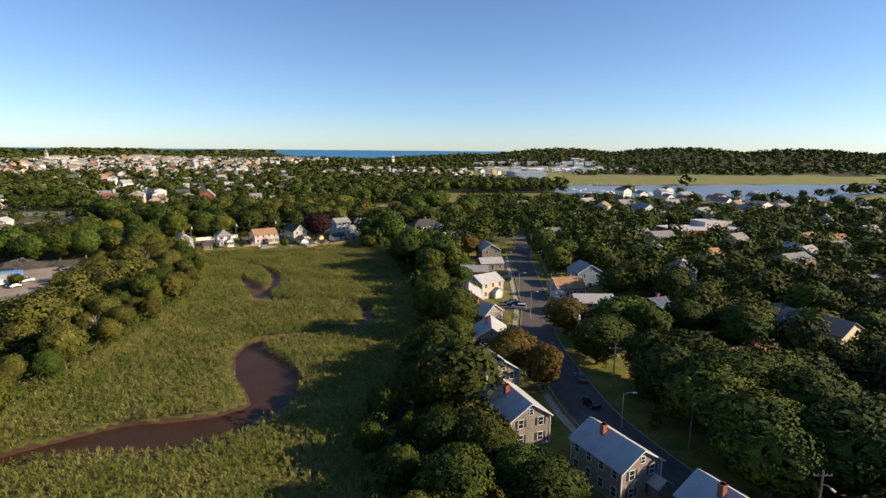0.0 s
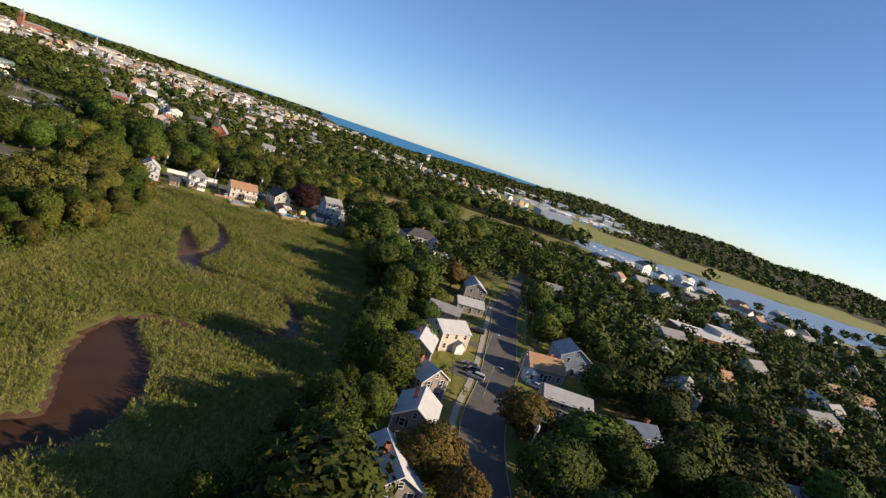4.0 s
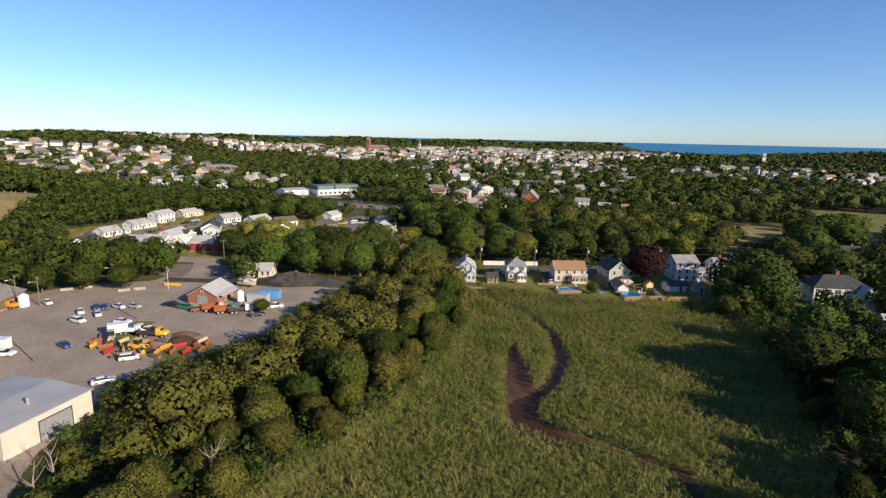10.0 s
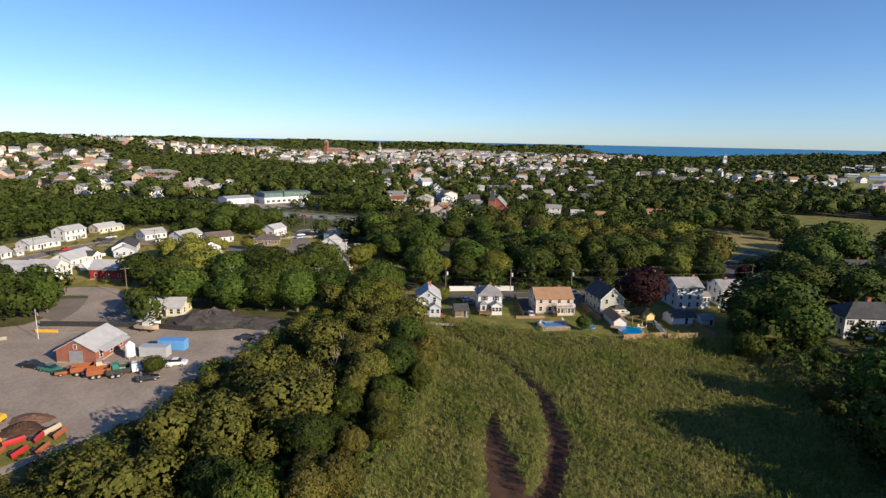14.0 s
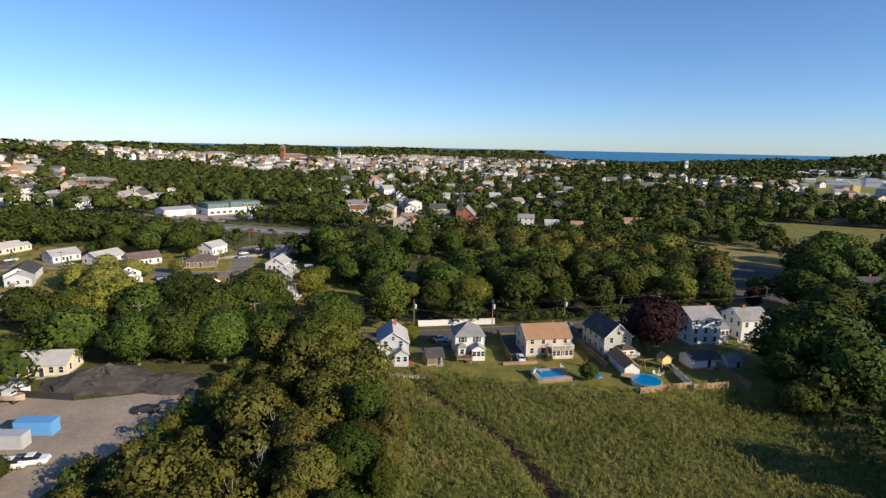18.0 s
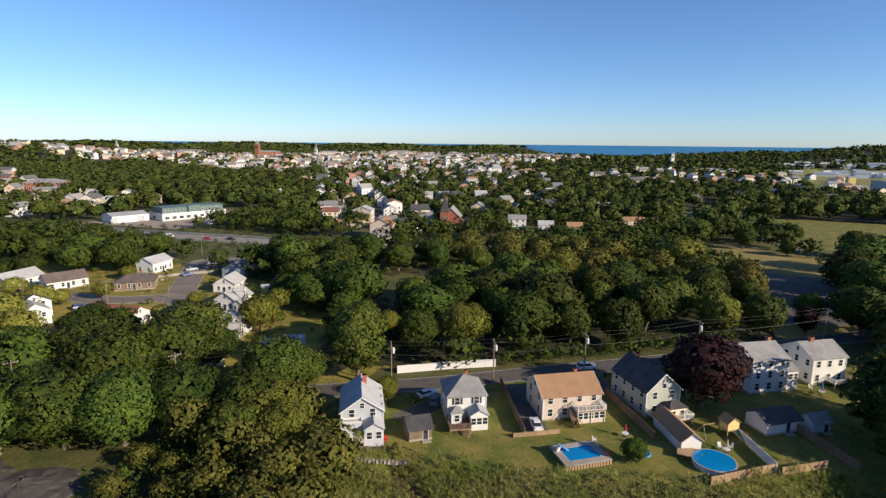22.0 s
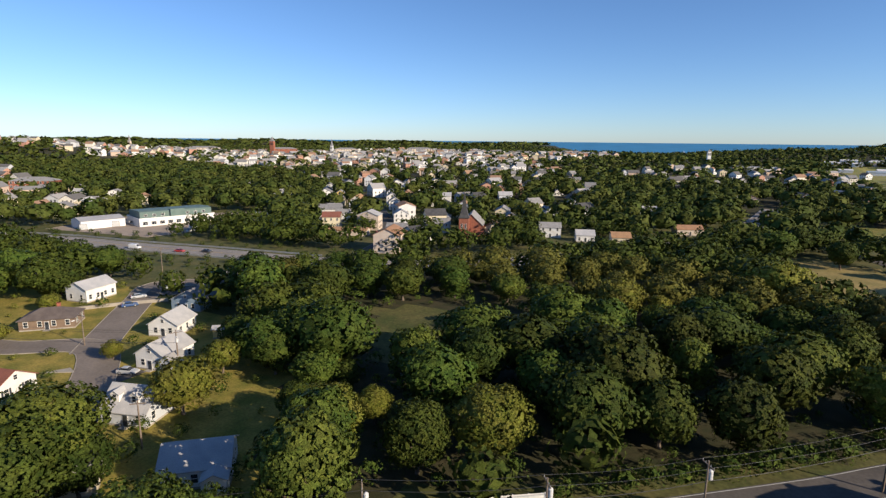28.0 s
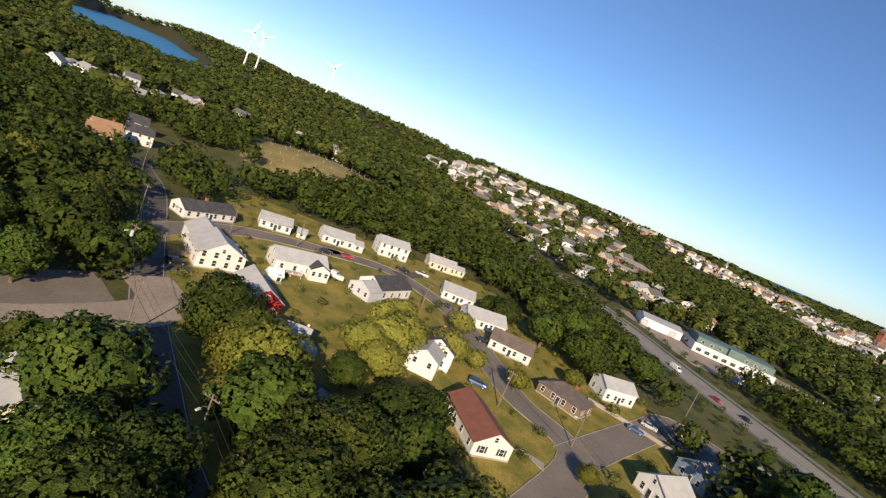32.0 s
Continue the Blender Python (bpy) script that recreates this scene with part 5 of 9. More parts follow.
r = shed_hall("long commercial building with dark green upper storey", -386.0, 452.0, 72, 42.0, 22.0, 4.4, "flat", 0.2, white_siding, grey_shingle, "commercial_building",
              (), 0, [("s", -18 + 4.5 * k, 1.0, 2.6, 1.7) for k in range(9)])
part("upper_storey", Build().extrude([(-9, 4.4), (9, 4.4), (9, 8.0), (-5, 8.6), (-9, 8.0)], -20, 20, "x"), green_metal, r, "dark green metal upper storey")
part("stair_tower", Build().span(-4, 4, -10.5, -8, 4.4, 8.8), green_metal, r)
for k in range(8):
    put_window(r, -17 + 4.6 * k, -9.02, 5.4, 0, 1.6, 1.2)
shed_hall("low white warehouse with pale steel roof", -405.0, 420.0, 76, 22, 16, 4.4, "gable_x", 1.6, white_metal, steel_roof, gates=(("s", -10, 3.6, 3.0), ("s", 6, 3.6, 3.0)), windows=(("s", 14, 1.2, 1.6, 1.2),))
solid("pavement_shop_yard", Build().slab([(-350, 410), (-335, 470), (-372, 520), (-430, 450), (-420, 400)], G - 0.3, G + 0.08), lot_asphalt, 0, 0, 0, 0, "pale car park round the shops", "car park", kind="structure")

# brick church with a grey spire
r = thing("church", -209.0, 492.0, G, 20, "red brick church with steep slate spire", "church")
FOOT.append((-209, 492, 12))
part("nave", Build().extrude([(-6, -0.5), (6, -0.5), (6, 6.5), (0, 12.0), (-6, 6.5)], 0, 20, "y"), brick_wall, r)
part("roof", roof_shape(12, 20, 6.5, 5.6, "gable_y", 0.4), (grey_shingle, white_vinyl), r, "", pose(0, 10, 0))
part("tower", Build().box(-3.5, -1.0, 5.0, 5, 5, 11), brick_wall, r)
part("spire", Build().loft([[(-3.5 + s * a, -1.0 + s * c, z) for a, c in ((-1, -1), (1, -1), (1, 1), (-1, 1))] for s, z in ((2.9, 10.4), (2.0, 12.0), (0.9, 17.0), (0.04, 24.0))]), dark_shingle, r, "dark slate spire")
for k in (-1, 1):
    put_window(r, -3.5 + k, -3.52, 5, 0, 0.7, 2.4)

# far landmarks
def tower_block(label, x, y, w, d, h, mat, name="tower", cap=None):
    z = float(ground(x, y))
    r = thing(name, x, y, z, 20, label, "tower")
    part("shaft", Build().box(0, 0, h / 2 - 1, w, d, h + 2), mat, r)
    part("cap", Build().loft([[(s * w / 2 * a, s * d / 2 * c, zz) for a, c in ((-1, -1), (1, -1), (1, 1), (-1, 1))] for s, zz in ((1.15, h), (1.15, h + 1), (0.7, h + 2), (0.05, h + (cap or 5)))]), grey_shingle, r)
    for k in range(3):
        part("belfry_window", Build().box((k - 1) * w / 3.2, -d / 2 - 0.05, h * 0.8, w / 6, 0.12, h * 0.18), glass_dark, r)
    return r


tower_block("tall brick clock tower on the town's skyline", -1010, 1190, 9, 9, 30, brick_wall, "clock_tower", 10)
tower_block("white tower standing near the harbour", -125, 1405, 6, 6, 25, white_metal, "white_tower", 4)
tower_block("slim church steeple in the town", -820, 1160, 5, 5, 22, white_siding, "church_steeple", 14)
tower_block("slim church steeple over distant roofs", -1230, 1000, 5, 5, 18, tan_siding, "church_steeple", 14)
for k, (hx, hy, w_, d_, h_, ya, wa) in enumerate(((-640, 510, 34, 18, 11, 40, brick_wall), (-1010, 1225, 60, 26, 13, 44, brick_wall), (-1150, 1120, 70, 26, 12, 44, tan_siding), (-880, 1290, 50, 22, 12, 40, tan_siding), (-760, 1420, 60, 20, 10, 30, tan_siding))):
    r = thing("mill_building", hx, hy, float(ground(hx, hy)), ya, "large old mill block with rows of windows", "building", "large town blocks")
    FOOT.append((hx, hy, 0.5 * math.hypot(w_, d_)))
    part("wall", Build().span(-w_ / 2, w_ / 2, -d_ / 2, d_ / 2, -3, h_), wa, r)
    part("roof", roof_shape(w_, d_, h_, 3.0, "hip", 0.4), (grey_shingle, white_vinyl), r)
    for j in range(3):
        for i in range(9):
            put_window(r, ((i + 0.5) / 9 - 0.5) * w_, -d_ / 2, 1.5 + j * h_ / 3.2, 0, 1.6, 2.0, False, False)
for hx, hy, w_, d_, h_, wa, lb in ((-45, 1400, 90, 30, 7, white_metal, "long low white harbour hall"), (-150, 1420, 36, 20, 6, white_metal, "low white harbour shed"), (150, 1000, 60, 40, 12, blue_siding, "big blue-grey boat hall"),
                                   (90, 985, 8, 8, 16, yellow_siding, "square yellow water tower"), (860, 1540, 60, 18, 9, tan_siding, "tan block on the wooded slope"), (1000, 1500, 50, 18, 9, tan_siding, "tan block on the wooded slope")):
    shed_hall(lb, hx, hy, 15, w_, d_, h_, "gable_x", 1.0, wa, steel_roof, "harbour_hall", (("s", 0, 5, 4),))

# sheds and houses crowded round the harbour
gh = np.random.default_rng(17)
quay_walls, quay_roofs = Build(), Build()
for k in range(80):
    x, y = gh.uniform(90, 440), gh.uniform(1290, 1420) if k % 3 else gh.uniform(1560, 1690)
    w_, d_, h_ = gh.uniform(9, 34), gh.uniform(8, 14), gh.uniform(4, 8.5)
    z = float(ground(x, y))
    quay_walls.span(x - w_ / 2, x + w_ / 2, y - d_ / 2, y + d_ / 2, z - 2, z + h_)
    quay_roofs.extrude([(y - d_ / 2 - 0.4, z + h_), (y, z + h_ + 2.2), (y + d_ / 2 + 0.4, z + h_)], x - w_ / 2 - 0.4, x + w_ / 2 + 0.4, "x")
quay = thing("harbour_sheds", 0, 0, 0, 0, "many pale sheds and boat houses crowded round the harbour", "sheds", kind="stuff")
part("walls", quay_walls, palette("quay_wall", [(0.78, 0.77, 0.75), (0.74, 0.73, 0.71), (0.45, 0.5, 0.56), (0.76, 0.75, 0.72), (0.55, 0.45, 0.36)]), quay)
part("roofs", quay_roofs, palette("quay_roof", [(0.62, 0.62, 0.61), (0.34, 0.34, 0.34), (0.7, 0.7, 0.69), (0.3, 0.36, 0.42)]), quay)

# wind turbines on the far ridge
def turbine(x, y, h, turn):
    z = float(ground(x, y))
    r = thing("wind_turbine", x, y, z, 70, "white three-bladed wind turbine on a wooded ridge", "wind turbine", "wind turbines on the ridge")
    part("mast", Build().rod((0, 0, -4), (0, 0, h), 2.2, 1.2, 12), white_metal, r)
    part("nacelle", Build().loft([[(a * 1.5, -4 + yy, h + 0.6 + c * 1.5) for a, c in ((-1, -1), (1, -1), (1, 1), (-1, 1))] for yy in (0, 7)]), white_metal, r)
    for k in range(3):
        a = radians(turn + 120 * k)
        u, v = Vector((math.cos(a), 0, math.sin(a))), Vector((-math.sin(a), 0, math.cos(a)))
        c = Vector((0, -4.6, h + 0.6))
        bl = Build().loft([[tuple(c + u * q + v * w1), tuple(c + u * q + Vector((0, 0.5, 0))), tuple(c + u * q - v * w1), tuple(c + u * q - Vector((0, 0.5, 0)))] for q, w1 in ((0.5, 0.9), (7, 2.0), (20, 1.4), (34, 0.4))])
        part("blade", bl, white_metal, r)


for tx, ty, tt in ((-1568, -159, 70), (-1580, -134, 20), (-1610, 40, 45)):
    turbine(tx, ty, 110.0 - float(ground(tx, ty)), tt)

# ---- vehicles ----
def hull(rows, n=None):
    """Closed cross-sections along x: x, half width below, half width above, z low, z high."""
    return [[(x, -a, z0), (x, a, z0), (x, a * 1.02, z0 + 0.55 * (z1 - z0)), (x, b, z1), (x, -b, z1), (x, -a * 1.02, z0 + 0.55 * (z1 - z0))] for x, a, b, z0, z1 in rows]


def wheel_mesh(r=0.34, w=0.24):
    key = ("wheel", r, w)
    if key not in CACHE:
        t = Build().rod((0, -w / 2, 0), (0, w / 2, 0), r, r, 14, 0)
        rim = Build().rod((0, -w / 2 - 0.01, 0), (0, w / 2 + 0.01, 0), r * 0.58, r * 0.58, 10, 0)
        CACHE[key] = (t.mesh("wheel", rubber), rim.mesh("rim", grey_metal))
    return CACHE[key]


def wheels(root, spots, r=0.34, w=0.24):
    t, rim = wheel_mesh(r, w)
    for x, y in spots:
        o = part("wheel", t, None, root, "", pose(x, y, r))
        part("rim", rim, None, o)


lamp_glass = surface("lamp_glass", (0.75, 0.75, 0.72), (0.7, 0.7, 0.68), 0.3, 0.15, spec=0.6)
tail_glass = surface("tail_glass", (0.35, 0.02, 0.015), (0.3, 0.02, 0.015), 0.3, 0.2, spec=0.6)
CARS = {}


def car(kind, colour, x, y, yaw, label="", z=None):
    key = (kind, colour)
    z = G + 0.09 if z is None else z
    lab = label or "%s %s parked on asphalt" % (colour, {"sedan": "saloon car", "suv": "sport utility car", "pickup": "pickup truck", "van": "panel van"}[kind])
    if key in CARS:
        return tagged(copy_thing(CARS[key], pose(x, y, z, 0, 0, yaw)), lab)
    root = thing({"sedan": "car", "suv": "car", "pickup": "pickup_truck", "van": "van"}[kind], x, y, z, yaw, lab, "car", "parked cars")
    CARS[key] = root
    m = PAINT[colour]
    if kind == "sedan":
        part("body", Build().loft(hull([(-2.25, .78, .70, .38, .80), (-2.1, .88, .80, .26, .90), (-1.2, .90, .82, .22, .95), (0.9, .90, .82, .22, .93), (1.9, .88, .76, .24, .80), (2.25, .74, .62, .36, .66)])), m, root)
        part("window", Build().loft([[(-1.75, -.74, .90), (-1.75, .74, .90), (0.95, .74, .90), (0.95, -.74, .90)], [(-1.15, -.60, 1.36), (-1.15, .60, 1.36), (0.2, .60, 1.36), (0.2, -.60, 1.36)]]), glass_dark, root)
        part("roof", Build().loft([[(-1.2, -.61, 1.35), (-1.2, .61, 1.35), (0.25, .61, 1.35), (0.25, -.61, 1.35)], [(-1.05, -.52, 1.42), (-1.05, .52, 1.42), (0.1, .52, 1.42), (0.1, -.52, 1.42)]]), m, root)
        ax, L = 1.35, 2.25
    elif kind == "suv":
        part("body", Build().loft(hull([(-2.3, .82, .76, .42, .98), (-2.2, .92, .84, .30, 1.06), (0.9, .93, .86, .28, 1.06), (2.0, .92, .80, .30, .98), (2.3, .80, .68, .42, .80)])), m, root)
        part("window", Build().loft([[(-2.2, -.80, 1.04), (-2.2, .80, 1.04), (1.15, .80, 1.04), (1.15, -.80, 1.04)], [(-1.95, -.68, 1.60), (-1.95, .68, 1.60), (0.4, .68, 1.60), (0.4, -.68, 1.60)]]), glass_dark, root)
        part("roof", Build().loft([[(-2.0, -.70, 1.59), (-2.0, .70, 1.59), (0.45, .70, 1.59), (0.45, -.70, 1.59)], [(-1.85, -.6, 1.68), (-1.85, .6, 1.68), (0.25, .6, 1.68), (0.25, -.6, 1.68)]]), m, root)
        ax, L = 1.4, 2.3
    elif kind == "pickup":
        part("body", Build().loft(hull([(-2.7, .88, .86, .55, 1.1), (-0.5, .93, .88, .36, 1.12), (1.3, .93, .86, .36, 1.12), (2.4, .92, .82, .38, 1.05), (2.7, .84, .72, .5, .9)])), m, root)
        part("bed", Build().span(-2.6, -0.7, -.74, .74, 1.05, 1.14), dark_metal, root)
        part("window", Build().loft([[(-0.65, -.80, 1.1), (-0.65, .80, 1.1), (1.45, .80, 1.1), (1.45, -.80, 1.1)], [(-0.45, -.68, 1.68), (-0.45, .68, 1.68), (0.75, .68, 1.68), (0.75, -.68, 1.68)]]), glass_dark, root)
        part("roof", Build().loft([[(-0.5, -.70, 1.67), (-0.5, .70, 1.67), (0.8, .70, 1.67), (0.8, -.70, 1.67)], [(-0.4, -.6, 1.76), (-0.4, .6, 1.76), (0.65, .6, 1.76), (0.65, -.6, 1.76)]]), m, root)
        ax, L = 1.65, 2.7
    else:
        part("body", Build().loft(hull([(-2.7, .92, .86, .4, 2.1), (1.1, .95, .86, .35, 2.15), (1.8, .95, .84, .35, 1.3), (2.6, .88, .74, .4, 1.05)])), m, root)
        part("window", Build().loft([[(1.15, -.80, 1.3), (1.15, .80, 1.3), (1.95, .78, 1.28), (1.95, -.78, 1.28)], [(1.1, -.74, 2.02), (1.1, .74, 2.02), (1.22, .74, 2.0), (1.22, -.74, 2.0)]]), glass_dark, root)
        ax, L = 1.6, 2.6
    wheels(root, [(sx * ax, sy * 0.82) for sx in (-1, 1) for sy in (-1, 1)])
    for sy in (-1, 1):
        part("headlight", Build().box(L - 0.13, sy * 0.58, 0.68, 0.16, 0.3, 0.15), lamp_glass, root)
        part("tail_light", Build().box(-L + 0.08, sy * 0.64, 0.82, 0.12, 0.22, 0.2), tail_glass, root)
    return root


def dump_truck(colour, x, y, yaw, bed="dark", label=""):
    m = PAINT[colour]
    r = thing("dump_truck", x, y, G + 0.06, yaw, label or "%s dump truck with open tipping body" % colour, "truck", "depot trucks")
    part("chassis", Build().span(-3.4, 3.4, -0.45, 0.45, 0.6, 0.9), dark_metal, r)
    part("cab", Build().loft(hull([(1.2, 1.1, 1.0, .8, 2.6), (2.3, 1.1, 1.0, .8, 2.6), (2.5, 1.1, 0.9, .8, 1.8), (3.7, 1.0, 0.85, .8, 1.6), (3.9, .9, .8, .85, 1.4)])), m, r)
    part("windscreen", Build().add([(2.34, -.86, 1.8), (2.34, .86, 1.8), (2.38, .8, 2.45), (2.38, -.8, 2.45), (2.52, -.86, 1.8), (2.52, .86, 1.8)], [(4, 5, 2, 3), (0, 4, 3), (1, 2, 5)]), glass_dark, r)
    b = Build().span(-3.6, 0.9, -1.2, 1.2, 1.0, 1.15)
    for s in (-1, 1):
        b.span(-3.6, 0.9, s * 1.2 - 0.06, s * 1.2 + 0.06, 1.1, 2.1)
    b.span(0.84, 0.96, -1.2, 1.2, 1.1, 2.5).span(-3.66, -3.54, -1.2, 1.2, 1.1, 2.0)
    part("tipping_body", b, {"dark": dark_metal, "rust": PAINT["rust"], "same": m}[bed], r)
    wheels(r, [(2.9, -1.0), (2.9, 1.0), (-1.4, -0.95), (-1.4, 0.95), (-2.5, -0.95), (-2.5, 0.95)], 0.5, 0.34)
    return r


def box_truck(colour, cab, x, y, yaw, label):
    r = thing("box_truck", x, y, G + 0.06, yaw, label, "truck", "depot trucks")
    part("chassis", Build().span(-3.4, 2.6, -0.45, 0.45, 0.55, 0.8), dark_metal, r)
    part("cab", Build().loft(hull([(1.3, 1.0, .95, .6, 2.3), (2.4, 1.0, .9, .6, 2.2), (2.6, 1.0, .85, .6, 1.5), (3.3, .95, .8, .6, 1.3)])), PAINT[cab], r)
    part("windscreen", Build().span(2.42, 2.5, -0.8, 0.8, 1.5, 2.1), glass_dark, r)
    part("box", Build().span(-3.5, 1.15, -1.15, 1.15, 0.85, 3.1), PAINT[colour], r)
    wheels(r, [(2.3, -0.95), (2.3, 0.95), (-2.0, -0.95), (-2.0, 0.95)], 0.42, 0.3)


def loader(colour, x, y, yaw, label="", arm=True):
    m = PAINT[colour]
    r = thing("wheel_loader", x, y, G + 0.06, yaw, label or "%s wheel loader with raised bucket" % colour, "loader", "depot machines")
    part("engine_hood", Build().loft(hull([(-2.4, .8, .7, .9, 1.7), (-0.6, .85, .8, .8, 1.9), (1.2, .7, .6, .8, 1.4)])), m, r)
    part("cab", Build().span(-0.7, 0.6, -0.7, 0.7, 1.8, 3.0), glass_dark, r)
    part("cab_roof", Build().span(-0.8, 0.7, -0.78, 0.78, 3.0, 3.12), m, r)
    for s in (-1, 1):
        part("lift_arm", Build().bent([(0.8, s * 0.6, 1.5), (2.2, s * 0.6, 1.5), (3.0, s * 0.6, 0.7)], [0.13, 0.12, 0.1], 6), m, r)
    part("bucket", Build().extrude([(2.9, 0.2), (3.9, 0.2), (3.9, 0.3), (3.05, 0.35), (3.0, 1.2), (2.9, 1.2)], -1.2, 1.2, "y"), dark_metal, r)
    wheels(r, [(1.4, -0.9), (1.4, 0.9), (-1.6, -0.9), (-1.6, 0.9)], 0.65, 0.45)


def plow(colour, x, y, yaw):
    r = thing("snow_plough_blade", x, y, G + 0.06, yaw, "%s snow plough blade laid up in the yard" % colour, "plough blade", "stored plough blades")
    part("blade", Build().extrude([(-0.1, 0.0), (0.12, 0.25), (0.1, 0.7), (-0.15, 1.05), (-0.22, 1.02), (0.0, 0.7), (0.02, 0.25), (-0.16, 0.0)], -1.6, 1.6, "y"), PAINT[colour], r)
    for s in (-1, 1):
        part("push_arm", Build().rod((-0.1, s * 0.7, 0.35), (-1.5, s * 0.3, 0.35), 0.08, 0.08, 6), dark_metal, r)
    part("hitch", Build().box(-1.5, 0, 0.4, 0.3, 0.9, 0.4), dark_metal, r)


for kind, col, x, y, ya in (("sedan", "white", -211, 141, 30), ("sedan", "white", -207, 156, -5), ("sedan", "white", -190, 158, -20), ("sedan", "white", -184, 160, -20), ("sedan", "blue", -189, 164, -20), ("sedan", "white", -186.5, 167, 5),
                            ("sedan", "silver", -183.5, 170, 10), ("suv", "white", -182, 154, 10), ("sedan", "blue", -165, 144, 0), ("pickup", "white", -170, 133, 40), ("sedan", "white", -172, 128.5, 30), ("suv", "white", -145, 149.5, 60),
                            ("sedan", "white", -137, 140, 70), ("pickup", "black", -176, 177.5, 20), ("pickup", "green", -170.6, 178.6, 15), ("suv", "white", -152.5, 193.5, 40), ("pickup", "black", -154.5, 190, 40), ("sedan", "black", -151, 216, 50),
                            ("suv", "silver", 24, 166, 170), ("suv", "black", 23, 169.2, 170), ("sedan", "grey", 22.5, 172.6, 170), ("sedan", "silver", 40, 174, 160), ("sedan", "black", 44, 201, 100), ("suv", "black", 24, 204, 170),
                            ("suv", "white", -93, 308.5, 37), ("sedan", "white", -96.5, 277.5, 118), ("sedan", "grey", -117.5, 278, 110), ("sedan", "white", -120, 280, 60), ("sedan", "silver", -203.5, 301.5, 20), ("sedan", "blue", -193, 286, 30),
                            ("sedan", "silver", -229, 343, 40), ("suv", "silver", -230, 350, 40), ("sedan", "grey", -234, 361, 40), ("suv", "black", -250, 213, 130), ("sedan", "red", -309, 248, 110), ("pickup", "black", -319, 268, 100),
                            ("pickup", "silver", -323, 276, 80), ("suv", "blue", -242, 287, 75), ("sedan", "black", -274, 293.5, 95), ("sedan", "black", -295, 284, 70), ("sedan", "red", -291, 202, 140), ("sedan", "black", -305, 241, 110),
                            ("sedan", "white", -311, 153, 40), ("sedan", "blue", -248, 332, 60), ("sedan", "silver", -254, 339, 60), ("sedan", "white", -255, 351, 20), ("sedan", "red", -304, 393, 12), ("sedan", "black", -293, 398, 12),
                            ("van", "white", -327, 388, 12), ("sedan", "grey", 86, 116, 20), ("sedan", "silver", 131, 171, 0), ("sedan", "white", 140, 185, 20), ("sedan", "silver", 92, 191, 10), ("sedan", "black", 29, 100, 110), ("sedan", "grey", 30, 112, 95),
                            ("van", "white", -352, 440, 75), ("sedan", "red", -396, 442, 78), ("sedan", "white", -345, 432, 75), ("sedan", "grey", -340, 455, 60), ("suv", "white", -372, 505, 60), ("sedan", "silver", -20, 462, 140), ("sedan", "black", 0, 508, 140),
                            ("sedan", "white", -240, 462, 20), ("sedan", "grey", -234, 458, 20), ("sedan", "red", -256, 476, 110), ("suv", "white", 158, 262, 100), ("suv", "grey", 170, 245, 60)):
    car(kind, col, x, y, ya, z=(G + 0.2) if y > 380 and x < -200 else None)
dump_truck("orange", -212, 147, 25, "rust")
dump_truck("yellow", -155.5, 160.5, 35, "dark")
dump_truck("white", -161.5, 158.5, 40, "same", "white truck with open body")
dump_truck("tan", -162.5, 183.0, 60, "rust")
dump_truck("green", -158.0, 184.0, 60, "rust")
dump_truck("white", -155.0, 186.5, 60, "dark")
box_truck("white", "blue", -163.5, 157.0, 65, "white and blue box truck in the yard")
box_truck("white", "white", -168.0, 116.0, 55, "white box truck beside the low white hall")
loader("yellow", -145.5, 107.5, 70)
loader("yellow", -142.6, 109.6, 85)
loader("yellow", -138.6, 110.4, 100)
loader("orange", -147.0, 111.2, 60)
loader("yellow", -149.0, 153.5, 20)
loader("blue", -137.6, 114.0, 50, "blue farm tractor with front bucket")
loader("red", -132.8, 113.6, 50, "red tractor beside the storage hall")
loader("tan", -160.0, 152.5, -30)
car("pickup", "white", -148.6, 114.4, 60)
car("pickup", "black", -165.0, 121.0, 50)
car("pickup", "grey", -162.6, 118.6, 50)
car("suv", "white", -157.5, 98.5, 30)
car("sedan", "white", -172.0, 161.0, 30)
car("pickup", "white", -159.6, 161.5, 30)
car("sedan", "black", -148.5, 187.5, 60)
car("pickup", "white", -151.0, 195.5, 40)
car("pickup", "rust", -165.5, 180.2, 60)
car("sedan", "blue", -190.5, 162.5, -20)
for k, (x, y, ya, c) in enumerate(((-162, 149.5, 10, "rust"), (-159.5, 148, 40, "yellow"), (-156.5, 149.5, -15, "rust"), (-153, 148.5, 25, "red"), (-151, 151, 60, "yellow"), (-147, 155.5, 30, "rust"), (-145, 158, 10, "orange"), (-143, 160.5, -10, "red"),
                                   (-141, 163.5, 40, "red"), (-158, 151, 90, "orange"), (-154.5, 152, 70, "rust"), (-139.5, 166, 30, "rust"), (-147.5, 150.5, 5, "rust"), (-142, 166, 15, "tan"), (-163.5, 151.5, 60, "red"), (-152, 155, 35, "orange"), (-149.5, 157, 50, "rust"), (-146, 153.5, 30, "yellow"), (-143.5, 155, 40, "orange"), (-141, 157.5, 35, "rust"), (-138.5, 159.5, 25, "red"), (-136.5, 162, 30, "rust"), (-149, 148.5, 80, "orange"), (-144, 151.5, 60, "rust"), (-157, 154, 20, "tan"))):
    plow(c, x, y, ya)


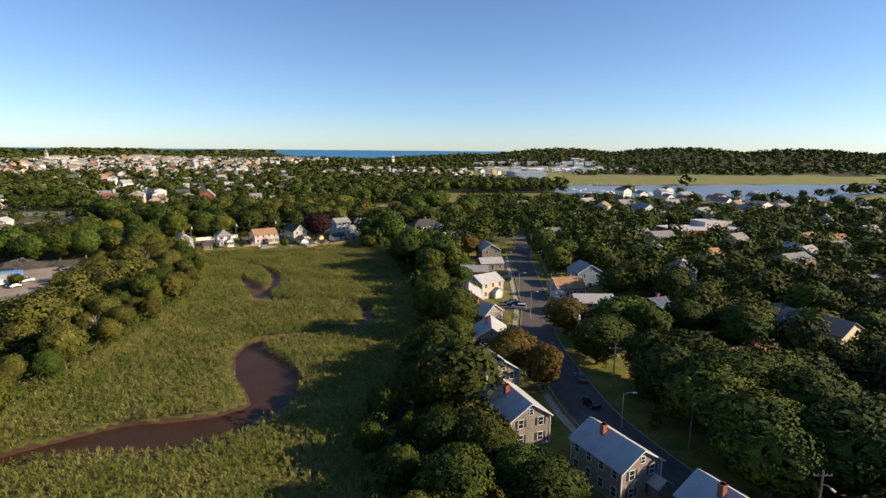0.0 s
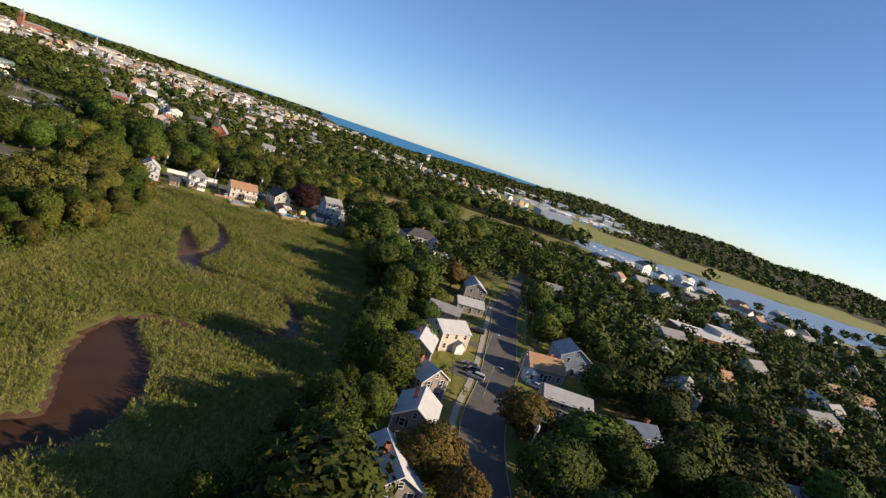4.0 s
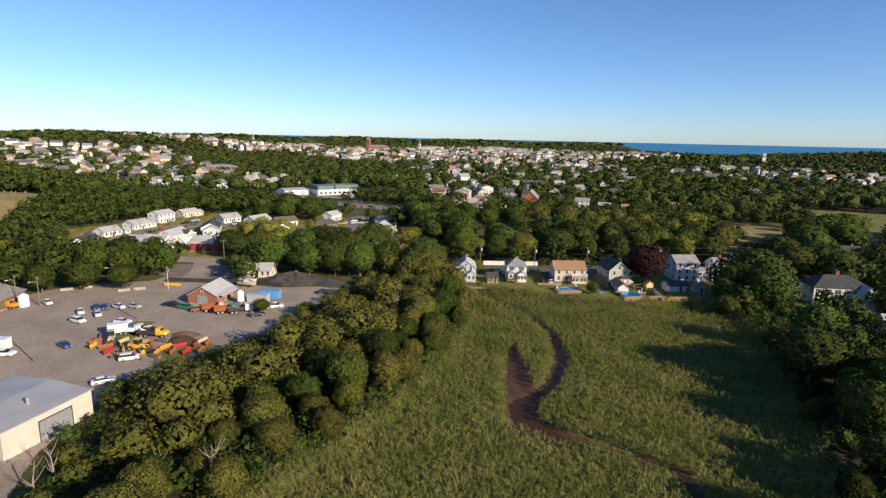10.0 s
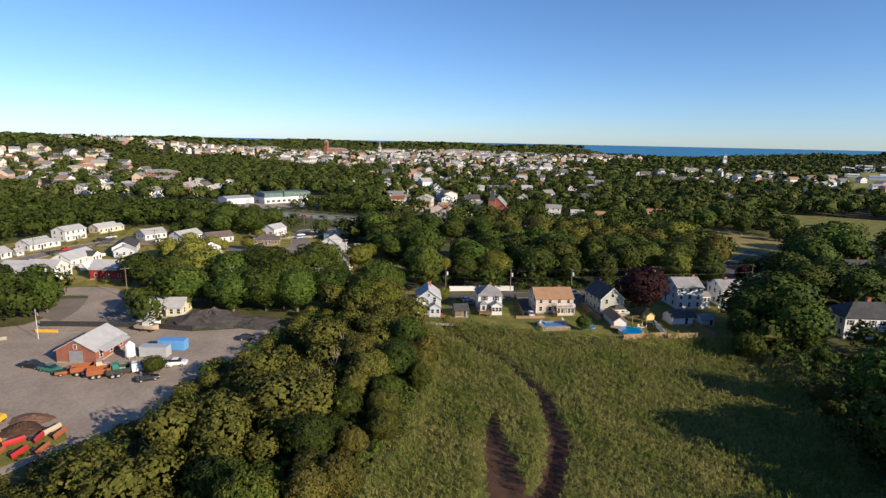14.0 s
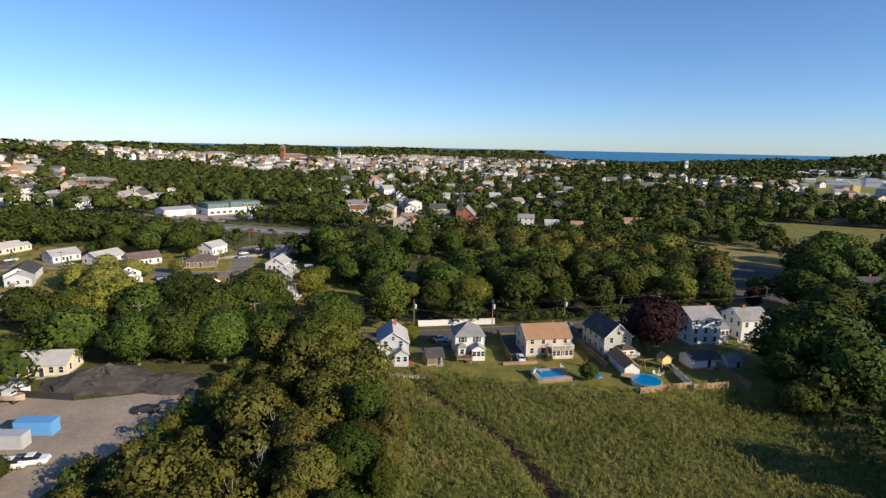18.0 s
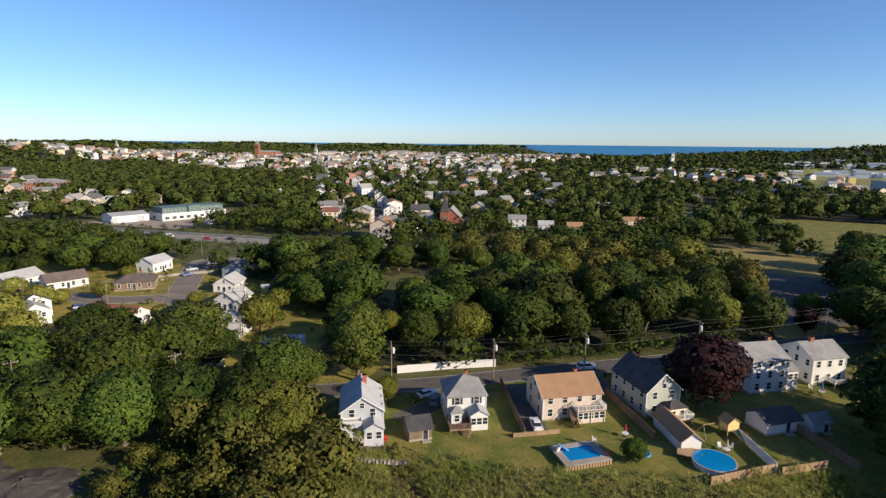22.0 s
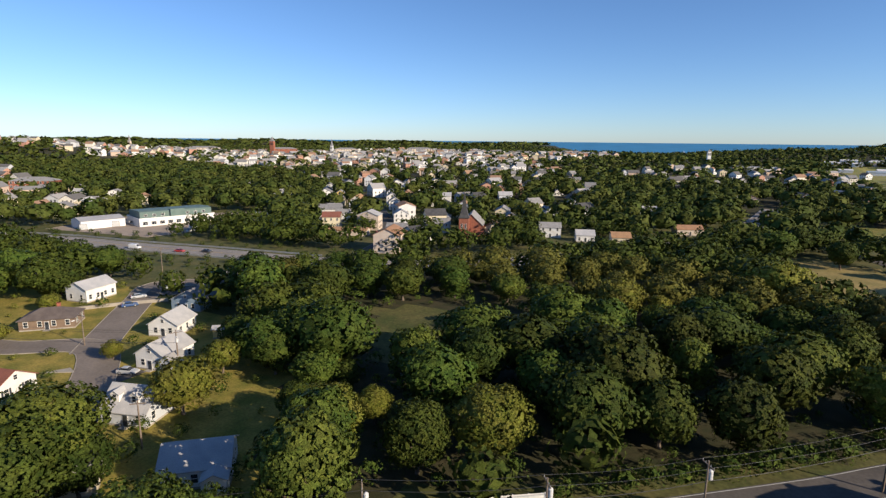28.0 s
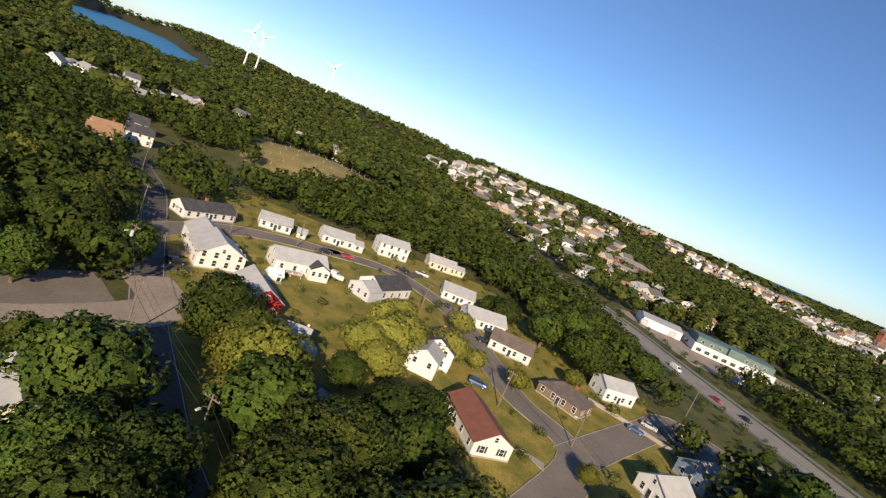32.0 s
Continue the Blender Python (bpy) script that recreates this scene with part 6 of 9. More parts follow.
def heap(name, x, y, r, h, mat, label, seed, long=1.0, yaw=0.0):
    g = np.random.default_rng(seed)
    n, m = 26, 8
    b = Build()
    b.v.append((0, 0, h))
    for j in range(1, m + 1):
        for i in range(n):
            a = 2 * math.pi * i / n
            q = r * j / m * (1 + 0.12 * math.sin(3 * a + seed) + 0.06 * g.normal())
            b.v.append((q * math.cos(a) * long, q * math.sin(a), max(-0.1, h * (1 - (j / m)) ** 0.85 + 0.09 * h * g.normal() * (1 - j / m)) - (0.15 if j == m else 0)))
    for i in range(n):
        b.f.append((0, 1 + i, 1 + (i + 1) % n))
    for j in range(m - 1):
        for i in range(n):
            b.f.append((1 + j * n + i, 1 + (j + 1) * n + i, 1 + (j + 1) * n + (i + 1) % n, 1 + j * n + (i + 1) % n))
    b.m = [0] * len(b.f)
    return solid(name, b, mat, x, y, G, yaw, label, "heap")


heap("dark_mound", -172, 221, 8, 3.4, asphalt_pile, "dark heap of asphalt millings beside a lawn", 3, 1.5, 30)
heap("dark_mound", -160, 226, 6, 1.6, asphalt_pile, "low dark heap of road rubble", 4, 1.6, 20)
heap("brown_mound", -147.5, 163.5, 3.2, 1.3, mud, "low brown mound of soil in the yard", 21, 1.2, 30)
heap("sand_pile", -236, 118, 9, 4.5, sand, "pale heap of sand at the depot's edge", 5, 1.3, 60)
heap("sand_pile", -250, 130, 8, 3.5, sand, "pale heap of sand at the depot's edge", 6, 1.5, 40)
heap("sand_pile", -226, 112, 7, 3.0, sand, "pale heap of sand at the depot's edge", 8, 1.2, 10)
heap("soil_heap", -150, 166, 3.0, 0.9, surface("brown_soil", (0.14, 0.08, 0.05), (0.19, 0.11, 0.07), 0.8, 0.95, 0.6, 0.2), "brown heap of gravel and soil", 7, 1.4, 30)
heap("planting_bed", -162, 116, 5.0, 1.0, PAINT["rust"], "rust-coloured bed of scrap and leaves by the workshop", 9, 1.5, 60)


def container(x, y, yaw, mat, label, lx=6.1):
    r = thing("container", x, y, G + 0.05, yaw, label, "container")
    b = Build().span(-lx / 2, lx / 2, -1.2, 1.2, 0.1, 2.6)
    part("box", b, mat, r)
    n = int(lx / 0.3)
    for s in (-1, 1):
        sheet = []
        for i in range(n):
            u = -lx / 2 + 0.1 + i * (lx - 0.2) / n
            sheet += [(u, s * 1.19), (u + 0.02, s * 1.24), (u + 0.15, s * 1.24), (u + 0.17, s * 1.19)]
        c = Build().slab(sheet + [(lx / 2 - 0.1, s * 1.15), (-lx / 2 + 0.1, s * 1.15)], 0.2, 2.5)
        part("ribbed_side", c, mat, r)
    part("roof_edge", Build().span(-lx / 2 - 0.04, lx / 2 + 0.04, -1.24, 1.24, 2.56, 2.66), mat, r)


container(-160.5, 201.5, 30, PAINT["sky"], "blue steel container on the yard", 6.5)
container(-160.0, 196.5, 30, PAINT["silver"], "pale grey steel container on the yard", 6.5)
container(-178, 133, 35, PAINT["white"], "white container by the block building", 9)
container(-183, 129.5, 35, PAINT["green"], "green container by the block building", 4)
# silo tank by the garage
r = thing("storage_tank", -163.5, 192.5, G + 0.05, 0, "white upright storage tank beside the brick garage", "tank")
part("tank", Build().rod((0, 0, 0.6), (0, 0, 3.4), 1.1, 1.1, 16).rod((0, 0, 3.4), (0, 0, 4.2), 1.1, 0.2, 16), white_metal, r)
for k in range(4):
    part("leg", Build().box(0.8 * (1 if k % 2 else -1), 0.8 * (1 if k > 1 else -1), 0.35, 0.14, 0.14, 0.8), grey_metal, r)
r = thing("water_tank", -210, 151, G + 0.05, 0, "white tank by the utility pole at the yard's edge", "tank")
part("tank", Build().rod((0, 0, 0), (0, 0, 3.2), 1.4, 1.4, 16).rod((0, 0, 3.2), (0, 0, 3.9), 1.4, 0.3, 16), white_metal, r)
part("hatch", Build().rod((0, 0, 3.8), (0, 0, 4.1), 0.3, 0.3, 10), grey_metal, r)


def boat(x, y, yaw, colour, label, z=None):
    r = thing("boat", x, y, G + 0.6 if z is None else z, yaw, label, "boat")
    part("hull", Build().loft([[(q, -a, zt), (q, -a * 0.8, 0.3), (q, 0, zl), (q, a * 0.8, 0.3), (q, a, zt)] for q, a, zt, zl in ((-3.2, 1.1, 1.1, 0.1), (0, 1.25, 1.2, 0), (2.2, 0.9, 1.35, 0.1), (3.6, 0.05, 1.6, 0.9))]), PAINT[colour], r)
    part("cabin", Build().span(-0.8, 1.2, -0.7, 0.7, 1.1, 2.0), white_vinyl, r)
    part("windscreen", Build().span(1.2, 1.26, -0.6, 0.6, 1.5, 1.95), glass_dark, r)
    for s in (-1.5, 1.5):
        part("cradle", Build().box(s, 0, -0.2, 0.2, 1.6, 0.7), dark_metal, r)


boat(-181, 208, 20, "white", "white motor boat laid up under cover")
boat(-178, 205.5, 20, "tan", "covered motor boat on a cradle")
boat(-281, 246.5, 60, "white", "small white boat on the lawn")

# ---- poles and wires ----
def utility_pole(x, y, h=10.5, yaw=0.0, trans=True, lamp=False, arm=True):
    r = thing("utility_pole", x, y, G, yaw, "weathered wooden utility pole with crossarm" if arm else "bare weathered wooden yard pole", "pole", "utility poles")
    part("pole", Build().rod((0, 0, -0.5), (0, 0, h), 0.17, 0.11, 10), pole_wood, r)
    if arm:
        part("crossarm", Build().box(0, 0, h - 0.6, 2.4, 0.12, 0.14), pole_wood, r)
        for u in (-1.1, -0.5, 0.5, 1.1):
            part("insulator", Build().rod((u, 0, h - 0.53), (u, 0, h - 0.3), 0.05, 0.04, 6), grey_metal, r)
    if trans:
        part("transformer", Build().rod((0, -0.45, h - 2.6), (0, -0.45, h - 1.5), 0.32, 0.32, 12).rod((0, -0.45, h - 1.5), (0, -0.45, h - 1.3), 0.32, 0.1, 12), surface("transformer_paint", (0.6, 0.6, 0.58), (0.5, 0.5, 0.49), 0.4, 0.5) if "transformer_paint" not in MATS else MATS["transformer_paint"], r, "pale grey transformer can")
    if lamp:
        part("lamp_arm", Build().bent([(0, 0, h - 1.8), (0, -1.0, h - 1.3), (0, -1.8, h - 1.25)], [0.05, 0.045, 0.04], 6), grey_metal, r)
        part("lamp_head", Build().box(0, -2.0, h - 1.3, 0.28, 0.7, 0.16), white_vinyl, r)
    return r


def wire(a, b, sag=0.6, r=0.022, name="power_cable"):
    a, b = Vector(a), Vector(b)
    cu = bpy.data.curves.new(name, "CURVE")
    cu.dimensions, cu.bevel_depth, cu.bevel_resolution = "3D", r, 1
    sp = cu.splines.new("POLY")
    sp.points.add(10)
    for i in range(11):
        t = i / 10
        p = a.lerp(b, t)
        sp.points[i].co = (p.x, p.y, p.z - sag * 4 * t * (1 - t), 1)
    cu.materials.append(dark_metal)
    return tagged(new(name, cu), "thin black overhead cable between poles", "cable", "overhead cables")


def pole_line(pts, h=10.5, trans=(), lamp=(), yaw=0.0, lines=((-1.1, -0.3), (1.1, -0.3), (0.0, -2.9))):
    for i, (x, y) in enumerate(pts):
        utility_pole(x, y, h, yaw, i in trans, i in lamp)
    c, s = math.cos(radians(yaw)), math.sin(radians(yaw))
    for (x0, y0), (x1, y1) in zip(pts, pts[1:]):
        for o, dz in lines:
            wire((x0 + c * o, y0 + s * o, G + h + dz), (x1 + c * o, y1 + s * o, G + h + dz), 0.5, 0.022 if dz > -1 else 0.04)


pole_line([(-163, 256), (-129, 281), (-110, 292), (-93, 305), (-70, 326), (-40, 352)], 10.0, (1, 2, 3, 4), (), 126)
pole_line([(-321, 173), (-268, 196), (-236, 208), (-212, 220), (-187, 240), (-163, 256)], 10.5, (2,), (2, 4), 65)
pole_line([(-196, 308), (-235, 291), (-282, 274), (-300, 232), (-288, 214)], 9.0, (0,), (0, 1), 60)
pole_line([(47, 62), (41, 84), (35, 106), (34, 132), (35, 173), (39, 214), (42, 258)], 10.0, (1, 3), (0, 2, 4), 0)
pole_line([(72, 100), (100, 92), (130, 90)], 9.5, (0,), (), 90)
utility_pole(-174, 284, 8.5, 40, False, False)
utility_pole(-228, 307, 8.0, 0, False, True)
utility_pole(-275, 363, 10, 30, False, False)
for x, y, h in ((-161, 136, 9.2), (-172, 165, 9.2), (-212, 150, 9.5), (-207, 154, 9.0), (-213, 178, 8)):
    utility_pole(x, y, h, 0, False, x < -200, x < -206)
for x, y in ((26, 156), (26, 181), (26, 220), (31, 88)):
    r = thing("street_lamp", x, y, G, 0, "slender grey street lamp beside the pavement", "street lamp", "street lamps")
    part("pole", Build().rod((0, 0, -0.3), (0, 0, 8.0), 0.1, 0.06, 8), grey_metal, r)
    part("arm", Build().bent([(0, 0, 7.8), (0.8, 0, 8.2), (1.7, 0, 8.2)], [0.05, 0.045, 0.04], 6), grey_metal, r)
    part("lamp_head", Build().loft([[(1.5, -0.12, 8.12), (1.5, 0.12, 8.12), (1.5, 0.1, 8.28), (1.5, -0.1, 8.28)], [(2.2, -0.14, 8.1), (2.2, 0.14, 8.1), (2.2, 0.06, 8.22), (2.2, -0.06, 8.22)]]), white_vinyl, r)
r = thing("flagpole", -195, 187, G + 0.05, 0, "white flagpole with a small flag at the gate", "flagpole")
part("pole", Build().rod((0, 0, -0.2), (0, 0, 8.0), 0.07, 0.04, 8), white_metal, r)
fl = Build()
for i in range(6):
    fl.v += [(0.05 + 0.25 * i, 0.10 * math.sin(i * 1.3), 7.8 - 0.12 * i), (0.05 + 0.25 * i, 0.10 * math.sin(i * 1.3), 6.9 - 0.12 * i)]
fl.f = [(2 * i, 2 * i + 2, 2 * i + 3, 2 * i + 1) for i in range(5)]
fl.m = [0] * 5
part("flag", fl, surface("flag_cloth", (0.6, 0.2, 0.18), (0.65, 0.6, 0.58), 0.3, 0.8), r)

# ---- fences and walls ----
def fence(label, pts, h, mat, name="fence", gap=2.4, z=None, thick=0.05, boards=False):
    x0, y0 = pts[0]
    r = thing(name, x0, y0, 0, 0, label, "fence")
    for (ax, ay), (bx, by) in zip(pts, pts[1:]):
        n = max(1, round(math.hypot(bx - ax, by - ay) / gap))
        yaw = math.degrees(math.atan2(by - ay, bx - ax))
        L = math.hypot(bx - ax, by - ay) / n
        key = ("panel", name, mat.name, round(L, 2), h)
        if key not in CACHE:
            p = Build()
            if boards:
                k = max(3, int(L / 0.3))
                front = []
                for i in range(k):
                    u0, u1 = 0.06 + i * (L - 0.12) / k, 0.06 + (i + 1) * (L - 0.12) / k
                    front += [(u0, -thick / 2), (u1 - 0.03, -thick / 2), (u1 - 0.03, thick / 4), (u1, thick / 4)]
                p.slab(front + [(L - 0.06, thick / 2), (0.06, thick / 2)], 0.05, h)
            else:
                p.span(0.06, L - 0.06, -thick / 2, thick / 2, 0.06, h - 0.02)
            CACHE[key] = (p.mesh("panel", mat), Build().box(0, 0, h / 2, 0.13, 0.13, h + 0.12).mesh("post", mat))
        pm, qm = CACHE[key]
        for i in range(n + 1):
            x, y = ax + (bx - ax) * i / n, ay + (by - ay) * i / n
            gz = max(float(ground(x, y)), -1.6) if z is None else z
            if i < n:
                part("panel", pm, None, r, "", pose(x - x0, y - y0, gz, 0, 0, yaw))
            part("post", qm, None, r, "", pose(x - x0, y - y0, gz, 0, 0, yaw))
    return r


fence("long white vinyl fence beside the street", [(-131.0, 287.2), (-122, 294.2), (-112.5, 300.6)], 1.9, white_vinyl, "vinyl_fence")
fence("tan board fence at the garden's marsh end", [(-67.5, 272.0), (-58.3, 280.0)], 1.5, fence_wood, "board_fence", boards=True)
fence("fresh yellow board fence at the marsh's edge", [(-57.3, 279.5), (-50.5, 284.8)], 1.5, fence_wood, "board_fence", boards=True)
fence("white vinyl fence between two gardens", [(-63.5, 291), (-58.0, 280.2)], 1.6, white_vinyl, "vinyl_fence")
fence("weathered grey garden fence", [(-53.5, 297), (-46, 286)], 1.7, old_fence_wood, "board_fence", boards=True)
fence("dark brown board fence along the drive", [(-108.5, 292.5), (-97.5, 273.5)], 1.7, old_fence_wood, "board_fence", boards=True)
fence("dark brown board fence between gardens", [(-87, 297), (-76.5, 282)], 1.7, old_fence_wood, "board_fence", boards=True)
fence("low timber edging at the lawn's end", [(-131, 253.5), (-116, 259.5)], 0.5, old_fence_wood, "edging", boards=True)
fence("low timber rail beside the pool garden", [(-99, 272), (-92, 277)], 0.9, fence_wood, "board_fence", boards=True)
fence("weathered fence behind the red-roofed house", [(-209, 275), (-203, 279)], 1.5, fence_wood, "board_fence", boards=True)
fence("white fence behind the street gardens", [(50, 122), (58, 128), (66, 128)], 1.8, white_vinyl, "vinyl_fence")
fence("long white fence along a drive", [(88, 166), (100, 178), (118, 192)], 1.8, white_vinyl, "vinyl_fence")
fence("white fence by the house drives", [(122, 172), (134, 182)], 1.8, white_vinyl, "vinyl_fence")
fence("dark chain-link fence along the yard's edge", [(-205, 192), (-183, 206), (-168, 212)], 1.6, dark_metal, "chain_fence", 3.0)
fence("yellow safety barrier at the depot gate", [(-201, 189), (-196, 192)], 0.9, PAINT["yellow"], "barrier")
fence("steel guard rail along the highway", [(-560, 341), (-460, 359), (-380, 377), (-340, 382), (-290, 391), (-245, 398), (-195, 408)], 0.8, grey_metal, "guard_rail", 6.0, G)
fence("steel guard rail on the highway's far side", [(-460, 377.5), (-380, 395.5), (-340, 400.5), (-290, 409.5), (-245, 416.5)], 0.8, grey_metal, "guard_rail", 6.0, G)
fence("fence round the marsh street gardens", [(8, 196), (9, 178), (8, 160)], 1.4, fence_wood, "board_fence", boards=True)
solid("retaining_wall", ribbon(smooth_line([(-258, 322), (-250, 333), (-243, 341)]), -0.2, 0.2, G - 0.3, G + 1.0), concrete, 0, 0, 0, 0, "pale stone retaining wall below a lawn", "wall")

# ---- gardens: pools, sheds and play things ----
FOOT += [(-87, 270, 9), (-67, 277, 7), (-96, 276, 5), (-110, 268, 6), (-60, 286, 6), (-74, 270, 5), (-56, 276, 5), (-100, 264, 6), (-46, 312, 6)]
r = thing("swimming_pool", -87.2, 270.8, G - 0.1, 40, "blue rectangular pool with white deck and slide", "pool")
part("shell", Build().span(-4.3, 4.3, -3.1, 3.1, -1.6, 0.9), white_vinyl, r)
part("pool_deck", Build().span(-4.9, 4.9, -3.7, -2.2, 0.86, 1.0).span(-4.9, 4.9, 2.2, 3.7, 0.86, 1.0).span(-4.9, -3.3, -2.2, 2.2, 0.86, 1.0).span(3.3, 4.9, -2.2, 2.2, 0.86, 1.0), concrete, r)
part("water", Build().span(-3.3, 3.3, -2.2, 2.2, 0.5, 0.93), pool_water, r, "clear blue pool water")
sk = Build()
for i in range(16):
    sk.span(-4.9 + 0.62 * i, -4.9 + 0.62 * i + 0.4, -3.74, -3.68, -0.9, 0.8)
part("deck_skirt", sk, fence_wood, r)
part("slide", Build().loft([[(-3.2 + q, 1.6 - 0.5, z), (-3.2 + q, 1.6 + 0.5, z), (-3.2 + q, 1.6 + 0.5, z + 0.15), (-3.2 + q, 1.6 - 0.5, z + 0.15)] for q, z in ((-0.6, 1.9), (0.0, 1.8), (0.8, 1.1), (1.4, 0.95))]), PAINT["sky"], r, "turquoise pool slide")
part("slide_ladder", Build().rod((-4.2, 1.6, 1.0), (-3.7, 1.6, 1.9), 0.4, 0.35, 8), white_vinyl, r)
r.scale = (0.84, 0.84, 1.0)
r = thing("round_pool", -67.0, 278.0, G - 0.4, 0, "round blue above-ground pool with white rim", "pool")
part("pool_wall", Build().rod((0, 0, -0.9), (0, 0, 1.25), 3.3, 3.3, 32), white_vinyl, r)
part("rim", Build().rod((0, 0, 1.2), (0, 0, 1.32), 3.45, 3.45, 32), concrete, r)
part("water", Build().rod((0, 0, 1.25), (0, 0, 1.345), 3.2, 3.2, 32), pool_water, r, "deep blue pool water")
part("pool_deck", Build().span(-5.6, -3.0, -0.5, 2.6, 1.15, 1.3), fence_wood, r)
for x, y, yaw, w, d, h, wall, top, lb in ((-115.0, 266.0, 40, 4.0, 5.0, 2.3, old_fence_wood, dark_shingle, "small garden shed with dark gable roof"), (-73.0, 284.5, 122, 9.5, 3.6, 2.4, white_siding, brown_shingle, "long white pool shed with brown roof"),
                                          (-57.0, 296.5, 40, 7.5, 5.0, 2.5, white_siding, dark_shingle, "white garden garage with dark roof"), (-50.0, 299.0, 40, 4.0, 3.0, 2.2, white_siding, grey_shingle, "small white garden shed in shade"),
                                          (-58.0, 366.0, 36, 5.5, 5.0, 3.0, brick_wall, red_shingle, "small brick park hut with pyramid roof"), (-312.0, 231.0, 100, 3.0, 2.6, 2.2, white_siding, light_shingle, "small white garden shed"),
                                          (-262.5, 233.0, 120, 3.6, 2.4, 2.0, white_siding, white_metal, "white garden shed beside the fence")):
    house(lb, x, y, yaw, w, d, h, "hip" if "pyramid" in lb else "gable_x", 1.3 if "pyramid" not in lb else 2.4, wall, top, None, 1, 1, 0, name="garden_shed", category="shed", door=(0.9,) if w > 3.5 else (), lite=True)
r = thing("playhouse", -64.5, 290.0, G, 40, "yellow wooden playhouse on stilts with slide", "playhouse")
part("platform", Build().span(-1.3, 1.3, -1.2, 1.2, 1.3, 1.45), fence_wood, r)
part("cabin", Build().extrude([(-1.2, 1.45), (1.2, 1.45), (1.2, 2.9), (0, 3.7), (-1.2, 2.9)], -1.1, 1.1, "y"), yellow_siding, r)
part("roof", Build().extrude([(-1.45, 2.75), (0, 3.85), (1.45, 2.75), (1.45, 2.65), (0, 3.74), (-1.45, 2.65)], -1.3, 1.3, "y"), brown_shingle, r)
for k in range(4):
    part("leg", Build().box(1.1 if k % 2 else -1.1, 1.0 if k > 1 else -1.0, 0.65, 0.13, 0.13, 1.5), fence_wood, r)
part("slide", Build().add([(0.4, -1.2, 1.4), (1.0, -1.2, 1.4), (1.0, -3.4, 0.2), (0.4, -3.4, 0.2), (0.4, -1.2, 1.3), (1.0, -1.2, 1.3), (1.0, -3.4, 0.1), (0.4, -3.4, 0.1)], [(0, 1, 2, 3), (7, 6, 5, 4), (0, 3, 7, 4), (1, 5, 6, 2)]), PAINT["green"], r)
part("swing_beam", Build().rod((-1.3, 0.6, 2.2), (-5.0, 0.6, 2.2), 0.08, 0.08, 6), fence_wood, r)
part("swing_leg", Build().rod((-5.0, 0.6, 2.2), (-5.3, -0.8, 0), 0.07, 0.07, 6), fence_wood, r)
part("swing_leg", Build().rod((-5.0, 0.6, 2.2), (-5.3, 2.0, 0), 0.07, 0.07, 6), fence_wood, r)
r = thing("paddling_pool", -77.5, 276.5, G, 0, "small round blue paddling pool on the lawn", "paddling pool")
part("rim", Build().rod((0, 0, 0), (0, 0, 0.35), 1.0, 1.05, 20), PAINT["sky"], r)
part("water", Build().rod((0, 0, 0.3), (0, 0, 0.36), 0.92, 0.92, 20), pool_water, r)
r = thing("timber_deck", -256.5, 211.5, G, 122, "raw timber deck beside the white house", "deck")
deck(r, -3.0, 2.0, -2.0, 1.5, 0.8, fence_wood, fence_wood)
# drives and garden paths
for k, (pts, half, mt, lb) in enumerate(((((-114, 285), (-117, 277), (-121, 269)), 2.0, asphalt, "dark asphalt drive beside the hipped-roof house"), (((-105.5, 293), (-100, 284), (-96, 276)), 2.2, asphalt, "dark asphalt drive beside the tan house"), (((-91, 305), (-87, 297)), 2.0, asphalt, "short asphalt drive"),
                                         (((-191, 283), (-193, 288)), 2.5, asphalt, "short drive beside the cape house"), (((-203, 296), (-203, 304)), 2.0, asphalt, "short drive beside white houses"), (((26, 167), (18, 169)), 4.5, asphalt, "shared drive of the grey houses"), (((30, 186), (22, 193)), 2.0, asphalt, "asphalt drive of a grey house"),
                                         (((-244, 210), (-252, 215)), 2.5, asphalt, "drive of the big white house"), (((-296, 216), (-290, 204)), 2.4, asphalt, "drive of the long white house"), (((-309, 245), (-314, 240)), 2.4, asphalt, "drive of the white house"), (((-312, 266), (-322, 275)), 2.6, asphalt, "drive of the cream house"),
                                         (((150, 262), (168, 240), (150, 225)), 4.0, lot_asphalt, "wide pale drive between houses"), (((120, 175), (150, 190)), 5.0, asphalt, "car park among trees"), (((-320, 140), (-300, 162)), 7.0, asphalt, "small car park beside the tan house"), (((-258, 345), (-236, 362)), 5.0, asphalt, "car park at the lane's end"))):
    ln = smooth_line(pts, 2.0)
    solid("pavement_drive_%d" % (k + 1), ribbon(ln, -half, half, G - 0.3, G + 0.03 + 0.003 * k), mt, 0, 0, 0, 0, lb, "drive", kind="structure")
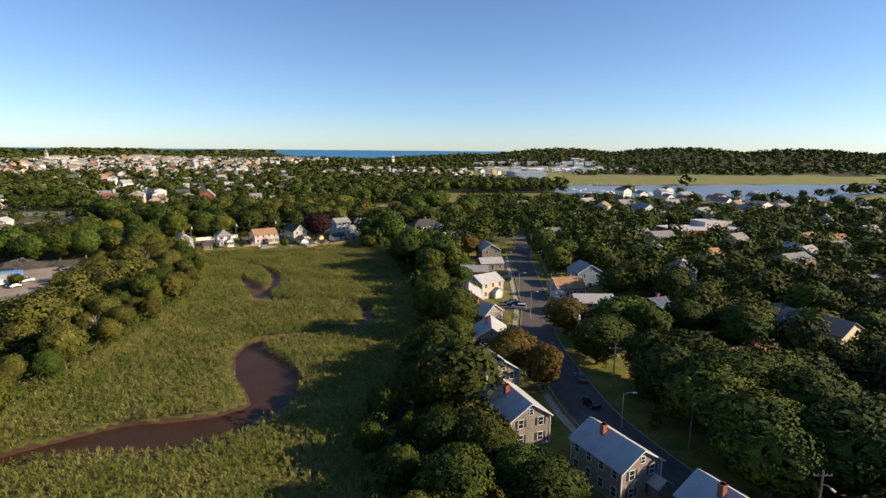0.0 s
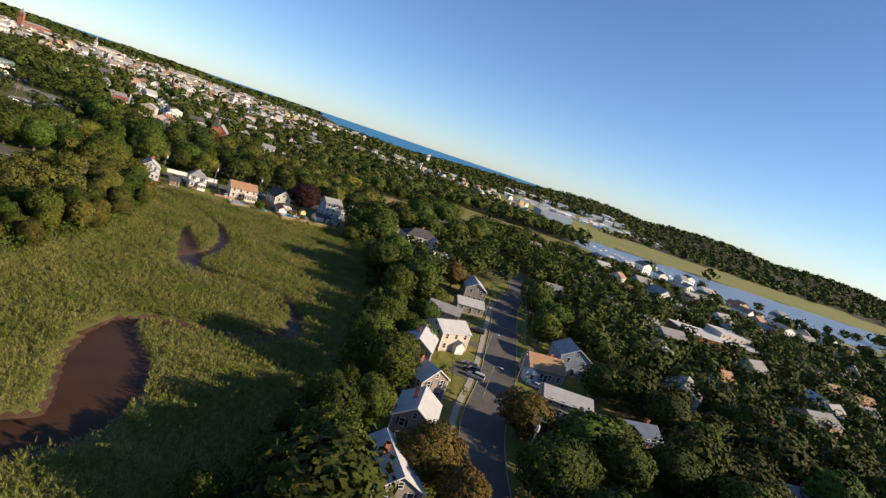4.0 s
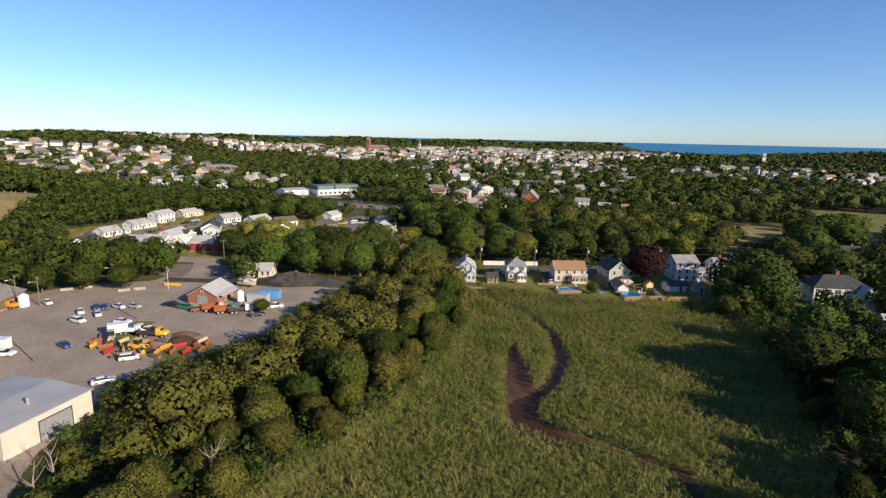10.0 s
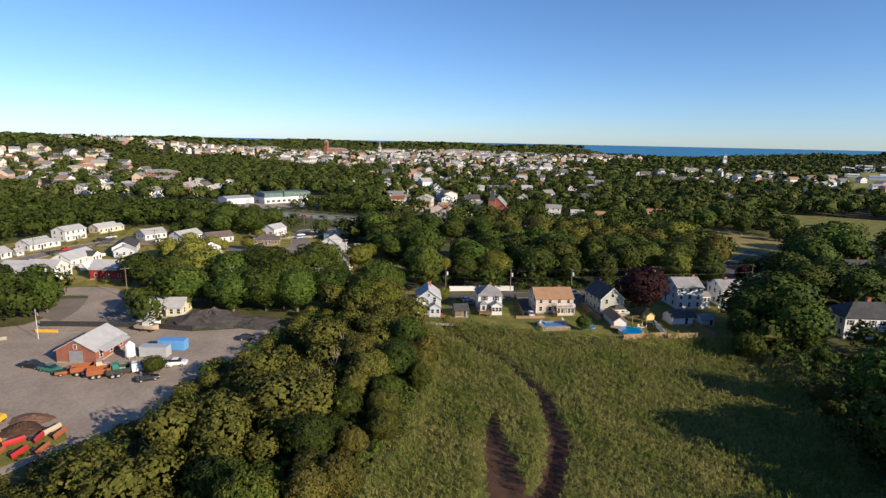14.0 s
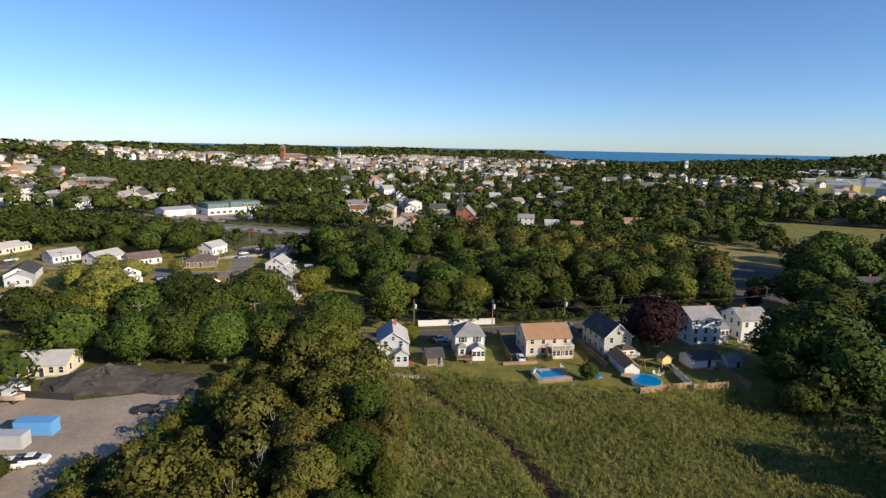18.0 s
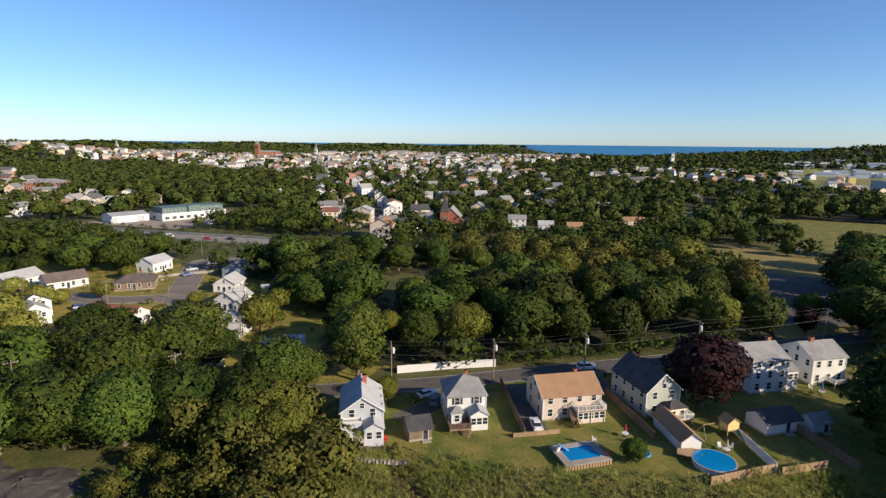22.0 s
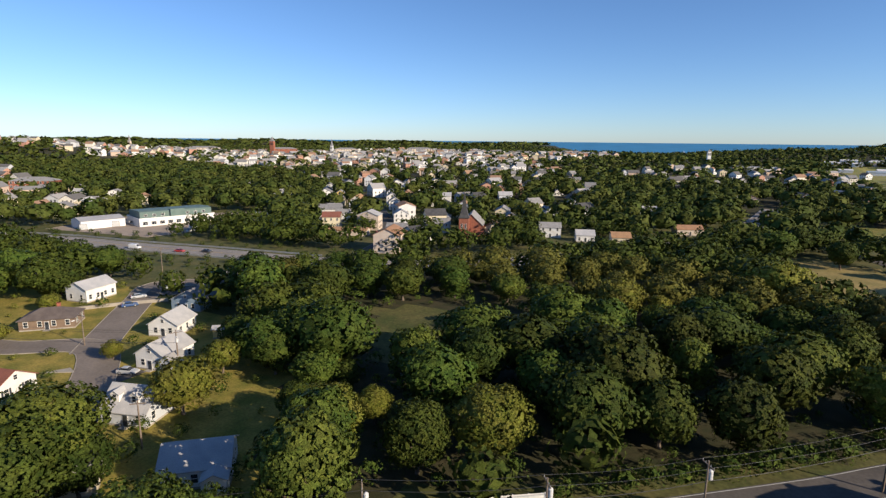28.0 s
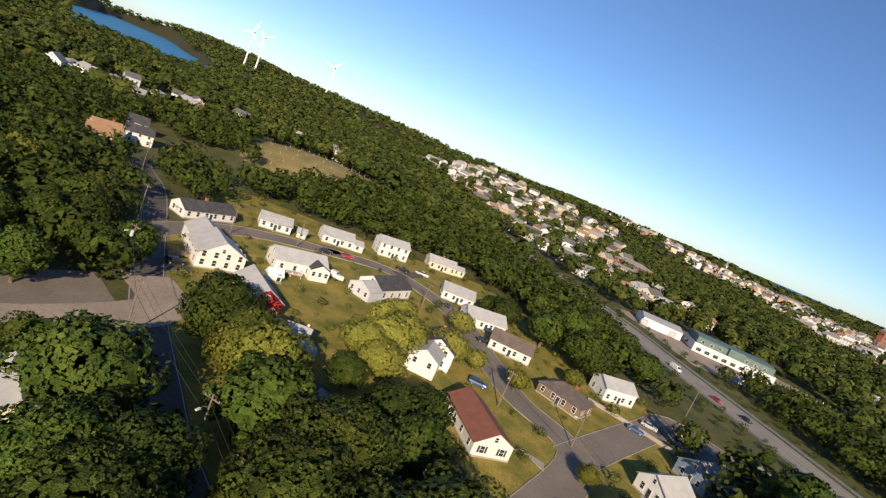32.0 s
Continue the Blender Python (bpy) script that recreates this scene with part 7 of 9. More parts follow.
# moored boats, tiny and far
g = np.random.default_rng(31)
hulls = Build()
for k in range(90):
    x, y = (g.uniform(180, 480), g.uniform(1395, 1520)) if k < 60 else (g.uniform(170, 260), g.uniform(640, 760))
    hulls.loft([[(x + q, y - a, -2.9), (x + q, y + a, -2.9), (x + q, y + a, -1.6), (x + q, y - a, -1.6)] for q, a in ((-4, 1.2), (2, 1.4), (5, 0.2))])
    if k % 2:
        hulls.rod((x, y, -1.6), (x, y, 9), 0.12, 0.08, 5)
tagged(new("moored_boats", hulls.mesh("moored_boats", PAINT["white"])), "many small white boats moored in harbour and river", "boats", kind="stuff")
for k in range(14):
    x, y = g.uniform(-320, 60), g.uniform(2500, 3300)
    z = -3.0 + 47.0 * max(0.0, (math.hypot(x, y) - 2700) / 2080) ** 1.25
    r = thing("sailing_boat", x, y, z, g.uniform(0, 360), "white sailing boat far out on the bay", "boat", "sailing boats")
    part("hull", Build().loft([[(q, -a, 0), (q, a, 0), (q, a, 1.4), (q, -a, 1.4)] for q, a in ((-5, 1.5), (2, 1.7), (6, 0.2))]), PAINT["white"], r)
    part("sail", Build().add([(0, 0, 2), (0, 0, 15), (-4.5, 0.6, 2.2), (0, 0.1, 15)], [(0, 1, 2), (2, 3, 0)]), white_vinyl, r)

# grass strips and stored goods in the yard
for name, pts, z in (("lawn_yard_strip", [(-166, 167), (-171, 164), (-164, 154), (-158, 151), (-155.5, 153), (-159, 158)], 0.12), ("lawn_yard_edge", [(-137, 166), (-140, 167), (-146, 158), (-140, 152), (-137, 153)], 0.1)):
    n = len(pts)
    solid(name, Build().add([(x, y, G - 0.1) for x, y in pts] + [(x, y, G + z) for x, y in pts], [tuple(range(n, 2 * n))] + [(i, (i + 1) % n, n + (i + 1) % n, n + i) for i in range(n)]), lawn, 0, 0, 0, 0, "worn grass strip between parked machines", "grass", kind="structure")
for k, (x, y, ya) in enumerate(((-150, 160, 20), (-153.5, 157, 50), (-141.5, 153.5, 10), (-156, 110, 30), (-158, 112, 60), (-147, 105, 10))):
    r = thing("timber_stack", x, y, G + 0.1, ya, "small stack of weathered timbers in the yard", "timber", "timber stacks")
    for j in range(3):
        for i in range(3):
            part("beam", Build().span(-1.4, 1.4, -0.45 + 0.32 * i, -0.17 + 0.32 * i, 0.02 + 0.26 * j, 0.26 + 0.26 * j), fence_wood if k % 2 else old_fence_wood, r)
for k, (x, y, ya) in enumerate(((-217, 171, 62), (-219, 166, 62), (-202, 181, 60), (-204, 177, 60))):
    solid("concrete_barrier", Build().extrude([(-0.3, 0), (0.3, 0), (0.26, 0.15), (0.12, 0.35), (0.09, 0.8), (-0.09, 0.8), (-0.12, 0.35), (-0.26, 0.15)], -1.8, 1.8, "y"), concrete, x, y, G + 0.05, ya - 90, "pale concrete road barrier on the yard's edge", "barrier", "concrete barriers")

# chairs, tables and bins of the gardens
CHAIRS = {}


def garden_chair(x, y, z, yaw, colour):
    lab = "%s plastic garden chair in a garden" % colour
    if colour in CHAIRS:
        return copy_thing(CHAIRS[colour], pose(x, y, z, 0, 0, yaw))
    r = CHAIRS[colour] = thing("garden_chair", x, y, z, yaw, lab, "chair", "garden chairs")
    m = PAINT[colour]
    part("seat", Build().span(-0.28, 0.28, -0.28, 0.28, 0.38, 0.43), m, r)
    part("backrest", Build().add([(-0.28, 0.24, 0.4), (0.28, 0.24, 0.4), (0.28, 0.45, 1.0), (-0.28, 0.45, 1.0), (-0.28, 0.29, 0.4), (0.28, 0.29, 0.4), (0.28, 0.5, 1.0), (-0.28, 0.5, 1.0)], [(0, 1, 2, 3), (7, 6, 5, 4), (0, 4, 5, 1), (1, 5, 6, 2), (2, 6, 7, 3), (3, 7, 4, 0)]), m, r)
    for s in (-1, 1):
        part("leg_frame", Build().bent([(s * 0.28, -0.26, 0), (s * 0.28, -0.26, 0.62), (s * 0.28, 0.3, 0.62), (s * 0.28, 0.34, 0)], [0.025] * 4, 5), m, r)
    return r


for x, y, z, ya, c in ((-82.8, 271.9, G + 0.9, 130, "red"), (-84.3, 273.7, G + 0.9, 120, "blue"), (-85.6, 275.3, G + 0.9, 100, "white"), (-79.0, 273.6, G, 60, "sky"), (-80.6, 279.4, G, 200, "white"), (-66.0, 284.0, G, 20, "white"),
                       (-64.4, 284.8, G, -60, "white"), (-47.6, 318.8, G, 70, "white"), (-45.4, 318.0, G, 140, "red"), (-118.6, 261.0, G, 30, "red"), (-120.2, 261.8, G, 10, "white"), (-240.0, 246.0, G, 60, "white"), (-262.0, 240.0, G, 20, "white")):
    garden_chair(x, y, z, ya, c)
for x, y, c in ((-81.2, 281.0, "red"), (-65.0, 283.0, "tan"), (-46.0, 316.8, "sky")):
    r = thing("parasol", x, y, G, 0, "folded %s garden parasol beside a round table" % c, "parasol", "garden parasols")
    part("pole", Build().rod((0, 0, 0), (0, 0, 2.5), 0.03, 0.03, 6), white_vinyl, r)
    part("canopy", Build().rod((0, 0, 1.3), (0, 0, 2.45), 0.28, 0.06, 10), PAINT[c], r)
    part("table_top", Build().rod((0, 0, 0.7), (0, 0, 0.75), 0.6, 0.6, 16), white_vinyl, r)
    part("base", Build().rod((0, 0, 0), (0, 0, 0.12), 0.35, 0.3, 12), dark_metal, r)
for x, y, ya, c in ((-112.5, 287.5, 36, "green"), (-111.7, 288.1, 36, "blue"), (-102.0, 296.5, 36, "green"), (-88.5, 306.0, 36, "black"), (-66.5, 322.5, 36, "green"), (-196.5, 304.0, 12, "black"), (-213.0, 319.5, 12, "green")):
    r = thing("wheelie_bin", x, y, G, ya, "%s wheeled refuse bin beside a house" % c, "bin", "refuse bins")
    part("body", Build().loft([[(-0.25, -0.28, 0.06), (0.25, -0.28, 0.06), (0.25, 0.28, 0.06), (-0.25, 0.28, 0.06)], [(-0.3, -0.36, 1.0), (0.3, -0.36, 1.0), (0.3, 0.34, 1.0), (-0.3, 0.34, 1.0)]]), PAINT[c], r)
    part("lid", Build().loft([[(-0.32, -0.4, 1.0), (0.32, -0.4, 1.0), (0.32, 0.38, 1.0), (-0.32, 0.38, 1.0)], [(-0.28, -0.3, 1.1), (0.28, -0.3, 1.1), (0.28, 0.36, 1.12), (-0.28, 0.36, 1.12)]]), PAINT[c], r)
# low stone edging between the grey house's lawn and the reeds
gw = np.random.default_rng(31)
r = thing("garden_wall", 0, 0, 0, 0, "low dry-stone edging between lawn and reeds", "stone wall")
for i in range(30):
    t = i / 29
    x, y = -131.0 + 18.0 * t, 251.6 + 6.0 * t
    o = part("stone", Build().box(0, 0, 0, gw.uniform(0.5, 0.75), gw.uniform(0.4, 0.6), gw.uniform(0.5, 0.75), 0, gw.uniform(0, 40), 0.8), concrete, r)
    o.matrix_basis = pose(x, y, float(ground(x, y)) + 0.15, gw.uniform(-8, 8), gw.uniform(-8, 8), gw.uniform(0, 90))

# ---- trees ----
rng = np.random.default_rng(7)


def crown_quads(seed, R, H, base, count, size, lobes=13, core=0, loose=0.32, plate=0.3):
    """Leaf pieces on the outer sides of many clumps that sit on a rounded crown, and an inner layer that closes it."""
    g = np.random.default_rng(seed)
    mid, half = np.array([0, 0, base + H * 0.5]), np.array([R, R, H * 0.5])
    u = g.normal(size=(lobes * 3, 3))
    u /= np.linalg.norm(u, axis=1)[:, None]
    keep = [0]
    while len(keep) < lobes:
        d = np.min(np.linalg.norm(u[:, None] - u[None, keep], axis=2), axis=1)
        keep.append(int(np.argmax(d * g.uniform(0.75, 1.0, len(d)))))
    c = u[keep] * g.uniform(0.62, 0.84, (lobes, 1)) * half * [1, 1, 0.94] + mid
    rad = g.uniform(0.26, 0.43, lobes) * R * (26.0 / lobes) ** 0.38
    pick = g.choice(lobes, count * 3, p=rad ** 2 / np.sum(rad ** 2))
    n = g.normal(size=(count * 3, 3))
    n /= np.linalg.norm(n, axis=1)[:, None]
    out = (c[pick] - mid) / half
    out /= np.linalg.norm(out, axis=1)[:, None] + 1e-6
    turn = np.sum(n * out, axis=1) < -0.25
    n[turn] *= -1
    p = c[pick] + n * rad[pick][:, None] * g.uniform(0.84, 1.06, (count * 3, 1)) * [1, 1, 0.85]
    hidden = np.zeros(len(p), bool)
    for k in range(lobes):
        q = (p - c[k]) / [1, 1, 0.85]
        hidden |= (np.linalg.norm(q, axis=1) < 0.8 * rad[k]) & (pick != k)
    p, n, out = p[~hidden][:count], n[~hidden][:count], out[~hidden][:count]
    m = len(p)
    nn = n * 0.95 + g.normal(size=(m, 3)) * loose
    s = size * g.uniform(0.6, 1.35, (m, 1))
    if core:
        k = min(core, m)
        w = g.normal(size=(k, 3))
        w /= np.linalg.norm(w, axis=1)[:, None]
        p[:k] = mid + w * half * g.uniform(0.68, 0.82, (k, 1))
        nn[:k] = w + g.normal(size=(k, 3)) * 0.15
        n[:k] = w
        out[:k] = w
        s[:k] = plate * R * g.uniform(0.75, 1.05, (k, 1))
    nn /= np.linalg.norm(nn, axis=1)[:, None]
    a = np.cross(nn, g.normal(size=(m, 3)))
    a /= np.linalg.norm(a, axis=1)[:, None]
    b = np.cross(nn, a)
    a, b = a * s, b * s * g.uniform(0.55, 0.95, (m, 1))
    dip = nn * s * 0.22
    soft = 0.4 * n + 0.42 * out + 0.5 * nn
    soft /= np.linalg.norm(soft, axis=1)[:, None]
    return np.stack([p + a, p + b - dip, p - a, p - b - dip * 0.5], 1), soft


def trunk_build(seed, R, H, base):
    g = np.random.default_rng(seed + 500)
    b = Build()
    top = base + H * 0.55
    pts = [Vector((0, 0, -0.4)), Vector((g.normal() * 0.1, g.normal() * 0.1, base * 0.6)), Vector((g.normal() * 0.25, g.normal() * 0.25, base + H * 0.15)), Vector((g.normal() * 0.4, g.normal() * 0.4, top))]
    b.bent(pts, [0.34, 0.25, 0.2, 0.07])
    for k in range(6):
        a = 2 * math.pi * (k + g.uniform(-0.3, 0.3)) / 6
        s = pts[1].lerp(pts[3], g.uniform(0.15, 0.75))
        mid = s + Vector((math.cos(a), math.sin(a), 0.7)) * R * 0.35
        e = s + Vector((math.cos(a), math.sin(a), 0.75)) * R * g.uniform(0.6, 0.85)
        b.bent([s, mid, e], [0.12, 0.075, 0.03], 5)
    return b


def leaves(crown):
    return quads("crown", crown[0], leaf, crown[1])


TREES = []
for k in range(9):
    R, H, base = [(4.2, 8.0, 1.2), (4.6, 8.4, 1.0), (3.8, 8.8, 1.0), (4.9, 8.2, 1.6), (4.0, 8.2, 1.0), (4.4, 7.8, 1.0), (3.5, 8.8, 0.8), (4.7, 8.8, 1.4), (4.1, 8.0, 0.9)][k]
    near = leaves(crown_quads(k, R, H, base, 5200, 0.155, 58, 700, 0.32, 0.12))
    light = leaves(crown_quads(k, R, H, base, 2300, 0.225, 44, 380, 0.32, 0.16))
    TREES.append((near, trunk_build(k, R, H, base).mesh("trunk", bark), R, H + base, light))
FLOWN = [(0, -20, 0), (0, 70, 0), (-40, 125, 0), (-60, 165, 0), (-95, 235, 0), (-130, 252, 0)]
tree_count = [0]


def tree(x, y, height, wide=1.0, mat=None, label="", kind=None, z=None, name="tree", group="trees"):
    """One tree of the given height; its crown and trunk share the meshes of nine grown forms."""
    k = tree_count[0] % 9 if kind is None else kind
    tree_count[0] += 1
    crown, trunk, R, H, light = TREES[k]
    far = float(to_line(np.array([x]), np.array([y]), FLOWN)[0]) > 62
    crown = light if far else crown
    if mat is not None:
        key = (k, far, mat.name)
        if key not in CACHE:
            CACHE[key] = crown.copy()
            CACHE[key].materials[0] = mat
        crown = CACHE[key]
    s = height / H
    root = thing(name, x, y, float(ground(x, y)) if z is None else z, float(rng.uniform(0, 360)), label or "broad leafy tree with dense green crown", "tree", group)
    root.scale = (s * wide, s * wide, s)
    part("trunk", trunk, None, root)
    part("crown", crown, None, root)
    return root


def scatter(poly, gap, seed, tries=60000):
    """Points in an outline, no two nearer than gap."""
    g = np.random.default_rng(seed)
    xs_, ys_ = [p[0] for p in poly], [p[1] for p in poly]
    n = int(min(tries, 12 * (max(xs_) - min(xs_)) * (max(ys_) - min(ys_)) / gap ** 2))
    p = np.stack([g.uniform(min(xs_), max(xs_), n), g.uniform(min(ys_), max(ys_), n)], 1)
    p = p[inside(p[:, 0], p[:, 1], poly)]
    grid, keep = {}, []
    for q in p:
        i, j = int(q[0] // gap), int(q[1] // gap)
        if any(np.hypot(*(q - o)) < gap for a in (-1, 0, 1) for b in (-1, 0, 1) for o in grid.get((i + a, j + b), ())):
            continue
        grid.setdefault((i, j), []).append(q)
        keep.append(q)
    return np.array(keep)


def free(p, road_gap=2.5, house_gap=0.0):
    ok = np.ones(len(p), bool)
    for r in ROADS:
        ok &= to_line(p[:, 0], p[:, 1], r) > road_gap
    for fx, fy, fr in FOOT:
        ok &= np.hypot(p[:, 0] - fx, p[:, 1] - fy) > fr + house_gap
    return p[ok]


CLEAR = [(-180, 296), (-164, 300), (-160, 312), (-172, 316), (-182, 308)]
GLADE = [(-177, 343), (-153, 331), (-132, 349), (-135, 366), (-149, 383), (-184, 366)]
placed = []
rest = []
for poly, gap, lo, hi, seed, tag in ((WOODS_STREET, 10.6, 12.0, 17.5, 11, "broad dark green tree of the wood by the street"), (WOODS_RIGHT, 6.8, 6.0, 13.0, 12, "dense green tree between marsh and gardens"),
                                     (WOODS_LEFT, 5.6, 6.0, 10.8, 13, "scrubby green tree on the marsh's wooded edge")):
    for q in free(scatter(poly, gap, seed), 2.8, 1.0):
        if inside(q[:1], q[1:], CLEAR)[0] or inside(q[:1], q[1:], GLADE)[0]:
            continue
        h = rng.uniform(lo, hi)
        if poly is WOODS_STREET and q[1] > 368:
            h *= 0.72
        if inside(q[:1], q[1:], [(-166, 292), (-138, 300), (-138, 318), (-166, 318)])[0]:
            h = min(h, 7.0)
        if poly is WOODS_LEFT and q[1] > 114:
            h *= 0.5 + 0.5 * min(1.0, max(0.0, -float(to_edge(q[:1], q[1:], LOT)[0])) / 17.0)
        if poly is WOODS_LEFT and to_edge(q[0], q[1], LOT) > -14:
            h = min(h, 4.2)
        if poly is WOODS_RIGHT and q[1] > 98:
            h = rng.uniform(10.0, 14.5) if q[1] < 150 or 200 < q[1] < 242 else rng.uniform(7.0, 11.0)
        if poly is WOODS_RIGHT and to_edge(q[0], q[1], MARSH) > -5.5:
            h = min(h, rng.uniform(5.0, 8.0) if q[1] < 200 else rng.uniform(3.0, 4.5))
        if poly is WOODS_RIGHT and q[1] > 245:
            h = min(h, rng.uniform(3.5, 5.5))
        if poly is WOODS_LEFT and (q[0] < -112 or q[1] < 60 or to_edge(q[0], q[1], MARSH) < -16):
            rest.append((q[0], q[1], h))
            continue
        if poly is WOODS_STREET and q[1] > 400:
            rest.append((q[0], q[1], h))
            continue
        u = rng.uniform()
        mat = (leaf_light if u < 0.06 else leaf_olive if u < (0.68 if poly is WOODS_LEFT else 0.12) else None)
        tree(q[0], q[1], h, rng.uniform(0.85, 1.12) * (1.15 if poly is WOODS_STREET else 1.0), mat, tag, None, None, "tree", tag)
        placed.append((q[0], q[1], 4.0))

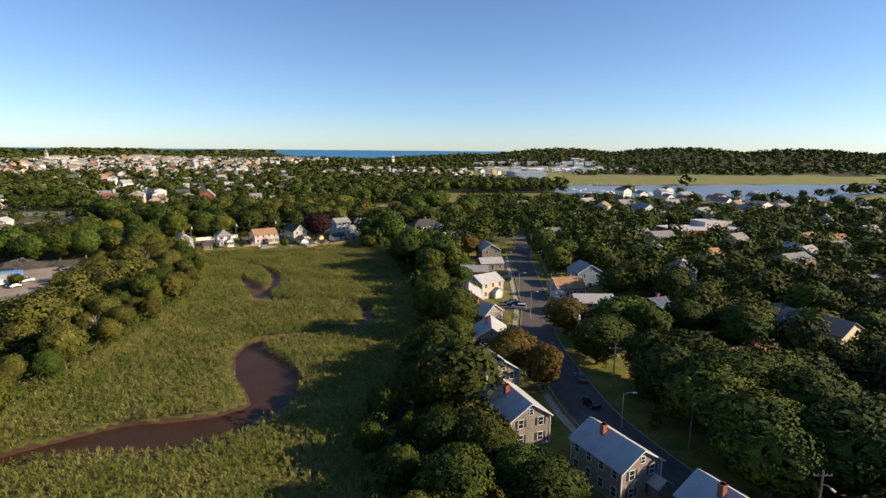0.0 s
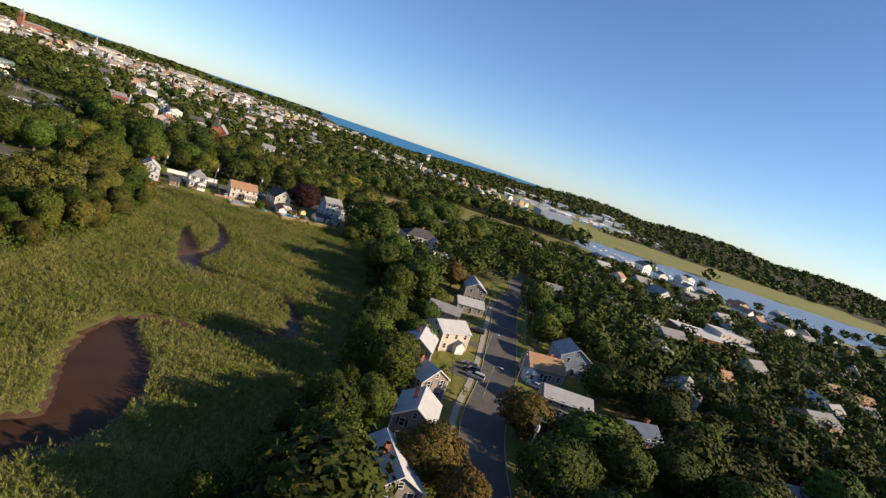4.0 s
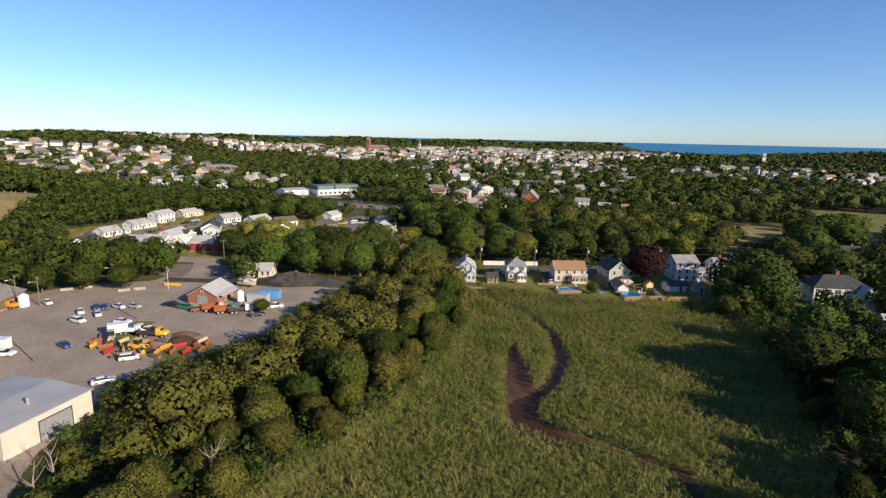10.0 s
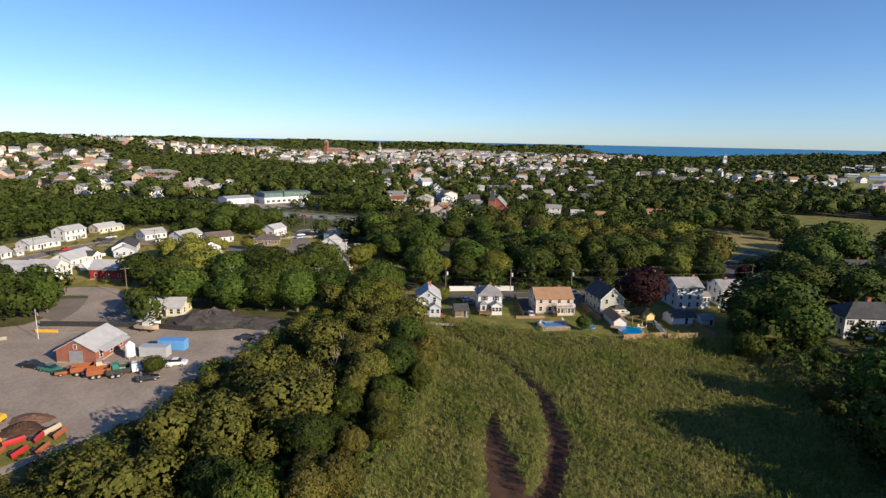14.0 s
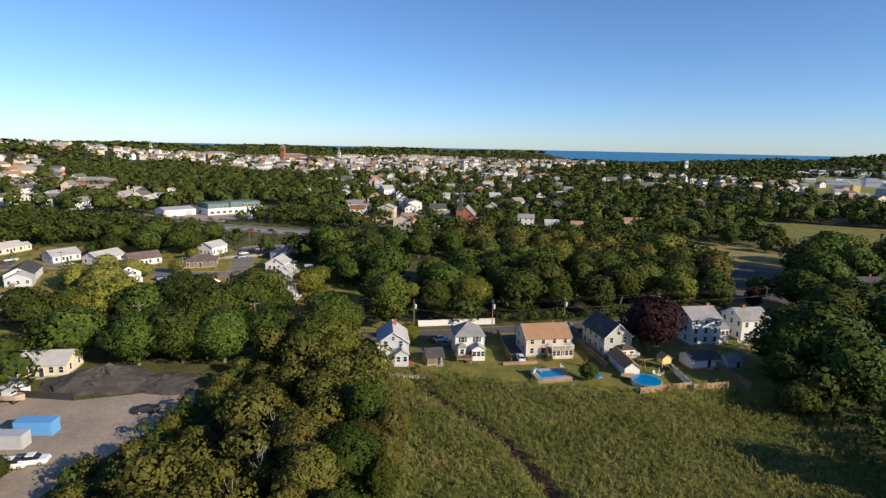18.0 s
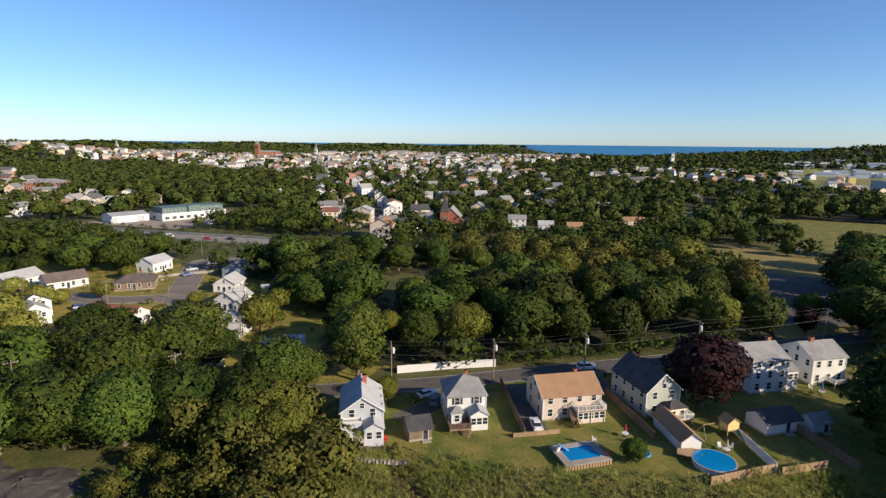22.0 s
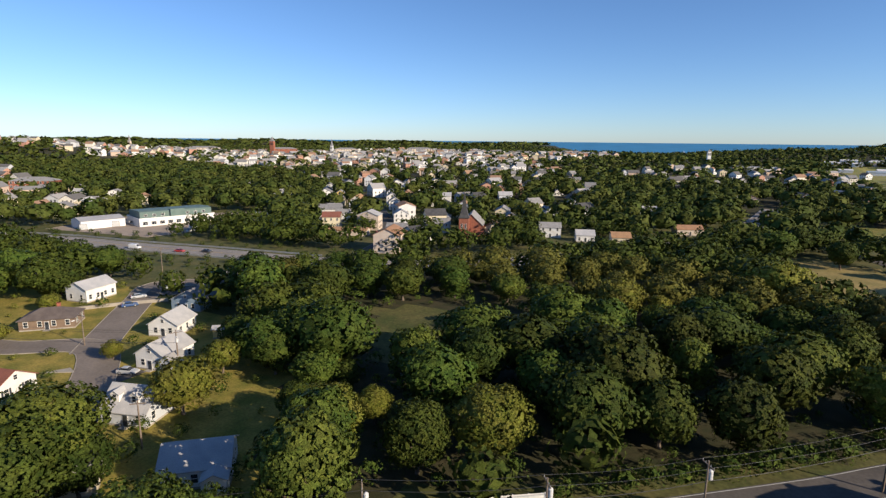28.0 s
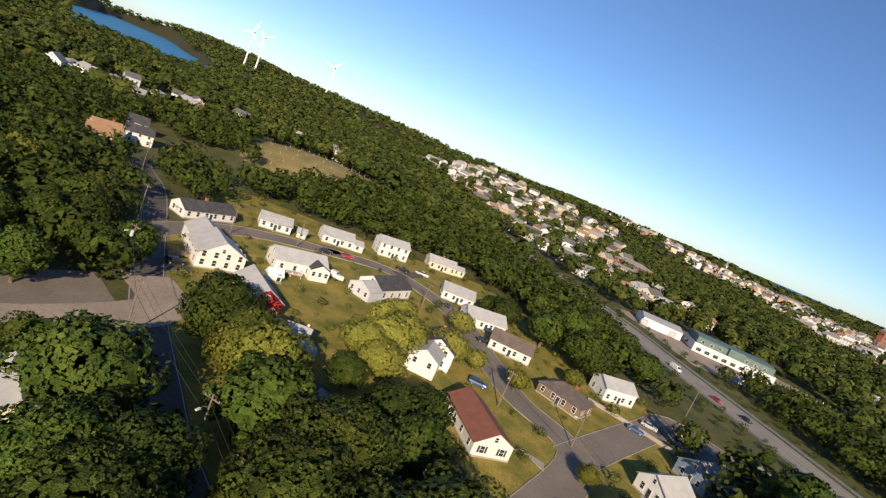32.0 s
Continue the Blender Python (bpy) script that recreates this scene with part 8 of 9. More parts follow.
# single trees of streets and gardens: x, y, height, width, leaf
for x, y, h, w, mat, lb in (
        (-69, 300, 13.5, 1.05, leaf_purple, "copper beech with dark purple crown"), (-137, 280, 16, 1.0, None, "tall ivy-clad street tree with pale trunk"), (-126.5, 274.5, 5.5, 1.1, leaf_light, "small bright green garden tree"),
        (-79, 273, 4.5, 1.1, None, "round garden tree by the marsh"), (12, 250, 10, 1.1, leaf_rust, "golden-brown tree at the street's end"), (-214, 305, 4.5, 1.1, leaf_light, "small light green street tree"), (-188, 279, 3.4, 1.2, leaf_light, "light green shrub by the drive"), (-263, 318, 5.5, 1.2, leaf_light, "light green garden tree"),
        (-190, 320, 9, 1.1, None, "garden maple behind the lane"), (-170, 272, 9, 1.0, None, "dark tree beside the cream house"), (-255, 376, 5.5, 1.1, None, "round bush by the highway"), (-196, 214, 7, 1.1, None, "tree behind the office"),
        (-174, 230, 11, 1.25, None, "spreading tree by the lawn"), (-166, 236, 12, 1.25, None, "spreading tree by the lawn"), (-158, 241, 12, 1.2, None, "spreading tree by the street"), (-151, 248, 12, 1.2, None, "spreading tree by the street"), (-150, 190, 4.5, 1.2, None, "bush by the brick garage"),
        (80, 108, 4, 1.1, leaf_purple, "small red-leaved garden tree"),
        (-189, 225, 12, 1.25, None, "broad street tree beside the car park"), (-184, 230, 9, 1.1, None, "broad street tree on the lawn"), (-208, 239, 10, 1.1, leaf_light, "bright green maple by the street"), (-194, 246, 12, 1.2, None, "broad green maple by the street"),
        (-189, 258, 12, 1.3, None, "very wide dark garden tree"), (-205, 265, 10, 1.15, None, "dark garden tree behind houses"), (-198, 266, 9, 1.1, None, "dark garden tree behind houses"), (-176, 236, 11, 1.2, None, "street tree over the verge"), (-218, 231, 9.5, 1.2, None, "round dark garden tree"),
        (-182, 259, 11, 1.2, None, "wide dark garden tree"), (-234, 192, 11, 1.1, None, "wood-edge tree beyond the street"), (-222, 186, 10, 1.1, None, "wood-edge tree beyond the street"), (-230, 180, 11, 1.1, None, "wood-edge tree beyond the street"), (-242, 196, 11, 1.1, None, "wood-edge tree beyond the street"), (-252, 190, 10, 1.1, None, "wood-edge tree beyond the street"),
        (-217, 199, 9, 1.15, None, "wood-edge tree beside the depot"), (-206, 178, 8, 1.1, None, "wood-edge tree beside the depot"), (-228, 186, 10, 1.2, None, "wood-edge tree beside the depot"), (-216, 170, 9, 1.2, None, "wood-edge tree beside the depot"), (-222, 160, 9, 1.2, None, "wood-edge tree beside the depot"), (-233, 203, 9, 1.1, None, "roadside tree by the car park"), (-240, 207, 9, 1.1, None, "roadside tree by the car park"), (-173, 263, 13, 1.4, None, "very wide dark oak in a garden"), (-266, 185, 8, 1.1, leaf_light, "bright green tree beside the road"), (-268, 166, 10, 1.1, leaf_light, "bright green tree by the car park"), (-245, 267, 9, 1.3, leaf_willow, "weeping yellow-green willow in the gardens"), (-233, 258, 8.5, 1.35, leaf_willow, "weeping yellow-green willow in the gardens"), (-239, 263, 9, 1.3, leaf_willow, "weeping yellow-green willow in the gardens"),
        (-252, 262, 8, 1.3, leaf_willow, "weeping yellow-green willow in the gardens"), (-218, 256, 7, 1.1, None, "garden tree by the lawn"), (-296, 303, 9, 1.2, None, "dark tree behind the bungalows"), (-290, 316, 11, 1.3, None, "dark tree behind the bungalows"), (-275, 328, 10, 1.25, None, "wide tree by the side lane"), (-304, 350, 11, 1.3, None, "dense tree below the highway"),
        (-290, 352, 10, 1.3, None, "dense tree below the highway"), (-319, 322, 10, 1.2, None, "dense tree behind the bungalows"), (-302, 299, 7, 1.1, None, "bright bushy garden tree"), (-143, 290, 14, 0.95, None, "tall open street tree with pale trunk"), (-144, 271, 9, 1.05, None, "street tree beside the grey house"),
        (-131, 250, 9, 1.0, leaf_light, "light green tree at the wood's edge"), (-138, 246, 9, 1.0, None, "tree at the wood's edge"), (-163, 240, 9, 1.1, None, "street tree by the heap"), (-34, 300, 12, 1.2, None, "dark tree beside the white house"), (-38, 281, 7, 1.1, None, "bushy marsh-edge tree"),
        (-24, 345, 13, 1.3, None, "great dark tree by the park"), (-16, 356, 13, 1.3, None, "great dark tree by the park"), (-28, 371, 12, 1.2, None, "great dark tree by the park"), (-8, 346, 12, 1.3, None, "great dark tree by the park"), (6, 366, 13, 1.3, None, "great dark tree by the park"),
        (16, 392, 13, 1.3, None, "great dark tree beside the park"), (20, 420, 13, 1.3, None, "great dark tree beside the park"), (-14, 256, 12, 1.2, None, "tall marsh-edge tree"), (-15, 232, 12, 1.2, None, "tall marsh-edge tree"), (33.5, 142, 9.5, 1.35, leaf_rust, "rust-green maple over the street"), (14, 113, 9, 1.0, leaf_rust, "rust-green maple behind houses"), (21, 107, 9.5, 1.05, leaf_rust, "rust-green maple beside the street"),
        (48, 78, 12, 1.3, None, "great dark street tree"), (70, 76, 12, 1.3, None, "great dark street tree"), (50, 104, 12, 1.3, None, "great dark garden tree"), (62, 98, 11, 1.3, None, "great dark garden tree"), (44, 112, 10, 1.3, None, "great dark garden tree"), (90, 100, 11, 1.3, None, "dark garden tree"), (74, 128, 10, 1.3, None, "dark garden tree"), (46, 140, 10, 1.3, None, "dark garden tree"), (78, 160, 10, 1.2, None, "dark garden tree"), (90, 128, 11, 1.2, None, "dark garden tree"), (36, 121, 10, 1.25, None, "round dark street tree"), (52, 134, 10, 1.2, None, "round dark garden tree"), (65, 139, 9, 1.2, None, "round dark garden tree"), (43, 97, 12, 1.35, None, "round dark street tree"), (52, 92, 13, 1.35, None, "great dark street tree"), (60, 84, 13, 1.35, None, "great dark street tree"), (58, 71, 13, 1.35, None, "great dark street tree"), (83, 139, 10, 1.2, None, "dark garden tree"),
        (105, 151, 10, 1.2, None, "dark garden tree"), (14, 66, 8, 1.4, None, "broad tree below the grey house"), (4, 74, 6, 1.2, None, "broad bush below the grey house"),
        (7, 77, 8, 1.2, None, "broad tree below the grey house"), (11, 70, 8, 1.2, None, "broad tree below the grey house"), (46, 88, 12, 1.3, None, "great dark street tree"), (54, 91, 12, 1.3, None, "great dark street tree"), (47, 72, 11, 1.3, None, "great dark street tree"), (41, 99, 10, 1.2, None, "round dark street tree"),
        (39, 125, 10, 1.2, None, "round dark street tree"), (63, 138, 10, 1.2, None, "round dark garden tree"), (75, 132, 11, 1.2, None, "round dark garden tree"), (103, 149, 12, 1.2, None, "round dark garden tree"), (102, 127, 11, 1.2, None, "round dark garden tree"), (16, 115, 9.5, 1.0, leaf_rust, "rust-green maple behind houses"),
        (-39, 297, 13, 1.2, None, "great dark tree beside the white house"), (-32, 303, 16, 1.3, None, "great dark tree beside the white house"), 
        (-197, 268, 11, 1.2, None, "dark garden tree behind houses"), (-177, 271, 14, 1.3, None, "very wide dark oak in a garden"), (-176, 253, 13, 1.3, None, "very wide dark oak in a garden"), (-146, 265, 12, 1.2, None, "street tree beside the grey house"), (-141, 253, 11, 1.1, None, "tree at the wood's edge"), (-136, 254, 10, 1.1, leaf_light, "light green tree at the wood's edge"),
        (-186, 311, 7, 1.1, leaf_light, "garden maple by the lawn"), (-180, 318, 11, 1.2, None, "garden maple by the lawn"), (-248, 279, 8, 1.2, leaf_willow, "yellow-green garden tree"), (-196, 221, 9, 1.2, None, "broad street tree beside the car park"),
        (-223, 231, 11, 1.2, None, "round dark garden tree"), (-206, 243, 12, 1.1, leaf_light, "bright green maple by the street"), (-214, 238, 11, 1.1, None, "broad green maple by the street"), (-186, 255, 13, 1.3, None, "very wide dark garden tree"), (-209, 270, 10, 1.1, None, "dark garden tree behind houses"), (-246, 297, 6, 1.1, leaf_light, "yellow-green street tree"),
        (-50, 497, 11, 0.95, None, "open-crowned park tree"), (-72, 506, 12, 1.2, None, "broad park tree at the field's edge"), (-63, 521, 12, 1.2, None, "broad park tree at the field's edge"), (-24, 531, 9, 1.0, None, "single park tree"), (-32, 487, 7, 1.0, None, "single park tree"), (-13, 439, 16, 1.3, None, "great dark tree beside the park"), (-22, 416, 15, 1.2, None, "great dark tree beside the park"),
        (-6, 420, 15, 1.3, None, "great dark tree beside the park"), (-4, 460, 15, 1.3, None, "great dark tree beside the park"), (-4, 497, 12, 1.2, None, "great dark tree beside the park"), (-20, 394, 15, 1.2, None, "great dark tree beside the park"), (-43, 359, 8, 0.85, leaf_purple, "dark conical tree by the park road"), (-41, 369, 9, 0.9, None, "narrow tree by the park road"),
        (-279, 326, 12, 1.3, None, "large dark tree between two bungalows"), (-301, 329, 12, 1.3, None, "large dark tree behind the bungalows"), (-319, 344, 12, 1.3, None, "large dark tree behind the bungalows"), (-288, 352, 8, 1.2, None, "round bush by the highway"),
        (-77, 424, 13, 1.2, leaf_light, "bright green tree at the wood's edge"), (-56, 399, 12, 1.05, leaf_olive, "olive-brown park tree"), (-29, 364, 13, 1.2, None, "great dark tree by the park"), (6, 143, 7, 1.2, None, "garden tree behind grey houses"), (6, 160, 7, 1.2, leaf_olive, "garden tree behind grey houses"), (7, 171, 7.5, 1.2, None, "garden tree behind grey houses"), (7, 193, 7, 1.2, None, "garden tree behind grey houses"), (8, 214, 7, 1.2, None, "garden tree behind grey houses"),
        (45, 214, 11, 1.2, None, "great dark street tree"), (50, 231, 11, 1.2, None, "great dark street tree"), (46, 248, 11, 1.2, None, "great dark street tree"), (47, 266, 11, 1.2, None, "great dark street tree"), (60, 222, 11, 1.2, None, "great dark garden tree"), (58, 178, 10, 1.2, None, "great dark garden tree"),
        (72, 168, 11, 1.2, None, "great dark garden tree"), (54, 146, 9, 1.2, None, "great dark garden tree"),
        (-27, 291, 12, 1.2, None, "tall dark marsh-edge tree"), (-40, 289, 8, 1.2, None, "dark tree beside the garden fence"),
        (-178, 295, 9.5, 1.15, leaf_light, "bright round maple beside the cape house"), (-176, 316, 9, 1.15, None, "leafy tree behind the mown lawn"), (-163, 314, 8, 1.15, None, "leafy tree behind the mown lawn"), (-166, 325, 9.5, 1.1, leaf_light, "bright tree at the wood's hollow"),
        (-272, 285, 6.5, 1.25, leaf_willow, "yellow-green garden tree beside the lane"), (-251, 287, 5.5, 1.2, leaf_willow, "yellow-green garden tree beside the lane"), (-260, 266, 7.5, 1.3, leaf_willow, "weeping yellow-green willow in the gardens"), (-227, 262, 8, 1.3, leaf_willow, "weeping yellow-green willow in the gardens"),
        (-5, 87, 5, 1.0, leaf_light, "young marsh-edge tree"), (1, 88, 5, 1.0, None, "young marsh-edge tree")):
    tree(x, y, h * (1.14 if h > 6 else 1.0), w, mat, lb if len(lb.split()) > 3 else lb + " with dense leafy crown", None, None, "tree", "garden and street trees")
    placed.append((x, y, 4.0))

# bare bleached trunks on the wood's edge
for k, (x, y, h) in enumerate(((-86, 132, 7), (-88, 134, 6), (-92, 128, 6.5), (-104, 116, 7), (-106, 119, 6), (-112, 206, 9), (-108, 210, 8), (-103, 205, 8), (-117, 214, 9), (-110, 199, 8), (-98, 150, 7), (-96, 104, 7))):
    g = np.random.default_rng(90 + k)
    b = Build().bent([(0, 0, -0.3), (g.normal() * 0.2, g.normal() * 0.2, h * 0.5), (g.normal() * 0.5, g.normal() * 0.5, h)], [0.16, 0.11, 0.03], 6)
    for j in range(7):
        a, zz = g.uniform(0, 6.28), h * g.uniform(0.35, 0.9)
        b.bent([(0, 0, zz), (math.cos(a) * 0.8, math.sin(a) * 0.8, zz + 0.8), (math.cos(a) * 1.6, math.sin(a) * 1.6, zz + 2.0)], [0.07, 0.045, 0.015], 5)
    solid("dead_tree", b, dead_wood, x, y, float(ground(x, y)), 0, "bare bleached dead tree on the marsh's edge", "tree", "dead trees")

# ---- far houses of the town, joined ----
TOWN = [[(-970, 283), (-710, 346), (-570, 376), (-485, 390), (-455, 465), (-600, 500), (-780, 560), (-1000, 640), (-1250, 450)],
        [(-225, 440), (-300, 480), (-450, 676), (-600, 790), (-720, 1200), (-436, 1300), (-300, 1008), (-225, 864), (-170, 600)],
        [(-720, 1200), (-600, 800), (-900, 820), (-1300, 700), (-1600, 1000), (-1500, 1500), (-900, 1750), (-500, 1800), (-300, 1500), (-430, 1300)],
        [(-420, 40), (-560, 60), (-620, 150), (-480, 140)],
        [(80, 120), (330, 180), (420, 420), (260, 640), (120, 560), (90, 300)],
        [(-60, 700), (100, 800), (120, 1200), (-150, 1300), (-250, 1000)]]
GAPS = [25, 27, 33, 32, 27, 38]
walls, roofs, wins = Build(), Build(), Build()
OWN_REACH, own_houses = 470.0, []
far_foot = []
for ti, (poly, gap) in enumerate(zip(TOWN, GAPS)):
    pts = scatter(poly, gap, 40 + ti)
    if ti != 4:
        pts = free(pts, 2.0, 3.0)
    else:
        pts = free(pts, 3.0, 8.0)
    zs = ground(pts[:, 0], pts[:, 1])
    for (x, y), z in zip(pts, zs):
        dist = math.hypot(x + 80, y - 200)
        n_here = 2 if ti == 2 else 1
        for q in range(n_here):
            xx, yy = x + q * rng.uniform(10, 16) * (1 if q else 0), y + q * rng.uniform(-9, 9)
            w, d, h = rng.uniform(9, 15) * (1.3 if ti == 0 else 1.0), rng.uniform(8.5, 12), rng.choice([3.6, 6.0, 7.0, 8.4])
            ri = rng.uniform(2.0, 3.8)
            a = radians(rng.choice([20, 34, 110, 124, 60]) + rng.normal() * 4)
            c, s = math.cos(a), math.sin(a)
            tr = lambda u, v, zz: (xx + c * u - s * v, yy + s * u + c * v, z + zz)
            own = ti in (0, 1) and dist < OWN_REACH
            wb, rb, nb = (Build(), Build(), Build()) if own else (walls, roofs, wins)
            o = [(-d / 2, -2), (d / 2, -2), (d / 2, h), (0, h + ri - 0.15), (-d / 2, h)]
            wb.add([tr(-w / 2, u, zz) for u, zz in o] + [tr(w / 2, u, zz) for u, zz in o], [(0, 1, 6, 5), (1, 2, 7, 6), (2, 3, 8, 7), (3, 4, 9, 8), (4, 0, 5, 9), (4, 3, 2, 1, 0), (5, 6, 7, 8, 9)])
            k = ri / (d / 2)
            o = [(-d / 2 - 0.4, h - 0.4 * k), (0, h + ri), (d / 2 + 0.4, h - 0.4 * k), (d / 2 + 0.4, h - 0.4 * k - 0.25), (0, h + ri - 0.25), (-d / 2 - 0.4, h - 0.4 * k - 0.25)]
            rb.add([tr(-w / 2 - 0.4, u, zz) for u, zz in o] + [tr(w / 2 + 0.4, u, zz) for u, zz in o], [(i, (i + 1) % 6, 6 + (i + 1) % 6, 6 + i) for i in range(6)] + [(5, 4, 3, 2, 1, 0), (6, 7, 8, 9, 10, 11)])
            far_foot.append((xx, yy, 8.0))
            if dist < 1100 or own:
                for lv in range(2 if h > 5 else 1):
                    for i in range(3):
                        u = (i - 1) * w / 3.4
                        zz = 1.0 + lv * 2.8
                        for sg in (-1, 1):
                            nb.add([tr(u - 0.5, sg * (d / 2 + 0.04), zz), tr(u + 0.5, sg * (d / 2 + 0.04), zz), tr(u + 0.5, sg * (d / 2 + 0.04), zz + 1.4), tr(u - 0.5, sg * (d / 2 + 0.04), zz + 1.4)], [(0, 1, 2, 3)])
                            v = (i - 1) * d / 3.6
                            nb.add([tr(sg * (w / 2 + 0.04), v - 0.5, zz), tr(sg * (w / 2 + 0.04), v + 0.5, zz), tr(sg * (w / 2 + 0.04), v + 0.5, zz + 1.4), tr(sg * (w / 2 + 0.04), v - 0.5, zz + 1.4)], [(0, 1, 2, 3)])
            if own:
                own_houses.append((xx, yy, wb, rb, nb))
town_wall = palette("town_wall", [(0.74, 0.73, 0.70), (0.70, 0.66, 0.56), (0.74, 0.73, 0.71), (0.55, 0.43, 0.33), (0.48, 0.49, 0.50), (0.74, 0.72, 0.68), (0.60, 0.52, 0.36), (0.42, 0.24, 0.17)])
town_roof = palette("town_roof", [(0.22, 0.215, 0.21), (0.34, 0.33, 0.32), (0.13, 0.125, 0.12), (0.30, 0.19, 0.12), (0.27, 0.26, 0.25)])
TOWN_WALLS = [(white_siding, "white"), (cream_siding, "cream"), (white_siding, "white"), (grey_siding, "grey"), (tan_siding, "tan")]
for k, (x, y, wb, rb, nb) in enumerate(own_houses):
    m, word = TOWN_WALLS[k % 5]
    r = thing("house", 0, 0, 0, 0, "%s gabled house of the town among trees" % word, "house", "town houses beyond the highway")
    part("wall", wb, m, r)
    part("roof", rb, (grey_shingle, light_shingle, dark_shingle, brown_shingle)[k % 4], r)
    tagged(part("glazing", nb, glass_dark, r), kind="stuff")
town = thing("town_houses", 0, 0, 0, 0, "many pale gabled houses of the far town among trees", "houses", kind="stuff")
part("walls", walls, town_wall, town)
part("roofs", roofs, town_roof, town)
part("windows", wins, glass_dark, town)

# ---- woods and hedges beyond, joined ----
def forms(count, n, size, lobes, core=9, loose=0.26, plate=0.34):
    return [crown_quads(200 + k, 4.3, 7.2, 1.2, n, size, lobes, n // core, loose, plate) for k in range(count)]


def wood(name, pts, sizes, shapes, mat, label, sink=0.0, broad=1.0):
    zs = ground(pts[:, 0], pts[:, 1]) - sink
    out, lit = [], []
    for (x, y), z, h in zip(pts, zs, sizes):
        q, o = shapes[int(rng.integers(len(shapes)))]
        a = rng.uniform(0, 6.28)
        c, s = math.cos(a), math.sin(a)
        k = h / 8.4
        kw = k * broad * rng.uniform(0.95, 1.3)
        r = np.empty_like(q)
        r[..., 0] = x + kw * (c * q[..., 0] - s * q[..., 1])
        r[..., 1] = y + kw * (s * q[..., 0] + c * q[..., 1])
        r[..., 2] = z + k * q[..., 2]
        out.append(r)
        lit.append(np.stack([c * o[:, 0] - s * o[:, 1], s * o[:, 0] + c * o[:, 1], o[:, 2]], 1))
    return tagged(new(name, quads(name, np.concatenate(out), mat, np.concatenate(lit))), label, "trees", kind="stuff")


def clear_of(p, polys, circles, extra=0.0):
    ok = np.ones(len(p), bool)
    for poly in polys:
        ok &= ~inside(p[:, 0], p[:, 1], poly)
    grid = {}
    for fx, fy, fr in circles:
        for i in range(int((fx - fr - extra) // 20), int((fx + fr + extra) // 20) + 1):
            for j in range(int((fy - fr - extra) // 20), int((fy + fr + extra) // 20) + 1):
                grid.setdefault((i, j), []).append((fx, fy, fr + extra))
    for n_, (x, y) in enumerate(p):
        if ok[n_]:
            ok[n_] = all((x - a) ** 2 + (y - b) ** 2 > r * r for a, b, r in grid.get((int(x // 20), int(y // 20)), ()))
    return p[ok]


def thin_in_town(p, keep):
    """Fewer trees between the houses of the town."""
    g = np.random.default_rng(55)
    u = g.uniform(size=len(p))
    ok = np.ones(len(p), bool)
    for poly, k in zip(TOWN, keep):
        ok &= ~(inside(p[:, 0], p[:, 1], poly) & (u > k))
    return p[ok]


def seen_side(circles, ahead, grow):
    """Open ground on the marsh side of each house."""
    out = []
    for x, y, r in circles:
        d = math.hypot(x + 80, y - 200)
        if 150 < d < 1100:
            out.append((x + (-80 - x) / d * ahead, y + (200 - y) / d * ahead, r + grow))
    return out


WET = [MARSH, RIVER, FLATS, FORESHORE, QUAY, HARBOUR, SEA, LAKE]
BUILT = [LOT, PARK, MEADOW, CEMETERY, YARDS, ROWGARDENS, CLEAR, GLADE, WOODS_LEFT, WOODS_RIGHT, WOODS_STREET, STREETYARDS,
         [(-222, 214), (-232, 205), (-222, 196), (-205, 196), (-180, 205), (-196, 226)], [(-350, 410), (-335, 470), (-372, 520), (-430, 450), (-420, 400)], [(-205, 222), (-186, 207), (-152, 228), (-160, 236)]]
HIGHWAY_VERGE = [(-560, 332), (-400, 358), (-330, 372), (-262, 374), (-232, 384), (-205, 400), (-180, 416), (-160, 442), (-148, 460), (-118, 500), (-90, 535), (-90, 570), (-135, 520), (-156, 490), (-185, 456), (-210, 442), (-245, 432), (-300, 424), (-350, 416), (-460, 388), (-560, 366)]
BUILT.append(HIGHWAY_VERGE)
BUILT += [[(-146, 106), (-98, 104), (-98, 232), (-152, 238), (-140, 190)], [(-14, 440), (14, 445), (16, 520), (-14, 520)], [(-410, 176), (-385, 200), (-345, 196), (-350, 165), (-395, 152)]]
near_area = [(-430, 60), (-130, 20), (20, 30), (230, 60), (260, 420), (80, 560), (-200, 520), (-330, 470), (-470, 330)]
p = scatter(near_area, 7.6, 71)
p = clear_of(free(p, 3.0), WET + BUILT + [[(-350, 378), (-330, 366), (-308, 356), (-277, 358), (-250, 369), (-262, 385), (-300, 385)]], FOOT + [(x, y, 2) for x, y, _ in placed] + seen_side([q for q in FOOT if q[1] > 430], 13, 1.0), 2.5)
p = p[np.hypot(p[:, 0], p[:, 1]) > 34]
tall_ = rng.uniform(7.5, 12.5, len(p))
fore = (p[:, 0] > 0) & (np.hypot(p[:, 0], p[:, 1]) < 215)
wood("trees_near", p[~fore], tall_[~fore], forms(6, 210, 0.46, 20, 4, 0.3, 0.24), leaf, "green trees filling the ground between streets and houses")
wood("trees_street_side", p[fore], tall_[fore] * 1.15, forms(8, 800, 0.26, 30, 4, 0.32, 0.15), leaf, "dark leafy trees round the street's gardens")
mid_area = [(-1000, -150), (-500, -200), (-430, 60), (-470, 330), (-330, 470), (-200, 520), (80, 560), (260, 420), (230, 60), (420, 80), (620, 500), (420, 640), (160, 720), (60, 900), (-300, 950), (-800, 800), (-1100, 400)]
p = scatter(mid_area, 11.0, 72)
